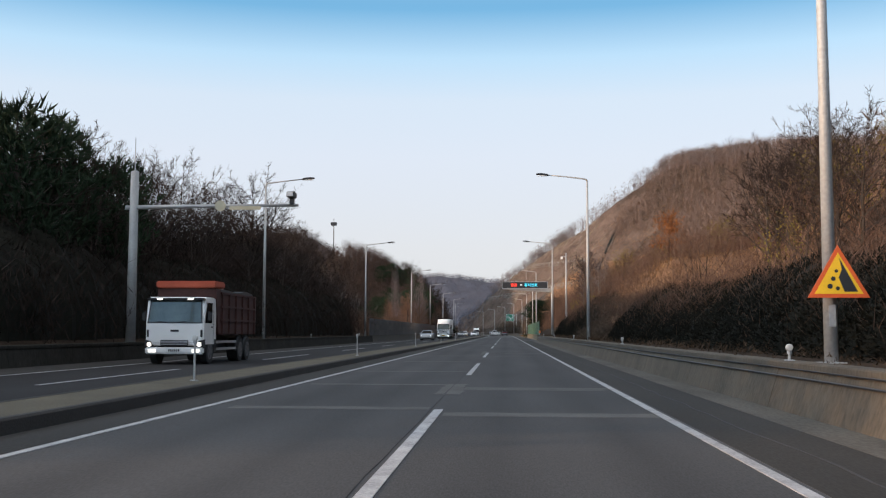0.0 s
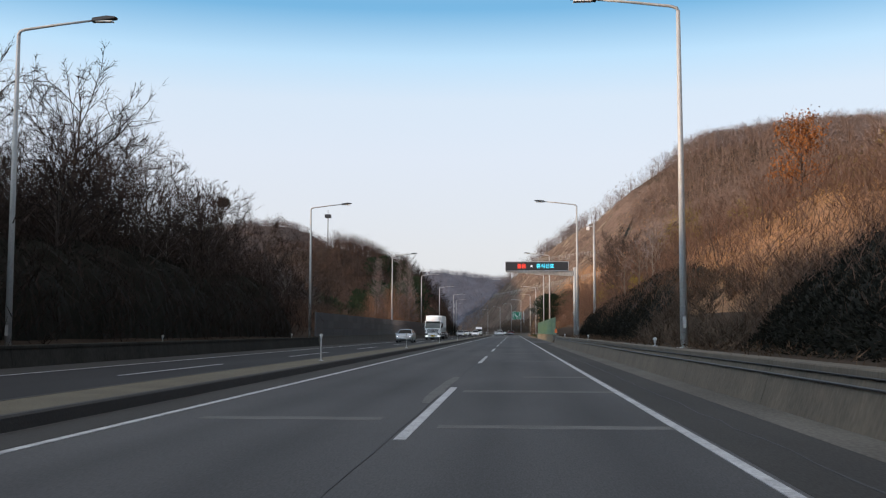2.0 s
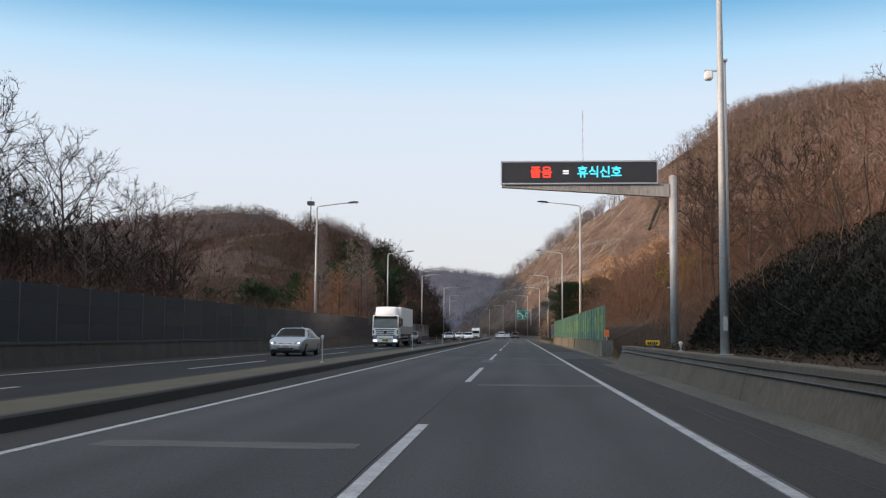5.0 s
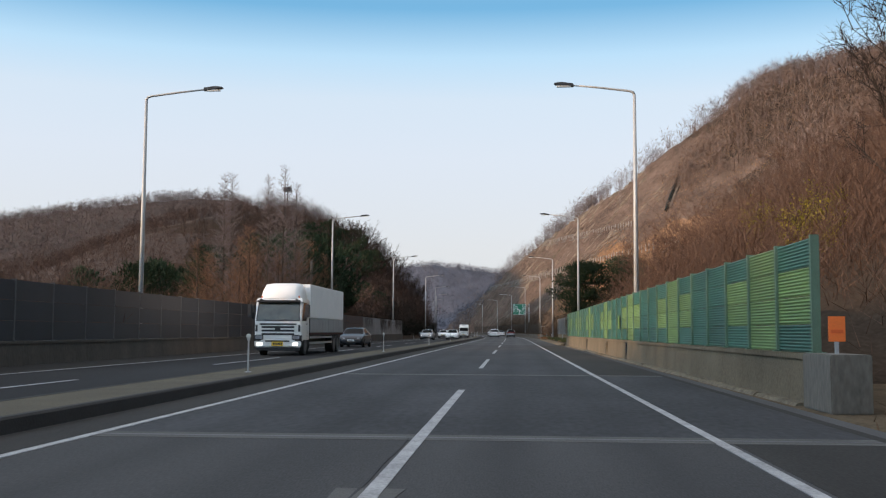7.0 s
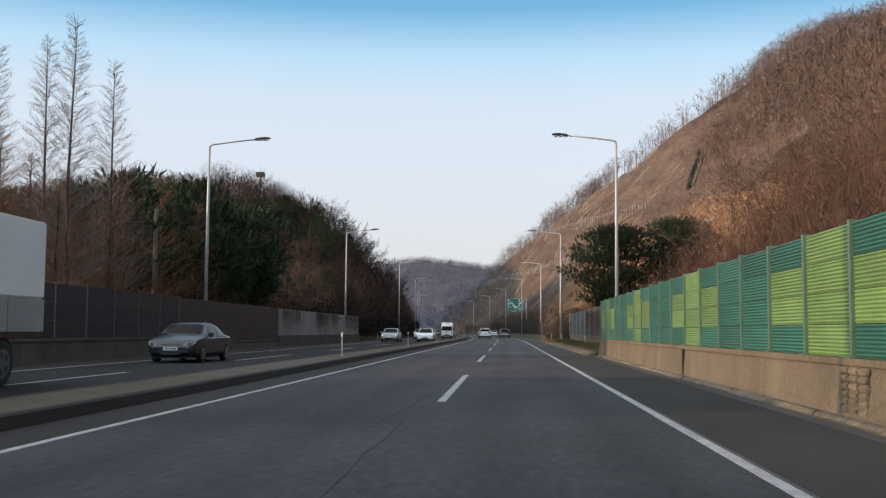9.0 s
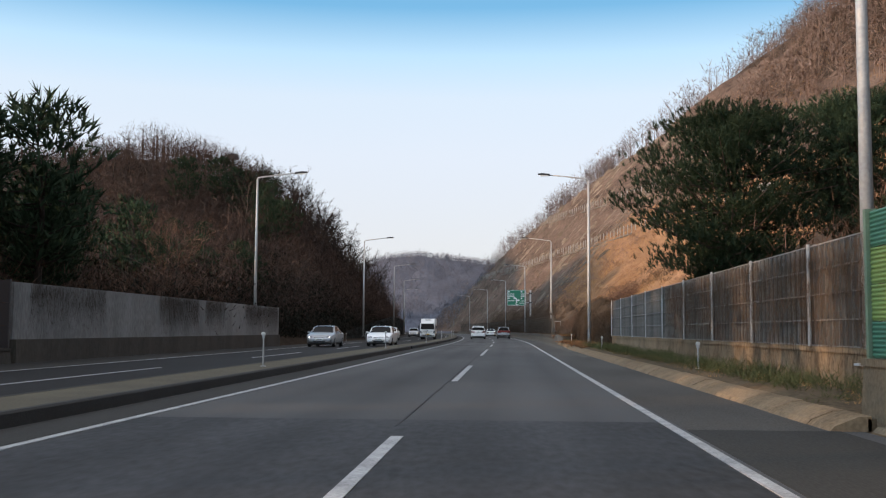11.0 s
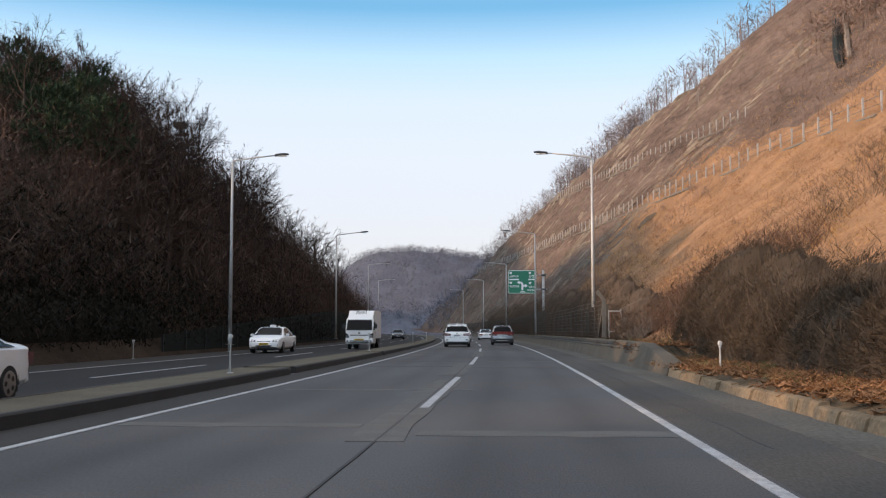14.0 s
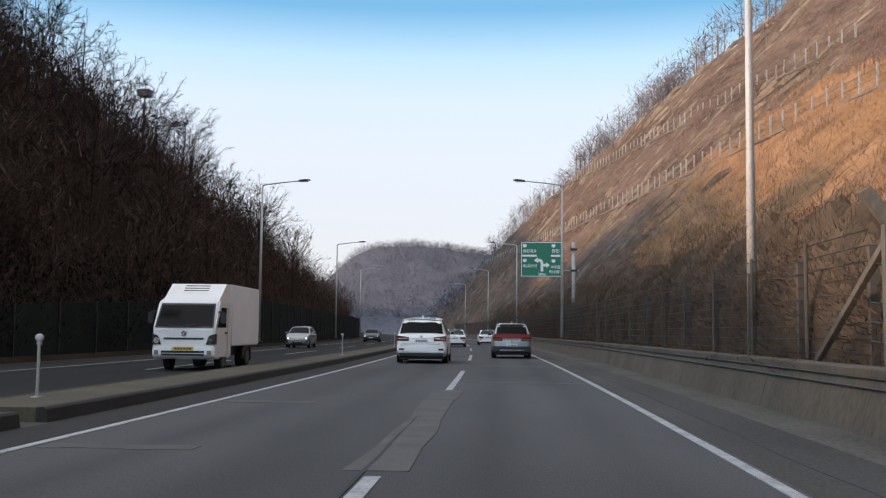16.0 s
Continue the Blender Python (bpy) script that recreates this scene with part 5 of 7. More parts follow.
scatter(30, (-36, -20.5), (262, 350), MIDS_DARK + MIDS_DARK + MIDS, "small_tree", "low brown leafless tree", "tree", "small brown trees", 0.75, 1.05, 2.2)
scatter(24, (-64, -42), (338, 388), MIDS_DARK + MIDS_DARK + TALL_FAR, "bare_tree", T_LAB, "tree", "bare trees on the banks", 0.5, 0.68, 2.5)
scatter(62, (-38, -20.5), (358, 460), MIDS_DARK + TALL_FAR + TALL_FAR, "bare_tree", T_LAB, "tree", "bare trees on the banks", 0.85, 1.12, 2.2)
for x, y, s in ((-34, 367, 0.85), (-30, 362, 0.8), (-38, 368, 0.9), (-42, 372, 0.9), (-36, 374, 0.9), (-45, 365, 0.85), (-31, 356, 0.8)):
    plant("pine_tree", vr.choice(PINES), x, y, s, vr.uniform(0, 6), "dark green pine tree", "tree", "pine trees")
scatter(11, (-40, -22), (296, 345), PINES, "pine_tree", "dark green pine tree", "tree", "pine trees", 0.45, 0.7, 3)
scatter(16, (-52, -24), (300, 372), SOFT, "bare_shrub", "tall fine-twigged leafless reddish shrub", "shrub", "reddish shrubs", 0.7, 1.0, 2.5)
for k in range(14):
    plant("pine_tree", PINES[k % 3], -21.4 - 9.0 * ((k * 0.618) % 1.0), 245 + 2.1 * k, 0.86 + 0.3 * ((k * 0.37) % 1.0), 1.7 * k, "dark green pine tree", "tree", "pine trees")
# right-hand bank
scatter(14, (11, 28), (30, 88), MIDS + OLIVE, "small_tree", "low brown leafless tree", "tree", "small brown trees", 0.6, 1.0, 2.2)
scatter(22, (17, 34), (88, 146), MIDS + OLIVE + OLIVE, "small_tree", "low brown leafless tree", "tree", "small brown trees", 0.5, 0.85, 2.2)
scatter(9, (10, 15), (118, 146), MIDS + OLIVE, "small_tree", "low brown leafless tree", "tree", "small brown trees", 0.5, 0.8, 2.0)
scatter(9, (9.5, 13), (90, 113), MIDS, "small_tree", "low brown leafless tree", "tree", "small brown trees", 0.3, 0.5, 2.0)
scatter(6, (9.5, 13), (114, 134), PALE, "pale_tree", "slender leafless tree with pale bark", "tree", "pale trees on the banks", 0.45, 0.62, 2.5)
scatter(5, (12.5, 18), (30, 48), TALL, "bare_tree", T_LAB, "tree", "bare trees on the banks", 0.55, 0.75, 3)
for x, y, s in ((14.2, 55, 0.72), (15.5, 58.5, 0.68), (16.5, 53, 0.78), (17.2, 64, 0.75)):
    plant("bare_tree", TALL[int(y) % 4], x, y, s, y, T_LAB, "tree", "bare trees on the banks")
for x, y, s in ((14.5, 90.2, 0.72),):
    plant("rust_leaved_tree", vr.choice(RUSTY), x, y, s, vr.uniform(0, 6), "small oak with rust-coloured dead leaves", "tree", "rust-leaved oaks")
for x, y, s in ((16.8, 211, 0.72), (13.5, 190, 0.55), (16, 196, 0.6), (19, 122, 0.6), (22, 128, 0.7), (11, 127, 0.35)):
    plant("forsythia_shrub", YELLOW[0], x, y, s, vr.uniform(0, 6), "shrub with fresh yellow-green leaves", "shrub", "yellow-green shrubs")
for x, y, s in ((14.8, 166, 1.05), (14.0, 174, 1.0), (15.8, 158, 0.95), (15, 183, 0.9)):
    plant("bare_tree", vr.choice(TALL), x, y, s, vr.uniform(0, 6), T_LAB, "tree", "bare trees on the banks")
scatter(64, (11.2, 26), (186, 252), SOFT, "bare_shrub", "tall fine-twigged leafless reddish shrub", "shrub", "reddish shrubs", 0.75, 1.25, 1.5)
scatter(40, (14, 40), (196, 254), SOFT, "bare_shrub", "tall fine-twigged leafless reddish shrub", "shrub", "reddish shrubs", 0.9, 1.3, 1.8)
plant("small_tree", MIDS_DARK[1], 9.5, 272.0, 0.55, 1.0, "small dark leafless tree with spreading branches", "tree", "small brown trees")
plant("big_pine_tree", BIG_PINE, 8.6, 264.2, 1.0, 0.0, "large dark green pine leaning over the verge", "tree", "pine trees")
plant("big_pine_tree", BIG_PINE, 13.4, 265.0, 0.82, 2.0, "large dark green pine leaning over the verge", "tree", "pine trees")


def strewn(name, label, mat, xr, yr, n, hr, blades, spread, width, seed, lean=0.35, region=None, base=-0.1, zr=None, category="undergrowth", blade=None):
    """Uncountable growth as one mesh: tufts of thin stems."""
    r = np.random.RandomState(seed)
    y = r.uniform(yr[0], yr[1], n * 3)
    x = r.uniform(xr[0], xr[1], n * 3) + bend(y)
    z = land(x, y)
    keep = np.ones(len(x), bool)
    if zr:
        keep &= (z > zr[0]) & (z < zr[1])
    if region is not None:
        keep &= region(x, y, z)
    x, y, z = x[keep][:n], y[keep][:n], z[keep][:n]
    m = len(x)
    H = r.uniform(hr[0], hr[1], m)
    K = blades
    px = np.repeat(x, K) + r.normal(0, spread, m * K) * np.repeat(H, K) * 0.3
    py = np.repeat(y, K) + r.normal(0, spread, m * K) * np.repeat(H, K) * 0.3
    t0 = r.uniform(0, 0.75 if blade is None else 1.0, m * K)
    hh = np.repeat(H, K)
    pz = np.repeat(z, K) + base + t0 * hh
    dx, dy = r.normal(0, lean, m * K), r.normal(0, lean, m * K)
    L = (hh if blade is None else blade) * r.uniform(0.25, 0.5, m * K) * (1 if blade is None else 2)
    ang = r.uniform(0, np.pi, m * K)
    w = width * r.uniform(0.6, 1.4, m * K)
    A = np.stack([px - np.cos(ang) * w, py - np.sin(ang) * w, pz], 1)
    B = np.stack([px + np.cos(ang) * w, py + np.sin(ang) * w, pz], 1)
    C = np.stack([px + dx * L, py + dy * L, pz + L], 1)
    V = np.stack([A, B, C], 1).reshape(-1, 3)
    me = bpy.data.meshes.new(name)
    me.vertices.add(len(V))
    me.vertices.foreach_set("co", V.ravel())
    me.loops.add(len(V))
    me.loops.foreach_set("vertex_index", np.arange(len(V), dtype=np.int32))
    me.polygons.add(len(V) // 3)
    me.polygons.foreach_set("loop_start", np.arange(0, len(V), 3, dtype=np.int32))
    me.update()
    me.validate()
    me.materials.append(mat)
    return tagged(new(name, me), label, category, kind="stuff")


def far_wood(name, label, mat, xr, yr, n, hr, seed, region=None, zr=(1.5, 200), twigs=38, width=0.05, sink=0.3):
    """Distant leafless woodland: each tree a stem and a fan of twigs, all in one mesh."""
    r = np.random.RandomState(seed)
    y = r.uniform(yr[0], yr[1], n * 4)
    x = r.uniform(xr[0], xr[1], n * 4) + bend(y)
    z = land(x, y)
    keep = (z > zr[0]) & (z < zr[1])
    if region is not None:
        keep &= region(x, y, z)
    x, y, z = x[keep][:n], y[keep][:n], z[keep][:n]
    m = len(x)
    H = r.uniform(hr[0], hr[1], m)
    K = twigs + 7
    hh = np.repeat(H, K)
    num = np.tile(np.arange(K), m)
    stem, bough = num < 2, (num >= 2) & (num < 7)
    ball = r.normal(0, 1, (m * K, 3))
    ball *= (r.uniform(0.15, 1, m * K) ** 0.4 / np.linalg.norm(ball, axis=1))[:, None]
    squat = np.repeat(r.uniform(0.24, 0.36, m), K)
    cx, cy, cz = ball[:, 0] * squat, ball[:, 1] * squat, 0.62 + 0.34 * ball[:, 2]
    tx, ty, tz = cx + 0.13 * r.normal(0, 1, m * K) + 0.35 * cx, cy + 0.13 * r.normal(0, 1, m * K) + 0.35 * cy, cz + r.uniform(-0.06, 0.20, m * K)
    fork = r.uniform(0.22, 0.55, m * K)
    bx, by, bz = np.where(stem | bough, 0, cx), np.where(stem | bough, 0, cy), np.where(stem, 0, np.where(bough, fork, cz))
    tx, ty, tz = np.where(stem, 0.03 * ball[:, 0], np.where(bough, cx, tx)), np.where(stem, 0.03 * ball[:, 1], np.where(bough, cy, ty)), np.where(stem, 0.88, np.where(bough, np.maximum(cz, fork + 0.1), tz))
    ox, oy, oz = np.repeat(x, K), np.repeat(y, K), np.repeat(z, K) - sink
    w = np.where(stem, 0.011 * hh, np.where(bough, 0.006 * hh, width * r.uniform(0.6, 1.4, m * K)))
    a2 = r.uniform(0, np.pi, m * K)
    A = np.stack([ox + bx * hh - np.cos(a2) * w, oy + by * hh - np.sin(a2) * w, oz + bz * hh], 1)
    B = np.stack([ox + bx * hh + np.cos(a2) * w, oy + by * hh + np.sin(a2) * w, oz + bz * hh], 1)
    C = np.stack([ox + tx * hh, oy + ty * hh, oz + tz * hh], 1)
    V = np.stack([A, B, C], 1).reshape(-1, 3)
    me = bpy.data.meshes.new(name)
    me.vertices.add(len(V))
    me.vertices.foreach_set("co", V.ravel())
    me.loops.add(len(V))
    me.loops.foreach_set("vertex_index", np.arange(len(V), dtype=np.int32))
    me.polygons.add(len(V) // 3)
    me.polygons.foreach_set("loop_start", np.arange(0, len(V), 3, dtype=np.int32))
    me.update()
    me.validate()
    me.materials.append(mat)
    return tagged(new(name, me), label, "woodland", kind="stuff")


far_wood("hilltop_wood", "leafless brown woodland over the antenna hill", TWIG_TOP, (-215, -26), (270, 620), 5200, (3.5, 6.8), 1, twigs=24, width=0.10, sink=1.4, region=lambda x, y, z: ((x < -60) | (z > 14)) & ((y > 400) | (x < -125)))
far_wood("knoll_wood", "fine brown leafless wood over the left knoll", TWIG_BROWN, (-125, -38), (276, 402), 2300, (2.6, 4.6), 15, zr=(2, 200), twigs=46, width=0.048)
far_wood("left_field_wood", "low brown leafless wood behind the noise barrier", TWIG_BROWN, (-130, -42), (188, 300), 1400, (3, 5.6), 8, zr=(0.2, 200), twigs=38, width=0.055)
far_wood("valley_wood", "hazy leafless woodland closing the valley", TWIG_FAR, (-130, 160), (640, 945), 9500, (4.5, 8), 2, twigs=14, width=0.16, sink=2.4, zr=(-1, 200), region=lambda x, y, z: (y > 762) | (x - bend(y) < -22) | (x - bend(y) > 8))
far_wood("ridge_wood", "leafless woodland on the ridge above the cutting", TWIG_GREY, (-10, 330), (250, 700), 3400, (5, 9.5), 3, width=0.10, twigs=32,
         region=lambda x, y, z: (x > 95) | (y > 660) | ((z > 40) & (y > 470)))
far_wood("crest_wood", "line of fine leafless trees along the crest of the cutting", TWIG_GREY, (14, 100), (400, 660), 1300, (4.5, 8.5), 12, zr=(24, 200), width=0.07, twigs=44,
         region=lambda x, y, z: land(x + 5, y) - z < 2.6)
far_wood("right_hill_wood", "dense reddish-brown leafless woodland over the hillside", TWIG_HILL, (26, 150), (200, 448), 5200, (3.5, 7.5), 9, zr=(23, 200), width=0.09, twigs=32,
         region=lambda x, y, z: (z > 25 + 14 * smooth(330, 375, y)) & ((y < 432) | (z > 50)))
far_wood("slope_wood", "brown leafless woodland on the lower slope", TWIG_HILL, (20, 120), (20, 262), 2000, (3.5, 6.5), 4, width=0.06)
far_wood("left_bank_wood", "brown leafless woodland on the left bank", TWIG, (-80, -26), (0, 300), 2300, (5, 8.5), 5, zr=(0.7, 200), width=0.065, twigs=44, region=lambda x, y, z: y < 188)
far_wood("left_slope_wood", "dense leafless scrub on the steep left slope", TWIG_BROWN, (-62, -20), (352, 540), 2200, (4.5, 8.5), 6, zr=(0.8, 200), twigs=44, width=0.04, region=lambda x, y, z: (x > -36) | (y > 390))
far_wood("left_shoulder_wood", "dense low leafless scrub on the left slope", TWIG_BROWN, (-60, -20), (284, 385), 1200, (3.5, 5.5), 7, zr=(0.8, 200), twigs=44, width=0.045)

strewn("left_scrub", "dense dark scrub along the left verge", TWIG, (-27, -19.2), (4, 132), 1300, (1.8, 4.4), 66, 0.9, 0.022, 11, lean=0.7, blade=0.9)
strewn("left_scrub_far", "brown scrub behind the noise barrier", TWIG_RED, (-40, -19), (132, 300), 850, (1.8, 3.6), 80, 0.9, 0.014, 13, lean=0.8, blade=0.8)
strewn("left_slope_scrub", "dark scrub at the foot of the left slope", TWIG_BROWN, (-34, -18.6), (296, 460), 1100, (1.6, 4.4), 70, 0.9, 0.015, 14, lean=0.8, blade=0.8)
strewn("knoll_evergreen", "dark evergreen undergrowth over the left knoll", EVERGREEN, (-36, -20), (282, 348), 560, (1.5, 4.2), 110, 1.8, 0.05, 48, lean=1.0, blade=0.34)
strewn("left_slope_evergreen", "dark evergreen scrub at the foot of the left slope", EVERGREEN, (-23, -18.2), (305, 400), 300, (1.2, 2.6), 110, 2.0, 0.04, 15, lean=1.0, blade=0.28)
strewn("right_scrub_brown", "brown scrub on the right bank", TWIG_RED, (8.0, 28), (4, 145), 1100, (1.2, 2.6), 90, 0.9, 0.011, 17, lean=0.8, blade=0.8)
strewn("right_scrub_mid", "reddish-brown thicket behind the green barrier", TWIG_RED, (9.4, 30), (163, 262), 1250, (2.0, 4.0), 80, 0.9, 0.012, 18, lean=0.8, blade=0.9)
strewn("bank_grass", "golden dry grass on the sunny bank", GRASS_BLADE, (9.5, 26), (62, 150), 2600, (0.3, 0.7), 11, 1.2, 0.014, 35, lean=0.9, zr=(2.0, 14))
strewn("left_slope_grass", "pale dry grass in a streak down the shaded slope", LITTER_LEAF, (-24, -7), (396, 430), 900, (0.3, 0.9), 14, 1.4, 0.014, 36, lean=0.9, region=lambda x, y, z: (np.abs(z - 6.5 + (y - 412) * 0.22) < 1.8) & (x < -22))
strewn("gap_brush", "low brown brush between the hedges", BUSH, (6.4, 10.5), (69, 93), 110, (0.4, 1.0), 90, 0.9, 0.012, 34, lean=0.9, blade=0.6)
strewn("verge_twigs", "bare twigs standing out of the verge bush", BUSH, (7.0, 10.8), (290, 331), 110, (1.6, 2.6), 150, 1.0, 0.009, 19, lean=0.9, blade=0.5)
strewn("verge_thicket", "brown thicket below the cutting", TWIG_RED, (6.8, 14), (333, 347), 80, (0.7, 1.7), 150, 0.9, 0.011, 20, lean=0.9, blade=0.6)
strewn("fence_thicket", "dry creepers and brush along the rockfall fence", BUSH, (6.6, 9.5), (348, 520), 620, (2.6, 4.6), 150, 0.9, 0.005, 21, lean=0.9, blade=0.45)
strewn("slope_grass", "golden dry grass covering the cut slope", GRASS_BLADE, (7, 80), (296, 452), 10000, (0.25, 0.6), 12, 1.2, 0.014, 22, lean=0.9, zr=(0.9, 60))
strewn("slope_brush", "brown brush patches on the grassy slope", TWIG_RED, (8, 95), (330, 470), 220, (0.6, 1.4), 60, 1.2, 0.012, 23, zr=(2, 70))
strewn("slope_tufts", "dark dry brush tufts over the lower grassy slope", LITTER_LEAF, (9, 60), (300, 440), 700, (0.5, 1.3), 60, 2.2, 0.008, 37, lean=1.2, blade=0.4, zr=(1.0, 22))
strewn("slope_clumps", "dark tangled clumps of dead brush on the grassy slope", BUSH, (14, 34), (312, 362), 70, (0.7, 1.5), 130, 1.7, 0.012, 49, lean=1.0, blade=0.5)
strewn("upper_brush", "brown brush above the grassy slope", TWIG_HILL, (25, 110), (300, 480), 2200, (1.0, 2.4), 30, 1.4, 0.022, 33, lean=0.8, blade=0.9, zr=(21, 80))
strewn("cutting_brush", "thin brush clinging to the rock cutting", TWIG_HILL, (6, 70), (400, 680), 3200, (0.8, 2.0), 26, 0.9, 0.02, 24, zr=(1, 60))
strewn("verge_weeds", "dry weeds and fallen leaves on the verge", LITTER_LEAF, (5.15, 12), (288, 334), 900, (0.1, 0.3), 26, 1.8, 0.006, 25, lean=1.2, base=0.0)
strewn("verge_green_weeds", "green weeds on the verge", GRASS_GREEN, (5.3, 12), (246, 345), 560, (0.1, 0.3), 40, 1.6, 0.006, 26, lean=1.0, base=0.0)
strewn("barrier_weeds", "green and straw-coloured weeds along the barrier foot", GRASS_GREEN, (5.15, 6.35), (243, 292), 620, (0.10, 0.42), 36, 1.5, 0.006, 46, lean=0.9, base=0.0)
strewn("verge_straw", "dry straw and twigs lying on the soil verge", GRASS_BLADE, (4.75, 7.4), (243, 322), 450, (0.05, 0.2), 20, 2.6, 0.006, 47, lean=1.6, base=0.0)
strewn("verge_leaf_litter", "brown fallen leaves lying on the soil verge", LITTER_LEAF, (4.95, 7.6), (289, 334), 1100, (0.03, 0.08), 22, 6.0, 0.035, 41, lean=2.0, base=0.01, blade=0.07)
strewn("verge_brown_twigs", "brown twigs growing through the evergreen hedge", TWIG_RED, (7.4, 10.2), (4, 75), 200, (1.2, 2.0), 90, 0.9, 0.008, 42, lean=0.9, blade=0.5)
strewn("wall_weeds", "dry weeds behind the wall top", IVY, (5.0, 7.4), (4, 160), 420, (0.15, 0.4), 14, 1.4, 0.014, 27, lean=1.0, base=0.0)
strewn("fence_weeds", "dry weeds along the fence foot", IVY, (5.0, 7), (332, 480), 900, (0.12, 0.35), 14, 1.4, 0.015, 28, lean=1.1, base=0.0)


def hedge(name, label, x, wide, y0, y1, height, leaves, seed, tilt=0.0, ease=3.0, mat=None, size=(0.07, 0.16), thick=(0.018, 0.036)):
    """A continuous evergreen hedge: a lumpy dark body close-set with small leaves."""
    r = np.random.RandomState(seed)
    ph = r.uniform(0, 6.283, 8)

    def surface(y, a):
        """Point on the hedge for a place along it and an angle over it (0 road side, pi far side)."""
        fade = np.clip(np.minimum(y - y0, y1 - y) / ease, 0.02, 1) ** 0.5
        lump = 1 + 0.09 * np.sin(y * 0.9 + ph[0] + 1.3 * np.sin(a * 2)) + 0.07 * np.sin(y * 2.3 + ph[1] + a * 3) + 0.05 * np.sin(y * 5.1 + a * 5 + ph[2]) + 0.10 * np.sin(y * 0.23 + ph[3])
        h = height * lump * fade
        u = np.sign(np.cos(a)) * np.abs(np.cos(a)) ** 0.75
        px = x - u * wide * (0.75 + 0.25 * lump) + bend(y) + tilt * h
        pz = land(px, y) - 0.15 + np.sin(a) ** 0.7 * h
        return px, pz
    ys, an = np.arange(y0, y1 + 0.01, 0.6), np.linspace(0.02, math.pi - 0.02, 13)
    Y, A = np.meshgrid(ys, an, indexing="ij")
    PX, PZ = surface(Y.ravel(), A.ravel())
    cx = x + bend(Y.ravel())
    PX = cx + (PX - cx) * 0.93
    V = np.stack([PX, Y.ravel(), PZ - 0.12], 1)
    n = len(an)
    F = [(i * n + k, i * n + k + 1, (i + 1) * n + k + 1, (i + 1) * n + k) for i in range(len(ys) - 1) for k in range(n - 1)]
    yy = r.uniform(y0, y1, leaves)
    aa = np.abs(r.normal(0.9, 0.75, leaves)) % math.pi
    lx, lz = surface(yy, aa)
    P = np.stack([lx, yy, lz], 1) + r.normal(0, 0.07, (leaves, 3))
    D = np.stack([-np.cos(aa), r.normal(0, 0.5, leaves), np.sin(aa) + 0.4], 1) + r.normal(0, 0.6, (leaves, 3))
    D /= np.linalg.norm(D, axis=1)[:, None]
    S = np.cross(D, r.normal(0, 1, (leaves, 3)))
    S /= np.linalg.norm(S, axis=1)[:, None] + 1e-6
    L, W = r.uniform(*size, leaves)[:, None], r.uniform(*thick, leaves)[:, None]
    T = np.stack([P - S * W, P + S * W, P + D * L], 1).reshape(-1, 3)
    k0 = len(V)
    F += [(k0 + i, k0 + i + 1, k0 + i + 2) for i in range(0, len(T), 3)]
    me = bpy.data.meshes.new(name)
    me.from_pydata(np.concatenate([V, T]).tolist(), [], F)
    me.materials.append(mat or EVERGREEN)
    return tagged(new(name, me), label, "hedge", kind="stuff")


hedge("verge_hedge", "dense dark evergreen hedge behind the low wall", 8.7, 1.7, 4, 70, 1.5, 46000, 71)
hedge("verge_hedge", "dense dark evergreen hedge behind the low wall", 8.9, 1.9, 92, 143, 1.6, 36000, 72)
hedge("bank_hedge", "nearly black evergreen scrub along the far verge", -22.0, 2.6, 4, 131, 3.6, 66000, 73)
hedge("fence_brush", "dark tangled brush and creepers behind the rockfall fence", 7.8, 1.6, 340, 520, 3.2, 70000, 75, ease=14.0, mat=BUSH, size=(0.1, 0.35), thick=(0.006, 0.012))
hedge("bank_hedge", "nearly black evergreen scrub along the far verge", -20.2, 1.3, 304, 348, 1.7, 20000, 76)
hedge("verge_bush", "long rounded bush of bare brown twigs on the verge", 8.9, 1.8, 294, 331, 2.3, 45000, 74, mat=BUSH_DARK, size=(0.08, 0.26), thick=(0.007, 0.014))


def ivy(name, label, x, y0, y1, z0, z1, n, seed, side, drop, mat, thick):
    """Withered creeper hanging over a wall."""
    r = np.random.RandomState(seed)
    V = []
    for k in range(n):
        y, zt = r.uniform(y0, y1), z1 - abs(r.normal(0, drop))
        if zt < z0:
            continue
        L = r.uniform(0.15, 0.55)
        d = r.normal(0, 0.35)
        o = side * r.uniform(0.05, 0.16)
        w = r.uniform(0.4, 1.0) * thick
        V += [(x - o, y - w, zt), (x - o, y + w, zt), (x - o - side * 0.02, y + d * L, max(zt - L, z0))]
    me = bpy.data.meshes.new(name)
    me.from_pydata(V, [], [(i, i + 1, i + 2) for i in range(0, len(V), 3)])
    me.materials.append(mat)
    return tagged(new(name, me), label, "creeper", kind="stuff")


ivy("barrier_ivy", "withered creeper hanging over the grey barrier", 6.5, 242.6, 266, 0.3, 3.0, 9000, 1, 1, 1.3, IVY, 0.014)
for k, (a, e, n) in enumerate(((263, 270, 1500), (277, 283.5, 2200), (285, 289, 1200), (294, 303.5, 2800))):
    ivy("plaster_ivy", "dark dead creeper on the plastered wall", -17.45, a, e, 0.9, 2.98, n, 2 + k, -1, 0.75, BUSH_DARK, 0.009)


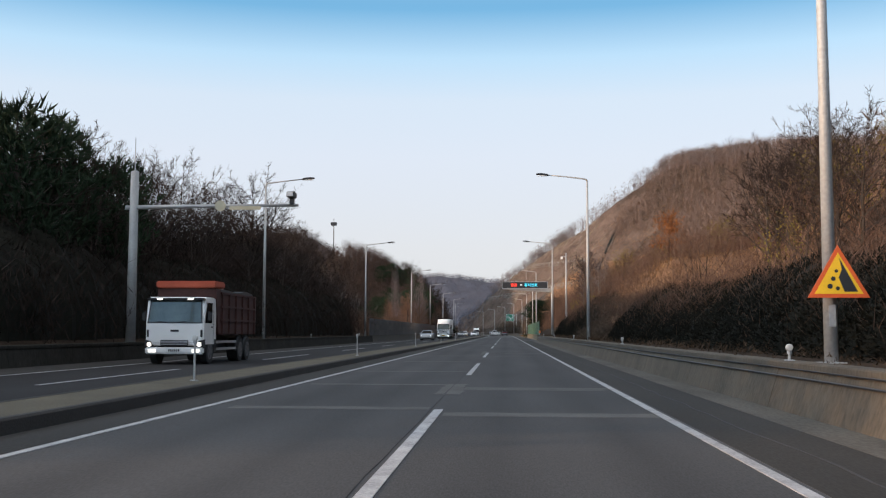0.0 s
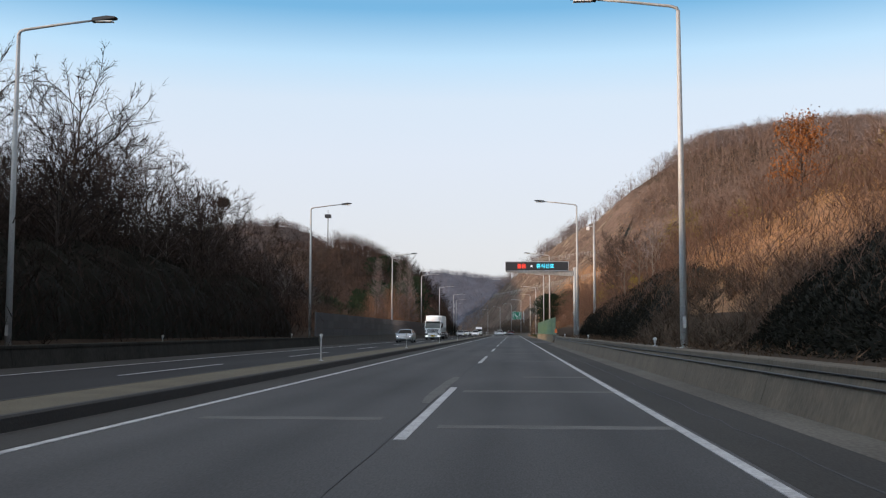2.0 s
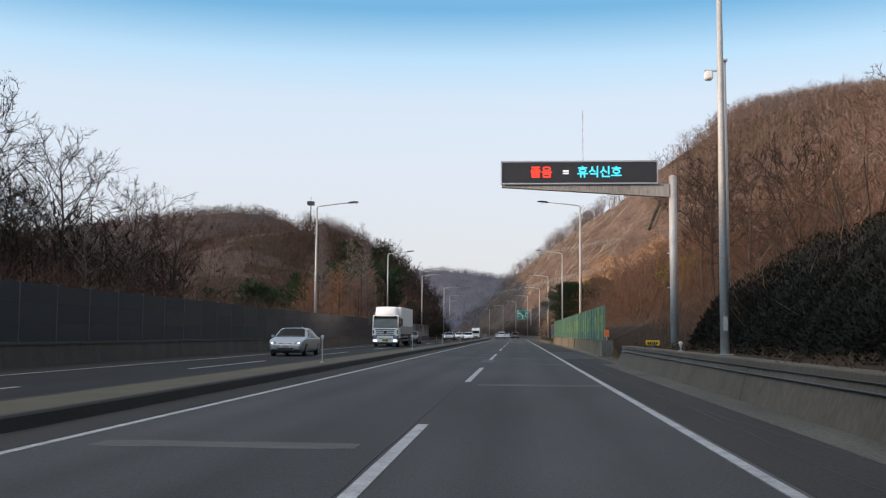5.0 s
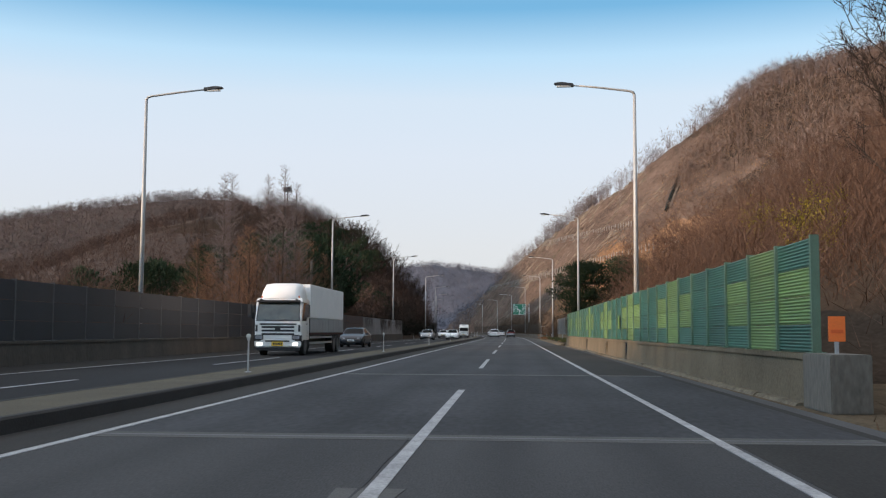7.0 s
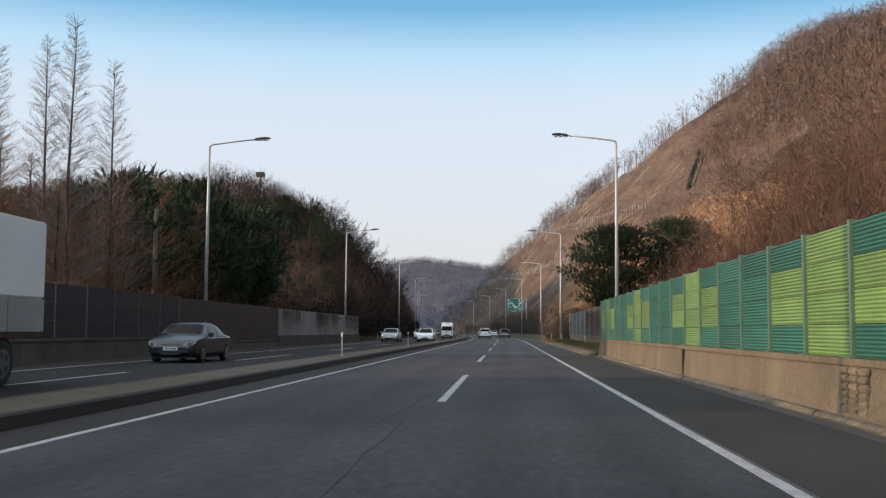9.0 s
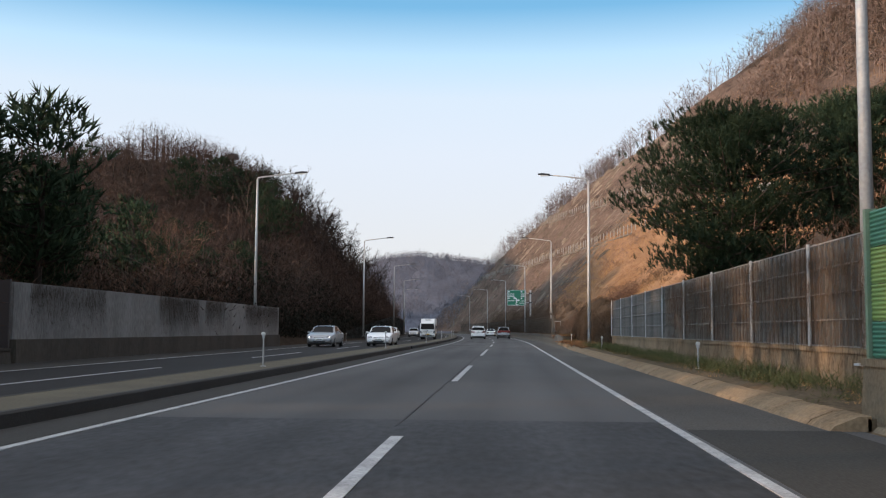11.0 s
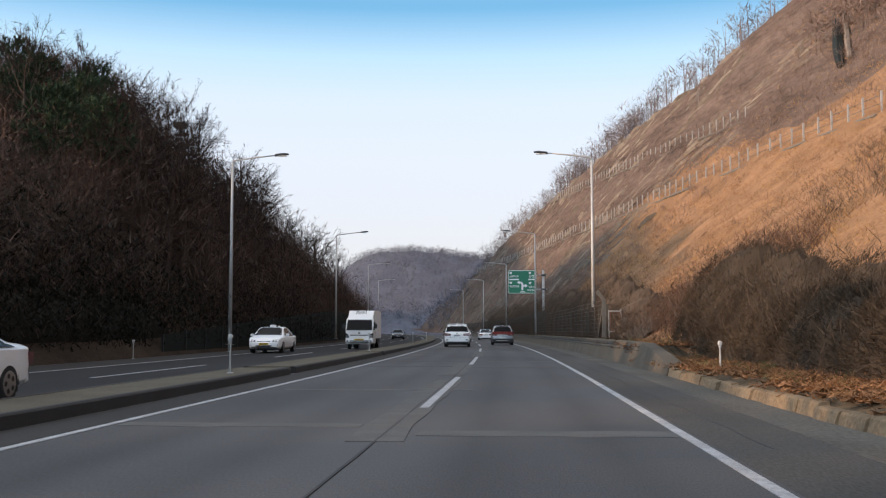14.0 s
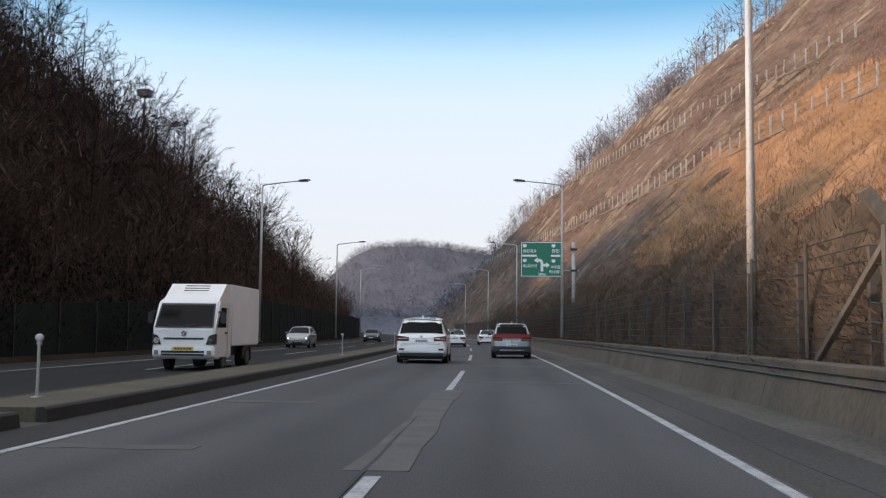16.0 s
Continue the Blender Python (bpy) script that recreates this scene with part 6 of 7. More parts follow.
# ---- vehicles ----
# patchy grey-green base puts mirrored trees and sky into the glass colour
GLASS_SCREEN = material("truck_windscreen", (0.05, 0.055, 0.045), 0.06, vary=0.5, scale=1.6, bump=0, spec=0.6)
GLASS = material("car_glass", (0.006, 0.007, 0.008), 0.08, vary=0.05, bump=0, spec=0.10)
TYRE = material("tyre_rubber", (0.02, 0.02, 0.02), 0.9, vary=0.2, bump=0.1)
TRUCK_RIM = material("dull_truck_rim", (0.11, 0.11, 0.115), 0.6, 0.4, vary=0.25, bump=0.05)
RIM = material("alloy_rim", (0.42, 0.43, 0.44), 0.35, 0.9, vary=0.1, bump=0)
CHROME = material("chrome", (0.62, 0.63, 0.64), 0.15, 1.0, vary=0.05, bump=0)
TAIL = material("tail_lamp", (0.11, 0.006, 0.006), 0.2, vary=0.15, bump=0, coat=0.5)
HEAD = material("head_lamp", (0.22, 0.23, 0.25), 0.12, vary=0.2, bump=0, coat=0.5)
HEAD_ON = material("head_lamp_lit", (0.8, 0.8, 0.75), 0.2, vary=0.05, bump=0, emit=((1.0, 0.97, 0.88), 2.2))
PLATE = material("number_plate", (0.62, 0.64, 0.62), 0.5, vary=0.05, bump=0)
PLATE_YELLOW = material("yellow_number_plate", (0.66, 0.42, 0.03), 0.5, vary=0.05, bump=0)
CAR_WHITE = material("white_car_paint", (0.84, 0.84, 0.83), 0.3, vary=0.06, bump=0, coat=0.6)
CAR_SILVER = material("silver_car_paint", (0.34, 0.36, 0.38), 0.35, 0.5, vary=0.08, bump=0, coat=0.6)
CAR_DARK = material("slate_car_paint", (0.012, 0.016, 0.023), 0.3, 0.0, vary=0.08, bump=0, coat=0.35)
CAR_RED = material("red_car_paint", (0.20, 0.016, 0.013), 0.3, vary=0.08, bump=0, coat=0.7)
TRUCK_WHITE = material("white_truck_paint", (0.74, 0.74, 0.72), 0.45, vary=0.10, scale=1.0, bump=0.02, coat=0.3)
BOX_WHITE = material("white_box_body", (0.76, 0.77, 0.77), 0.55, vary=0.08, scale=0.8, bump=0.02)
BOX_GREY = material("grey_box_board", (0.30, 0.31, 0.32), 0.6, 0.2, vary=0.15, scale=1.2, bump=0.03)
BED_RED = material("rust_red_bed", (0.06, 0.022, 0.018), 0.85, vary=0.35, scale=1.2, fine=20, bump=0.2)
TARP = material("orange_red_tarp", (0.40, 0.075, 0.035), 0.8, vary=0.2, scale=2, bump=0.2)

SHAPES = {  # length, width, height; roof line, belt, from tail (0) to nose (1)
    "sedan": (4.85, 1.84, 1.46, [(0, .72), (.008, .88), (.03, .98), (.15, 1.03), (.19, 1.08), (.33, 1.38), (.42, 1.45), (.56, 1.44), (.62, 1.38), (.765, 1.00), (.80, .97), (.95, .80), (.985, .70), (1, .56)], .90),
    "van": (5.10, 1.98, 1.78, [(0, .85), (.006, 1.05), (.022, 1.18), (.075, 1.63), (.10, 1.71), (.30, 1.77), (.58, 1.74), (.65, 1.66), (.82, 1.14), (.86, 1.08), (.96, .95), (.99, .80), (1, .62)], 1.08),
    "suv": (4.45, 1.86, 1.68, [(0, .80), (.008, 1.0), (.03, 1.10), (.11, 1.52), (.15, 1.61), (.35, 1.67), (.55, 1.65), (.61, 1.57), (.765, 1.12), (.80, 1.07), (.95, .95), (.985, .80), (1, .62)], 1.04),
    "hatch": (3.9, 1.68, 1.50, [(0, .72), (.01, .95), (.03, 1.02), (.10, 1.36), (.16, 1.45), (.38, 1.50), (.58, 1.46), (.64, 1.38), (.80, 1.02), (.85, .97), (.96, .82), (1, .58)], .95),
}


def wheel(root, x, y, r, w, name="wheel", dual=False):
    s = 1 if x > 0 else -1
    t = part(name, Build().tube([(x - s * w, y, r), (x - s * w * 0.95, y, r), (x - s * 0.02, y, r), (x, y, r)], [r * 0.9, r, r, r * 0.9], 20), TYRE, root)
    b = Build().tube([(x - s * 0.03, y, r), (x + s * 0.006, y, r)], [r * 0.66, r * 0.66], 18)
    part("rim", b, TRUCK_RIM if dual else RIM, t)
    for k in range(5):
        a = k * 1.2566
        part("spoke_gap", Build().tube([(x + s * 0.004, y + 0.4 * r * math.cos(a), r + 0.4 * r * math.sin(a)), (x + s * 0.010, y + 0.4 * r * math.cos(a), r + 0.4 * r * math.sin(a))], r * 0.14, 8), BLACK_PLASTIC, t)
    part("arch", Build().tube([(x - s * 0.10, y + (r + 0.05) * math.cos(q), r + (r + 0.05) * math.sin(q)) for q in np.linspace(-0.1, math.pi + 0.1, 12)], 0.085, 6), BLACK_PLASTIC, root)


def car(name, m, shape, paint, label, front_lit=False, plate=PLATE, tail_paint=None, cladding=False, roof_rails=False):
    """A lofted body with inset glass, lamps, bumpers, mirrors and wheels; its nose points to +y."""
    L, W, H, line, belt = SHAPES[shape]
    root = thing(name, m @ Matrix.Scale(1.06, 4), label, "car", "traffic")
    tx, tz = [p[0] for p in line], [p[1] for p in line]
    zt = lambda t: float(np.interp(t, tx, tz))
    wd = lambda t: W / 2 * float(np.interp(t, [0, .012, .05, .15, .8, .93, .985, 1], [.84, .93, .975, 1, 1, .965, .88, .74]))
    zb = lambda t: float(np.interp(t, [0, .03, .12, .88, .97, 1], [.42, .30, .24, .22, .24, .36]))
    zs = lambda t: min(belt + 0.03 * (0.5 - t), zt(t) - 0.02)

    def wr(t):
        k = max(0.0, min(1.0, (zt(t) - zs(t)) / (H - belt)))
        return wd(t) * (0.93 - 0.20 * k)

    ts = sorted(set([p[0] for p in line] + [0.05, .12, .24, .47, .52, .70, .88, .92]))
    rows = []
    for t in ts:
        w, b0, s0, r0, top = wd(t), zb(t), zs(t), wr(t), zt(t)
        half = [(0, b0), (w * .90, b0), (w * .985, b0 + .10), (w, (b0 + s0) / 2 + .03), (w * .985, s0 - .03), (w * .965, s0), (r0, max(top - .045, s0 + .005)), (r0 * .86, top - .008), (0, top + .008)]
        rows.append([(x, L * (t - .5), z) for x, z in half] + [(-x, L * (t - .5), z) for x, z in half[-2:0:-1]])
    n = len(rows[0])
    b = Build()
    b.add([p for r in rows for p in r], [(i * n + k, i * n + (k + 1) % n, (i + 1) * n + (k + 1) % n, (i + 1) * n + k) for i in range(len(rows) - 1) for k in range(n)] + [tuple(range(n)), tuple((len(rows) - 1) * n + k for k in range(n))])
    body = part("body", b, paint, root, smooth=True)
    body.data.set_sharp_from_angle(angle=radians(24))
    # glass follows the body a few millimetres outside it
    roof_t = [t for t in ts if zt(t) > H - 0.06]
    ra, rb = min(roof_t), max(roof_t)

    def top_patch(nm, t0, t1, u, out, mat=GLASS, k=6):
        pts, fs = [], []
        for i in range(k + 1):
            t = t0 + (t1 - t0) * i / k
            for j in range(7):
                v = -u + 2 * u * j / 6
                drop = 0.008 * abs(v) ** 2
                pts.append((v * wr(t), L * (t - .5) + out[0], zt(t) - drop + out[1] - (0.028 if abs(v) > 0.9 else 0)))
        fs = [(i * 7 + j, i * 7 + j + 1, (i + 1) * 7 + j + 1, (i + 1) * 7 + j) for i in range(k) for j in range(6)]
        return part(nm, Build().add(pts, fs), mat, root)

    t_low = next(t for t in np.linspace(0, .4, 200) if zt(t) > belt + 0.10)
    top_patch("rear_window", t_low - (0.004 if shape == "van" else 0), ra - (0.006 if shape == "van" else 0.012), 0.975 if shape == "van" else 0.92, (-0.016, 0.016))
    f_low = next(t for t in np.linspace(1, .5, 200) if zt(t) > belt + 0.08)
    top_patch("windscreen", f_low, rb + 0.03, 0.92, (0.012, 0.014))
    for s in (1, -1):
        for nm, a, e in (("rear_side_window", max(t_low + .06, .12), .40), ("front_side_window", .415, min(f_low - .06, .70))):
            pts = []
            for i in range(7):
                t = a + (e - a) * i / 6
                lo, hi = Vector((wd(t) * .967, L * (t - .5), zs(t) + .02)), Vector((wr(t) * 1.004, L * (t - .5), max(zt(t) - .075, zs(t) + .03)))
                for q in (lo, hi):
                    pts.append((s * (q.x + .010), q.y, q.z))
            part(nm, Build().add(pts, [(2 * i, 2 * i + 1, 2 * i + 3, 2 * i + 2) for i in range(6)]), GLASS, root)
        door = part("mirror", Build().box(min(s * W * .49, s * (W * .49 + .20)), max(s * W * .49, s * (W * .49 + .20)), L * .165, L * .165 + .12, belt + .02, belt + .17, .03), paint, root)
        part("mirror_glass", Build().box(min(s * W * .51, s * (W * .51 + .14)), max(s * W * .51, s * (W * .51 + .14)), L * .165 - .006, L * .165 - .001, belt + .04, belt + .15), GLASS, door)
        for t in (.30, .50):
            part("door_handle", Build().box(min(s * W * .493, s * (W * .493 + .035)), max(s * W * .493, s * (W * .493 + .035)), L * (t - .5), L * (t - .5) + .17, belt - .16, belt - .12), CHROME if shape == "van" else paint, root)
        zh = .69 if shape in ("sedan", "hatch") else .84
        zl = belt - (.10 if shape in ("sedan", "hatch") else .06)
        tail = part("tail_lamp", Build().prism([(s * W * .24, zl - .17), (s * W * .478, zl - .16), (s * W * .482, zl + .04), (s * W * .24, zl - .02)], "y", -L / 2 - .012, -L / 2 + .16), TAIL, root)
        part("lamp_strip", Build().box(min(s * W * .27, s * W * .45), max(s * W * .27, s * W * .45), -L / 2 - .018, -L / 2 - .011, zl - .09, zl - .07), CHROME, tail)
        part("reflector", Build().box(min(s * W * .34, s * W * .44), max(s * W * .34, s * W * .44), -L / 2 - .010, -L / 2 + .05, .50, .56), BLACK_PLASTIC, root)
        lens = [(.25 * W, L / 2 + .012, zh - .085), (.440 * W, L / 2 - .060, zh - .045), (.476 * W, L / 2 - .25, zh + .085), (.27 * W, L / 2 - .045, zh + .035)]
        back = [(x * .9, y - .16, z - .02) for x, y, z in lens]
        hl = part("head_lamp", Build().add([(s * x, y, z) for x, y, z in lens + back], [(0, 1, 2, 3), (4, 5, 6, 7), (0, 1, 5, 4), (1, 2, 6, 5), (2, 3, 7, 6), (3, 0, 4, 7)]), HEAD, root)
        part("bulb", Build().tube([(s * W * .37, L / 2 - .16, zh - .02), (s * W * .37, L / 2 - .018, zh - .025)], .042, 10), HEAD_ON if front_lit else CHROME, hl)
        part("fog_lamp", Build().box(min(s * W * .32, s * W * .42), max(s * W * .32, s * W * .42), L / 2 - .14, L / 2 - .04, .40, .46), BLACK_PLASTIC, root)
        for t in (.185, .805):
            wheel(root, s * (W / 2 + .004), L * (t - .5), .36 if shape in ("suv", "van") else .325, .22)
    if cladding:
        part("rear_bumper", Build().box(-W * .47, W * .47, -L / 2 - .03, -L / 2 + .22, .30, .62, .05), BLACK_PLASTIC, root)
        part("bumper_trim", Build().box(-W * .30, W * .30, -L / 2 - .036, -L / 2 - .028, .36, .42), CHROME, root)
    elif shape == "van":
        part("rear_bumper", Build().box(-W * .465, W * .465, -L / 2 - .05, -L / 2 + .20, .40, .72, .05), paint, root)
        part("rear_skirt", Build().box(-W * .43, W * .43, -L / 2 - .02, -L / 2 + .20, .27, .42, .03), BLACK_PLASTIC, root)
        for s in (1, -1):
            part("bumper_vent", Build().box(min(s * W * .33, s * W * .43), max(s * W * .33, s * W * .43), -L / 2 - .058, -L / 2 - .048, .50, .57), BLACK_PLASTIC, root)
        part("tailgate_seam", Build().box(-W * .36, W * .36, -L / 2 - .006, -L / 2 + .02, .735, .745), BLACK_PLASTIC, root)
        part("roof_spoiler", Build().box(-W * .38, W * .38, -L * .418, -L * .36, 1.655, 1.70, .02), paint, root)
    else:
        part("rear_bumper", Build().box(-W * .44, W * .44, -L / 2 - .02, -L / 2 + .10, .30, .46, .03), paint, root)
    if shape not in ("van",) and not cladding:
        part("rear_skirt", Build().box(-W * .36, W * .36, -L / 2 - .024, -L / 2 + .08, .26, .34, .02), BLACK_PLASTIC, root)
    zp = .86 if shape in ("van",) else (.62 if shape == "suv" else .70)
    for nm, y0, y1, z in (("rear_plate", -L / 2 - .022, -L / 2 - .012, zp), ("front_plate", L / 2 - .02, L / 2 + .008, .505)):
        p = part(nm, Build().box(-.26, .26, y0, y1, z - .06, z + .06), plate, root)
        yy = y0 - .004 if y0 < 0 else y1
        for k in range(6):
            part("character_bar", Build().box(-.20 + k * .07, -.155 + k * .07, yy, yy + .004, z - .03, z + .03), BLACK_PLASTIC, p)
    if shape in ("van", "sedan"):
        part("chrome_strip", Build().box(-W * .36, W * .36, -L / 2 - .016, -L / 2 - .006, zp + .09, zp + .11), CHROME, root)
    part("badge", Build().tube([(0, -L / 2 - .016, zp + .17), (0, -L / 2 - .008, zp + .17)], .05, 14), CHROME, root)
    part("grille", Build().box(-W * .20, W * .20, L / 2 - .10, L / 2 - .028, .60, .655, .015), DARK_METAL, root)
    part("lower_grille", Build().prism([(-W * .17, .29), (W * .17, .29), (W * .25, .43), (-W * .25, .43)], "y", L / 2 - .08, L / 2 + .006), BLACK_PLASTIC, root)
    if tail_paint:
        part("tailgate", Build().prism([(-W * .34, .93), (W * .34, .93), (W * .475, 1.0), (W * .46, 1.12), (W * .43, 1.15), (-W * .43, 1.15), (-W * .46, 1.12), (-W * .475, 1.0)], "y", -L / 2 - .008, -L / 2 + .20), tail_paint, root, "red tailgate panel")
        part("chrome_band", Build().box(-W * .40, W * .40, -L / 2 - .012, -L / 2 + .10, .86, .915, .01), CHROME, root)
    if cladding:
        for s in (1, -1):
            part("side_cladding", Build().box(min(s * W * .47, s * W * .506), max(s * W * .47, s * W * .506), -L * .40, L * .40, .24, .40), BLACK_PLASTIC, root)
    if roof_rails:
        for s in (1, -1):
            part("roof_rail", Build().tube([(s * W * .34, -L * .30, H - .02), (s * W * .345, -L * .28, H + .045), (s * W * .345, L * .06, H + .045), (s * W * .34, L * .08, H - .03)], .02, 6), BLACK_PLASTIC, root)
    part("antenna_fin", Build().prism([(-L * .36, H - .04), (-L * .31, H - .02), (-L * .355, H + .07)], "x", -.02, .02), paint, root)
    part("underbody", Build().box(-W * .42, W * .42, -L * .44, L * .44, .16, .30), BLACK_PLASTIC, root)
    return root


def at(x, y, back=False):
    slope = math.degrees(math.atan(max(y - 312, 0) / 1800.0))
    return pose(x, y, 0.008, 0, 0, slope + (180 if back else 0))


# same direction, ahead on the bend
car("minivan", at(-3.95, 373.3), "van", CAR_WHITE, "white minivan with dark rear window and roof rails", roof_rails=True)
car("compact_suv", at(-0.35, 382.8), "suv", CAR_SILVER, "silver compact suv with a red tailgate and dark bumper", cladding=True, roof_rails=True, tail_paint=CAR_RED)
car("sedan_car", at(-5.6, 420.5), "sedan", CAR_WHITE, "white sedan with a sloping tail")
car("sedan_car", at(-3.2, 436.5), "sedan", CAR_WHITE, "white sedan with a sloping tail")
# coming the other way
car("sedan_car", at(-12.1, 157.8, True), "sedan", CAR_SILVER, "silver sedan on the far carriageway", True)
car("sedan_car", at(-12.5, 224.8, True), "sedan", CAR_DARK, "slate-grey sedan on the far carriageway")
car("sedan_car", at(-13.0, 300.2, True), "sedan", CAR_SILVER, "silver-grey older sedan on the far carriageway", True)
car("sedan_car", at(-9.35, 304.6, True), "sedan", CAR_WHITE, "white sedan on the far carriageway")
taxi = car("taxi_car", at(-13.9, 349.5, True), "sedan", CAR_WHITE, "white taxi sedan with a roof lamp", plate=PLATE_YELLOW)
part("roof_lamp", Build().box(-.18, .18, -.08, .08, 1.45, 1.56, .03), BOX_WHITE, taxi)
car("hatchback_car", at(-16.2, 405, True), "hatch", CAR_SILVER, "silver hatchback on the far carriageway", True)
car("sedan_car", at(-17.6, 452, True), "sedan", CAR_DARK, "dark sedan on the far carriageway", True)


def number_plate(root, y, z, mat, w=.28, h=.09):
    p = part("front_plate", Build().box(-w, w, y, y + .012, z - h, z + h), mat, root)
    for k in range(6):
        part("character_bar", Build().box(-w * .8 + k * w * .27, -w * .62 + k * w * .27, y + .012, y + .016, z - h * .55, z + h * .55), BLACK_PLASTIC, p)


def cab(root, W, y0, y1, z0, z1, slope, paint, wind, lamps_z, lit, screen=None):
    """A forward-control cab whose face looks to +y."""
    out = [(y0, z0), (y1 - .05, z0), (y1, z0 + .08), (y1, wind), (y1 - slope, z1 - .10), (y1 - slope - .12, z1), (y0 + .06, z1), (y0, z1 - .06)]
    bm = bmesh.new()
    vs = [[bm.verts.new((x, u, v)) for u, v in out] for x in (-W / 2, W / 2)]
    bm.faces.new(vs[0][::-1]), bm.faces.new(vs[1])
    for k in range(len(out)):
        bm.faces.new((vs[0][k], vs[0][(k + 1) % len(out)], vs[1][(k + 1) % len(out)], vs[1][k]))
    bmesh.ops.recalc_face_normals(bm, faces=bm.faces[:])
    bmesh.ops.bevel(bm, geom=bm.edges[:], offset=.05, segments=2, affect="EDGES")
    me = bpy.data.meshes.new("cab")
    bm.to_mesh(me)
    bm.free()
    me.materials.append(paint)
    c = part("cab", me, paint, root)
    e = .012
    dz = z1 - .16 - wind
    sl = slope / (z1 - .10 - wind)
    part("windscreen", Build().add([(-W * .45, y1 - .05 * sl + e, wind + .05), (W * .45, y1 - .05 * sl + e, wind + .05), (W * .42, y1 - dz * sl + e, wind + dz), (-W * .42, y1 - dz * sl + e, wind + dz)], [(0, 1, 2, 3)]), screen or GLASS_SCREEN, c)
    part("screen_surround", Build().add([(-W * .475, y1 - .01 * sl + e - .004, wind + .01), (W * .475, y1 - .01 * sl + e - .004, wind + .01), (W * .445, y1 - (dz + .05) * sl + e - .004, wind + dz + .05), (-W * .445, y1 - (dz + .05) * sl + e - .004, wind + dz + .05)], [(0, 1, 2, 3)]), BLACK_PLASTIC, c)
    for s in (1, -1):
        x = s * (W / 2 + .006)
        part("side_window", Build().add([(x, y1 - .12 - slope * .2, wind + .02), (x, y0 + .35 * (y1 - y0), wind + .02), (x, y0 + .35 * (y1 - y0), z1 - .22), (x, y1 - slope - .22, z1 - .22)], [(0, 1, 2, 3)]), GLASS, c)
        part("door_seam", Build().box(min(x - .002, x + .002), max(x - .002, x + .002), y0 + .25 * (y1 - y0), y0 + .265 * (y1 - y0), z0 + .1, z1 - .2), BLACK_PLASTIC, c)
        part("door_handle", Build().box(min(x, x + s * .03), max(x, x + s * .03), y0 + .32 * (y1 - y0), y0 + .42 * (y1 - y0), wind - .16, wind - .11), BLACK_PLASTIC, c)
        mir = part("mirror", Build().box(min(s * (W / 2 + .08), s * (W / 2 + .24)), max(s * (W / 2 + .08), s * (W / 2 + .24)), y1 - .30, y1 - .22, wind + .12, wind + .44, .03), BLACK_PLASTIC, root)
        part("mirror_arm", Build().tube([(s * W / 2, y1 - .3, wind + .45), (s * (W / 2 + .15), y1 - .25, wind + .45)], .02, 6), BLACK_PLASTIC, mir)
        lamp = part("head_lamp", Build().prism([(s * W * .36, lamps_z - .14), (s * W * .505, lamps_z - .13), (s * W * .505, lamps_z + .16), (s * W * .41, lamps_z + .10)], "y", y1 - .20, y1 + .03), DARK_METAL, root)
        part("bulb", Build().tube([(s * W * .43, y1 + .03, lamps_z - .03), (s * W * .43, y1 + .04, lamps_z - .03)], .085, 12), HEAD_ON if lit else CHROME, lamp)
        part("wiper", Build().tube([(s * W * .02 + .1, y1 + .03, wind + .02), (s * W * .25 + .12, y1 + .0, wind + .10)], .015, 5), BLACK_PLASTIC, c)
    return c


# small refrigerated box truck
bt = thing("box_truck", at(-10.35, 363.0, True) @ Matrix.Scale(1.12, 4), "small white refrigerated box truck with a yellow plate", "truck", "traffic")
cab(bt, 1.74, .55, 2.35, .32, 1.98, .42, TRUCK_WHITE, 1.18, .86, False, GLASS)
part("bumper", Build().box(-.86, .86, 2.25, 2.42, .38, .66, .05), TRUCK_WHITE, bt)
part("grille_slot", Build().box(-.60, .60, 2.42, 2.428, .42, .47), BLACK_PLASTIC, bt)
part("grille_slot", Build().box(-.60, .60, 2.42, 2.428, .49, .55), BLACK_PLASTIC, bt)
part("grille_slot", Build().box(-.56, .56, 2.352, 2.362, .86, .91), BLACK_PLASTIC, bt)
for s in (1, -1):
    part("fog_lamp", Build().box(min(s * .68, s * .80), max(s * .68, s * .80), 2.42, 2.428, .44, .56), HEAD, bt)
part("badge", Build().tube([(0, 2.352, 1.02), (0, 2.365, 1.02)], .08, 14), CHROME, bt)
number_plate(bt, 2.422, .61, PLATE_YELLOW, .30, .05)
part("cargo_box", Build().box(-.86, .86, -3.0, .48, .66, 2.47, .03), BOX_WHITE, bt)
part("fairing", Build().prism([(.48, 1.96), (1.75, 1.96), (1.40, 2.16), (.95, 2.46), (.48, 2.46)], "x", -.80, .80), TRUCK_WHITE, bt)
for z in (2.26, 2.33, 2.40):
    part("cooling_slot", Build().box(-.36, .36, 1.04, 1.27 - 1.5 * (z - 2.26), z - .02, z + .01), BLACK_PLASTIC, bt)
part("chassis", Build().box(-.60, .60, -2.8, 1.8, .36, .66), DARK_METAL, bt)
for s in (1, -1):
    wheel(bt, s * .84, 1.25, .33, .20, dual=True)
    wheel(bt, s * .84, -1.6, .30, .34, dual=True)
    part("mudflap", Build().box(min(s * .55, s * .85), max(s * .55, s * .85), -2.02, -2.0, .18, .60), BLACK_PLASTIC, bt)

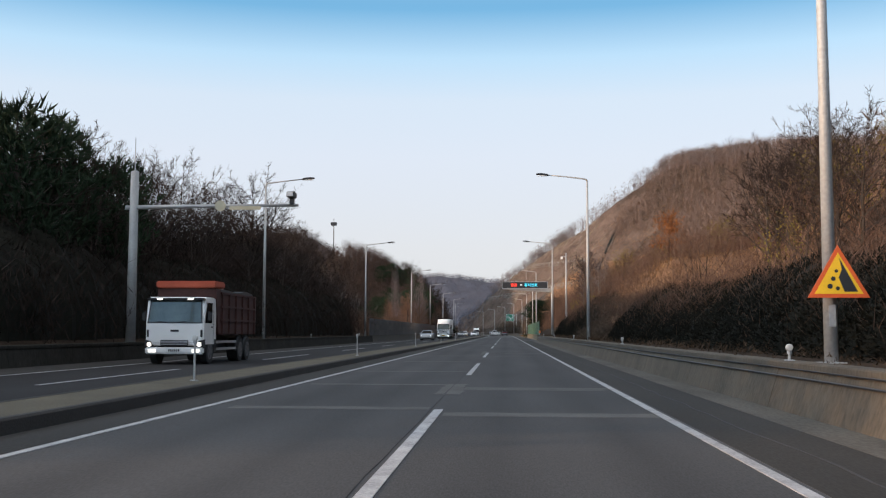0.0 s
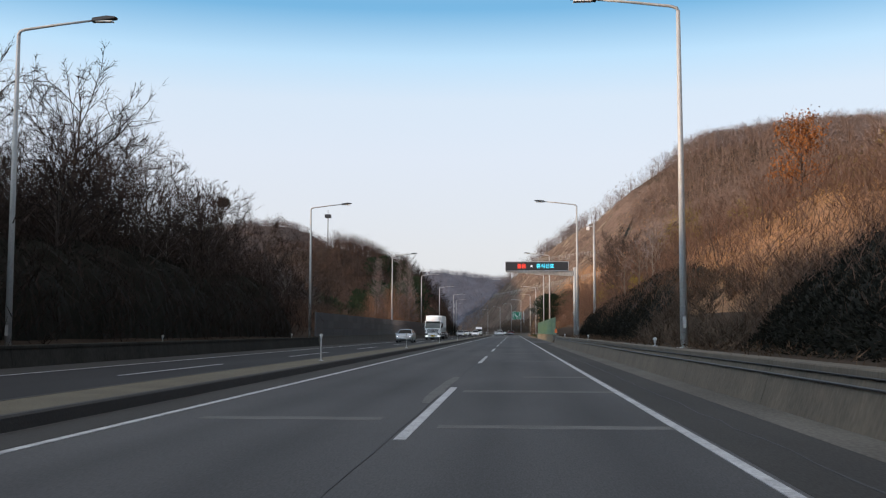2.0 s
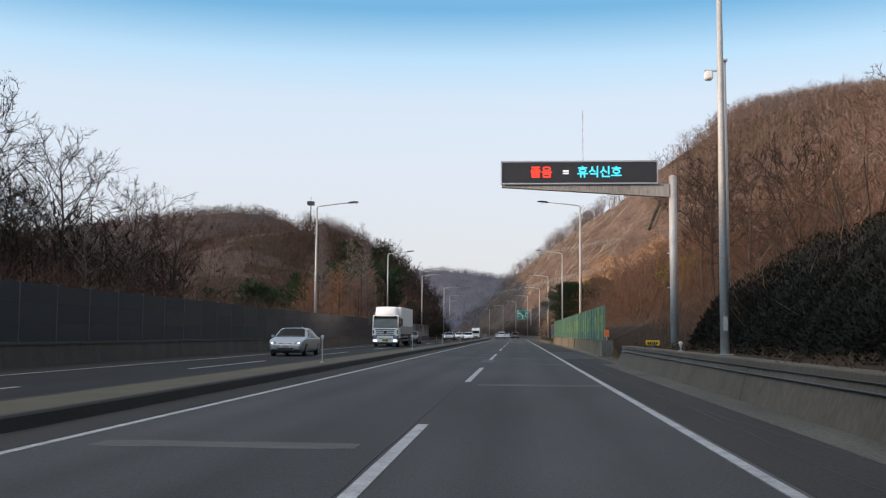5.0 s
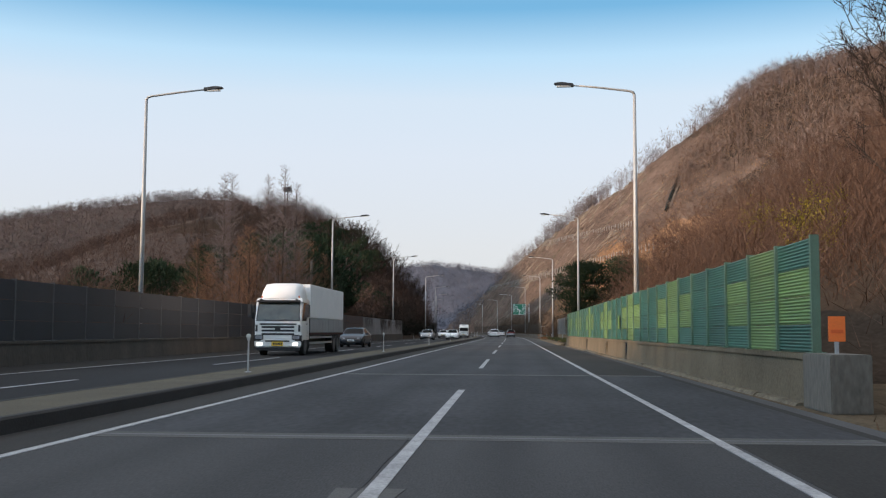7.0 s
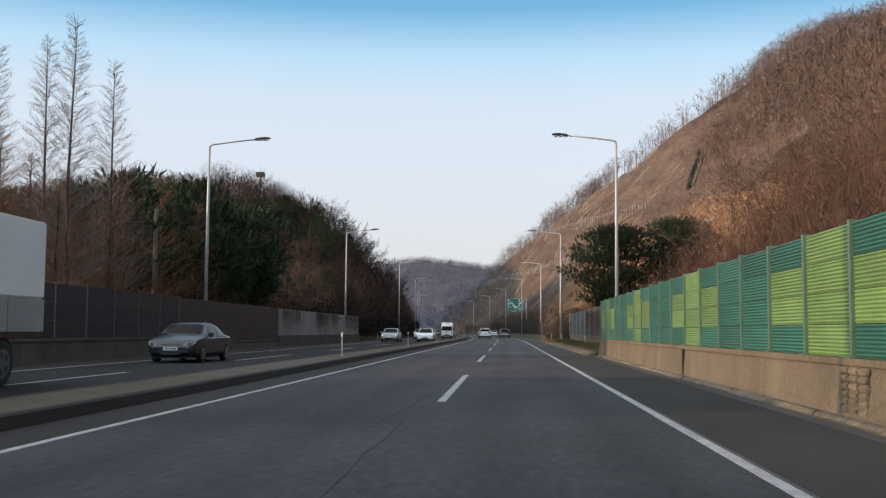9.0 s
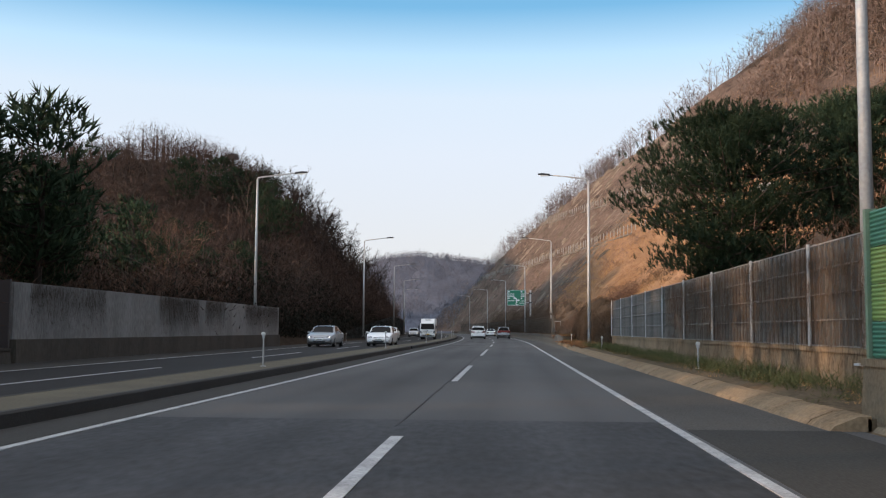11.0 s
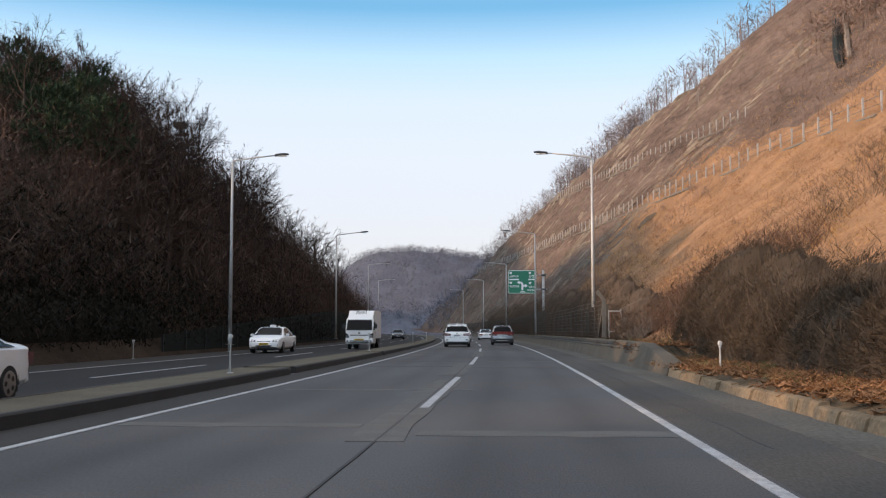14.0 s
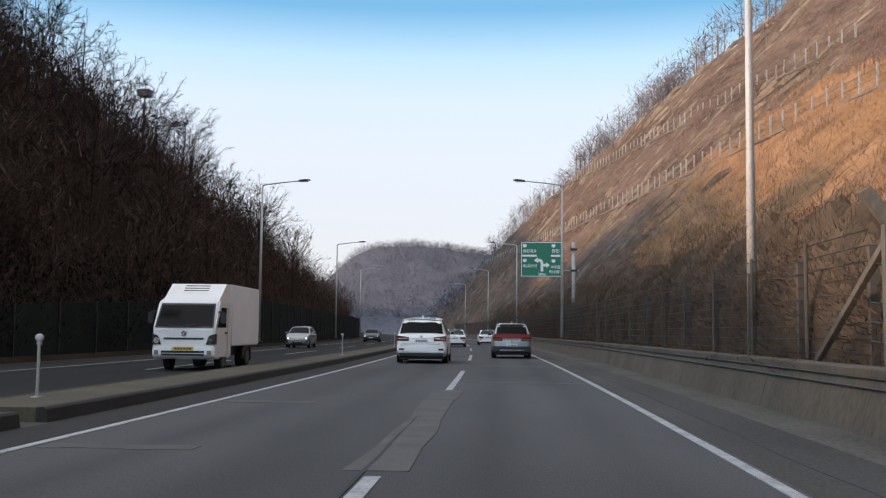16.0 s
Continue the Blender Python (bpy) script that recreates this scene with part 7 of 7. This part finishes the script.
# large white curtain-box lorry
lt = thing("box_lorry", at(-11.9, 200.6, True), "large white box lorry with a tall roof fairing", "truck", "traffic")
cab(lt, 2.42, 3.6, 5.6, .75, 2.95, .28, TRUCK_WHITE, 1.75, .88, False)
part("bumper", Build().box(-1.2, 1.2, 5.45, 5.68, .42, .78, .06), TRUCK_WHITE, lt)
for z in (1.10, 1.28, 1.46):
    part("grille_slot", Build().box(-.85, .85, 5.602, 5.615, z - .06, z + .04), BLACK_PLASTIC, lt)
part("badge", Build().tube([(0, 5.61, 1.37), (0, 5.63, 1.37)], .14, 16), DARK_METAL, lt)
part("grille_slot", Build().box(-.95, .95, 5.602, 5.615, 1.56, 1.64), BLACK_PLASTIC, lt)
part("bumper_intake", Build().box(-.62, .62, 5.68, 5.695, .70, .77), BLACK_PLASTIC, lt)
part("under_bumper", Build().box(-1.1, 1.1, 5.40, 5.60, .24, .42, .03), BLACK_PLASTIC, lt)
for s in (1, -1):
    unit = part("lamp_unit", Build().box(min(s * .74, s * 1.17), max(s * .74, s * 1.17), 5.58, 5.70, .80, 1.06, .03), CHROME, lt)
    part("lens", Build().box(min(s * .78, s * 1.13), max(s * .78, s * 1.13), 5.70, 5.706, .84, 1.02), HEAD, unit)
    part("visor_bracket", Build().box(min(s * .9, s * .96), max(s * .9, s * .96), 5.30, 5.60, 2.82, 2.90), DARK_METAL, lt)
    part("wing_mirror", Build().box(min(s * 1.38, s * 1.62), max(s * 1.38, s * 1.62), 5.45, 5.56, 1.95, 2.62, .03), BLACK_PLASTIC, lt)
    part("mirror_stay", Build().tube([(s * 1.15, 5.3, 2.7), (s * 1.5, 5.5, 2.68), (s * 1.5, 5.5, 2.5)], .02, 6), BLACK_PLASTIC, lt)
    part("lower_rail", Build().box(min(s * 1.19, s * 1.225), max(s * 1.19, s * 1.225), -7.2, 3.35, 1.06, 1.16), BED_RED, lt, "rust-red lower rail")
number_plate(lt, 5.69, .60, PLATE_YELLOW, .30, .11)
part("sun_visor", Build().box(-1.12, 1.12, 5.28, 5.62, 2.72, 2.82, .03), DARK_METAL, lt)
rings = []
for w, yf, z in ((1.08, 5.22, 2.94), (1.06, 5.18, 3.12), (1.02, 5.05, 3.36), (.95, 4.82, 3.58), (.84, 4.50, 3.71), (.68, 4.15, 3.76)):
    rings += [(-w, 3.65, z), (-w, yf - .42, z), (-w * .93, yf - .14, z), (-w * .70, yf, z), (w * .70, yf, z), (w * .93, yf - .14, z), (w, yf - .42, z), (w, 3.65, z)]
part("roof_fairing", Build().add(rings, [(i * 8 + k, i * 8 + (k + 1) % 8, i * 8 + 8 + (k + 1) % 8, i * 8 + 8 + k) for i in range(5) for k in range(8)] + [tuple(range(40, 48))]), TRUCK_WHITE, lt, smooth=True)
part("cargo_box", Build().box(-1.22, 1.22, -7.2, 3.35, 1.95, 3.75, .04), BOX_WHITE, lt)
for k in range(6):
    y0 = -7.18 + k * 1.755
    for s in (1, -1):
        part("side_board", Build().box(min(s * 1.18, s * 1.235), max(s * 1.18, s * 1.235), y0 + .01, y0 + 1.74, 1.18, 1.94, .01), BOX_GREY, lt)
part("floor_frame", Build().box(-1.18, 1.18, -7.2, 3.35, 1.05, 1.94), DARK_METAL, lt)
part("chassis", Build().box(-.5, .5, -7.0, 5.0, .62, 1.05), DARK_METAL, lt)
for s in (1, -1):
    wheel(lt, s * 1.18, 4.35, .50, .30, dual=True)
    wheel(lt, s * 1.18, -4.2, .50, .50, dual=True)
    wheel(lt, s * 1.18, -5.4, .50, .50, dual=True)
    for z in (.62, .92):
        part("side_guard", Build().box(min(s * 1.14, s * 1.18), max(s * 1.14, s * 1.18), -3.4, 3.2, z - .06, z + .06), STEEL, lt)
    part("door_step", Build().box(min(s * .95, s * 1.19), max(s * .95, s * 1.19), 3.62, 3.86, .45, .95, .02), BLACK_PLASTIC, lt)
    part("bumper_lamp", Build().box(min(s * .78, s * 1.06), max(s * .78, s * 1.06), 5.68, 5.70, .50, .66), HEAD_ON, lt)
    part("corner_vent", Build().box(min(s * 1.06, s * 1.16), max(s * 1.06, s * 1.16), 5.602, 5.62, 1.22, 1.56), BLACK_PLASTIC, lt)
    part("roof_marker", Build().box(min(s * .9, s * 1.0), max(s * .9, s * 1.0), 5.0, 5.1, 2.96, 3.06), ORANGE, lt)

# tipper lorry with a covered bed
dt = thing("tipper_lorry", at(-12.75, 42.7, True), "white-cab tipper lorry with a rust-red bed and orange cover", "truck", "traffic")
cab(dt, 2.30, 2.3, 4.0, .72, 2.62, .18, TRUCK_WHITE, 1.58, .80, True)
part("bumper", Build().box(-1.15, 1.15, 3.88, 4.06, .40, .66, .05), TRUCK_WHITE, dt)
for s in (1, -1):
    part("fog_lamp", Build().box(min(s * .72, s * 1.0), max(s * .72, s * 1.0), 4.05, 4.075, .47, .58), HEAD_ON, dt)
part("grille", Build().box(-.55, .55, 4.002, 4.03, .72, .94, .02), DARK_METAL, dt)
for z in (.77, .83, .89):
    part("grille_bar", Build().box(-.52, .52, 4.03, 4.036, z - .012, z + .012), STEEL, dt)
part("badge", Build().box(-.16, .16, 4.002, 4.012, 1.26, 1.34), DARK_METAL, dt)
for s in (1, -1):
    part("door_step", Build().box(min(s * .85, s * 1.16), max(s * .85, s * 1.16), 2.3, 2.62, .45, .98, .02), BLACK_PLASTIC, dt)
    part("corner_vent", Build().box(min(s * 1.02, s * 1.10), max(s * 1.02, s * 1.10), 4.002, 4.014, 1.06, 1.34), BLACK_PLASTIC, dt)
    part("roof_marker", Build().box(min(s * .5, s * .72), max(s * .5, s * .72), 3.99, 4.03, 2.50, 2.56), HEAD_ON, dt)
part("visor", Build().box(-1.12, 1.12, 3.72, 4.02, 2.48, 2.58, .03), DARK_METAL, dt)
number_plate(dt, 4.07, .54, PLATE, .28, .08)
part("tarp_roll", Build().box(-1.22, 1.22, 1.35, 2.75, 3.02, 3.30, .05), TARP, dt)
part("headboard", Build().prism([(1.9, 1.2), (2.15, 1.2), (2.6, 3.0), (1.9, 3.0)], "x", -1.2, 1.2), BED_RED, dt)
part("bed", Build().box(-1.2, 1.2, -3.7, 1.95, 1.15, 2.85, .04), BED_RED, dt)
for s in (1, -1):
    for k in range(6):
        y0 = -3.6 + k * 1.06
        part("rib", Build().box(min(s * 1.2, s * 1.28), max(s * 1.2, s * 1.28), y0, y0 + .12, 1.15, 2.85), BED_RED, dt)
    for z in (1.7, 2.25, 2.8):
        part("rail", Build().box(min(s * 1.2, s * 1.26), max(s * 1.2, s * 1.26), -3.7, 1.95, z, z + .08), BED_RED, dt)
    wheel(dt, s * 1.14, 3.1, .50, .30, dual=True)
    wheel(dt, s * 1.14, -1.5, .50, .50, dual=True)
    wheel(dt, s * 1.14, -2.7, .50, .50, dual=True)
    part("side_guard", Build().box(min(s * 1.1, s * 1.14), max(s * 1.1, s * 1.14), -.8, 2.2, .52, .62), STEEL, dt)
    part("side_guard", Build().box(min(s * 1.1, s * 1.14), max(s * 1.1, s * 1.14), -.8, 2.2, .80, .90), STEEL, dt)
part("load_cover", Build().prism([(-3.6, 2.85), (1.9, 2.85), (1.3, 3.02), (-.8, 2.95), (-2.4, 3.06), (-3.6, 2.98)], "x", -1.12, 1.12), BLACK_PLASTIC, dt)
part("chassis", Build().box(-.5, .5, -3.5, 3.6, .55, 1.15), DARK_METAL, dt)
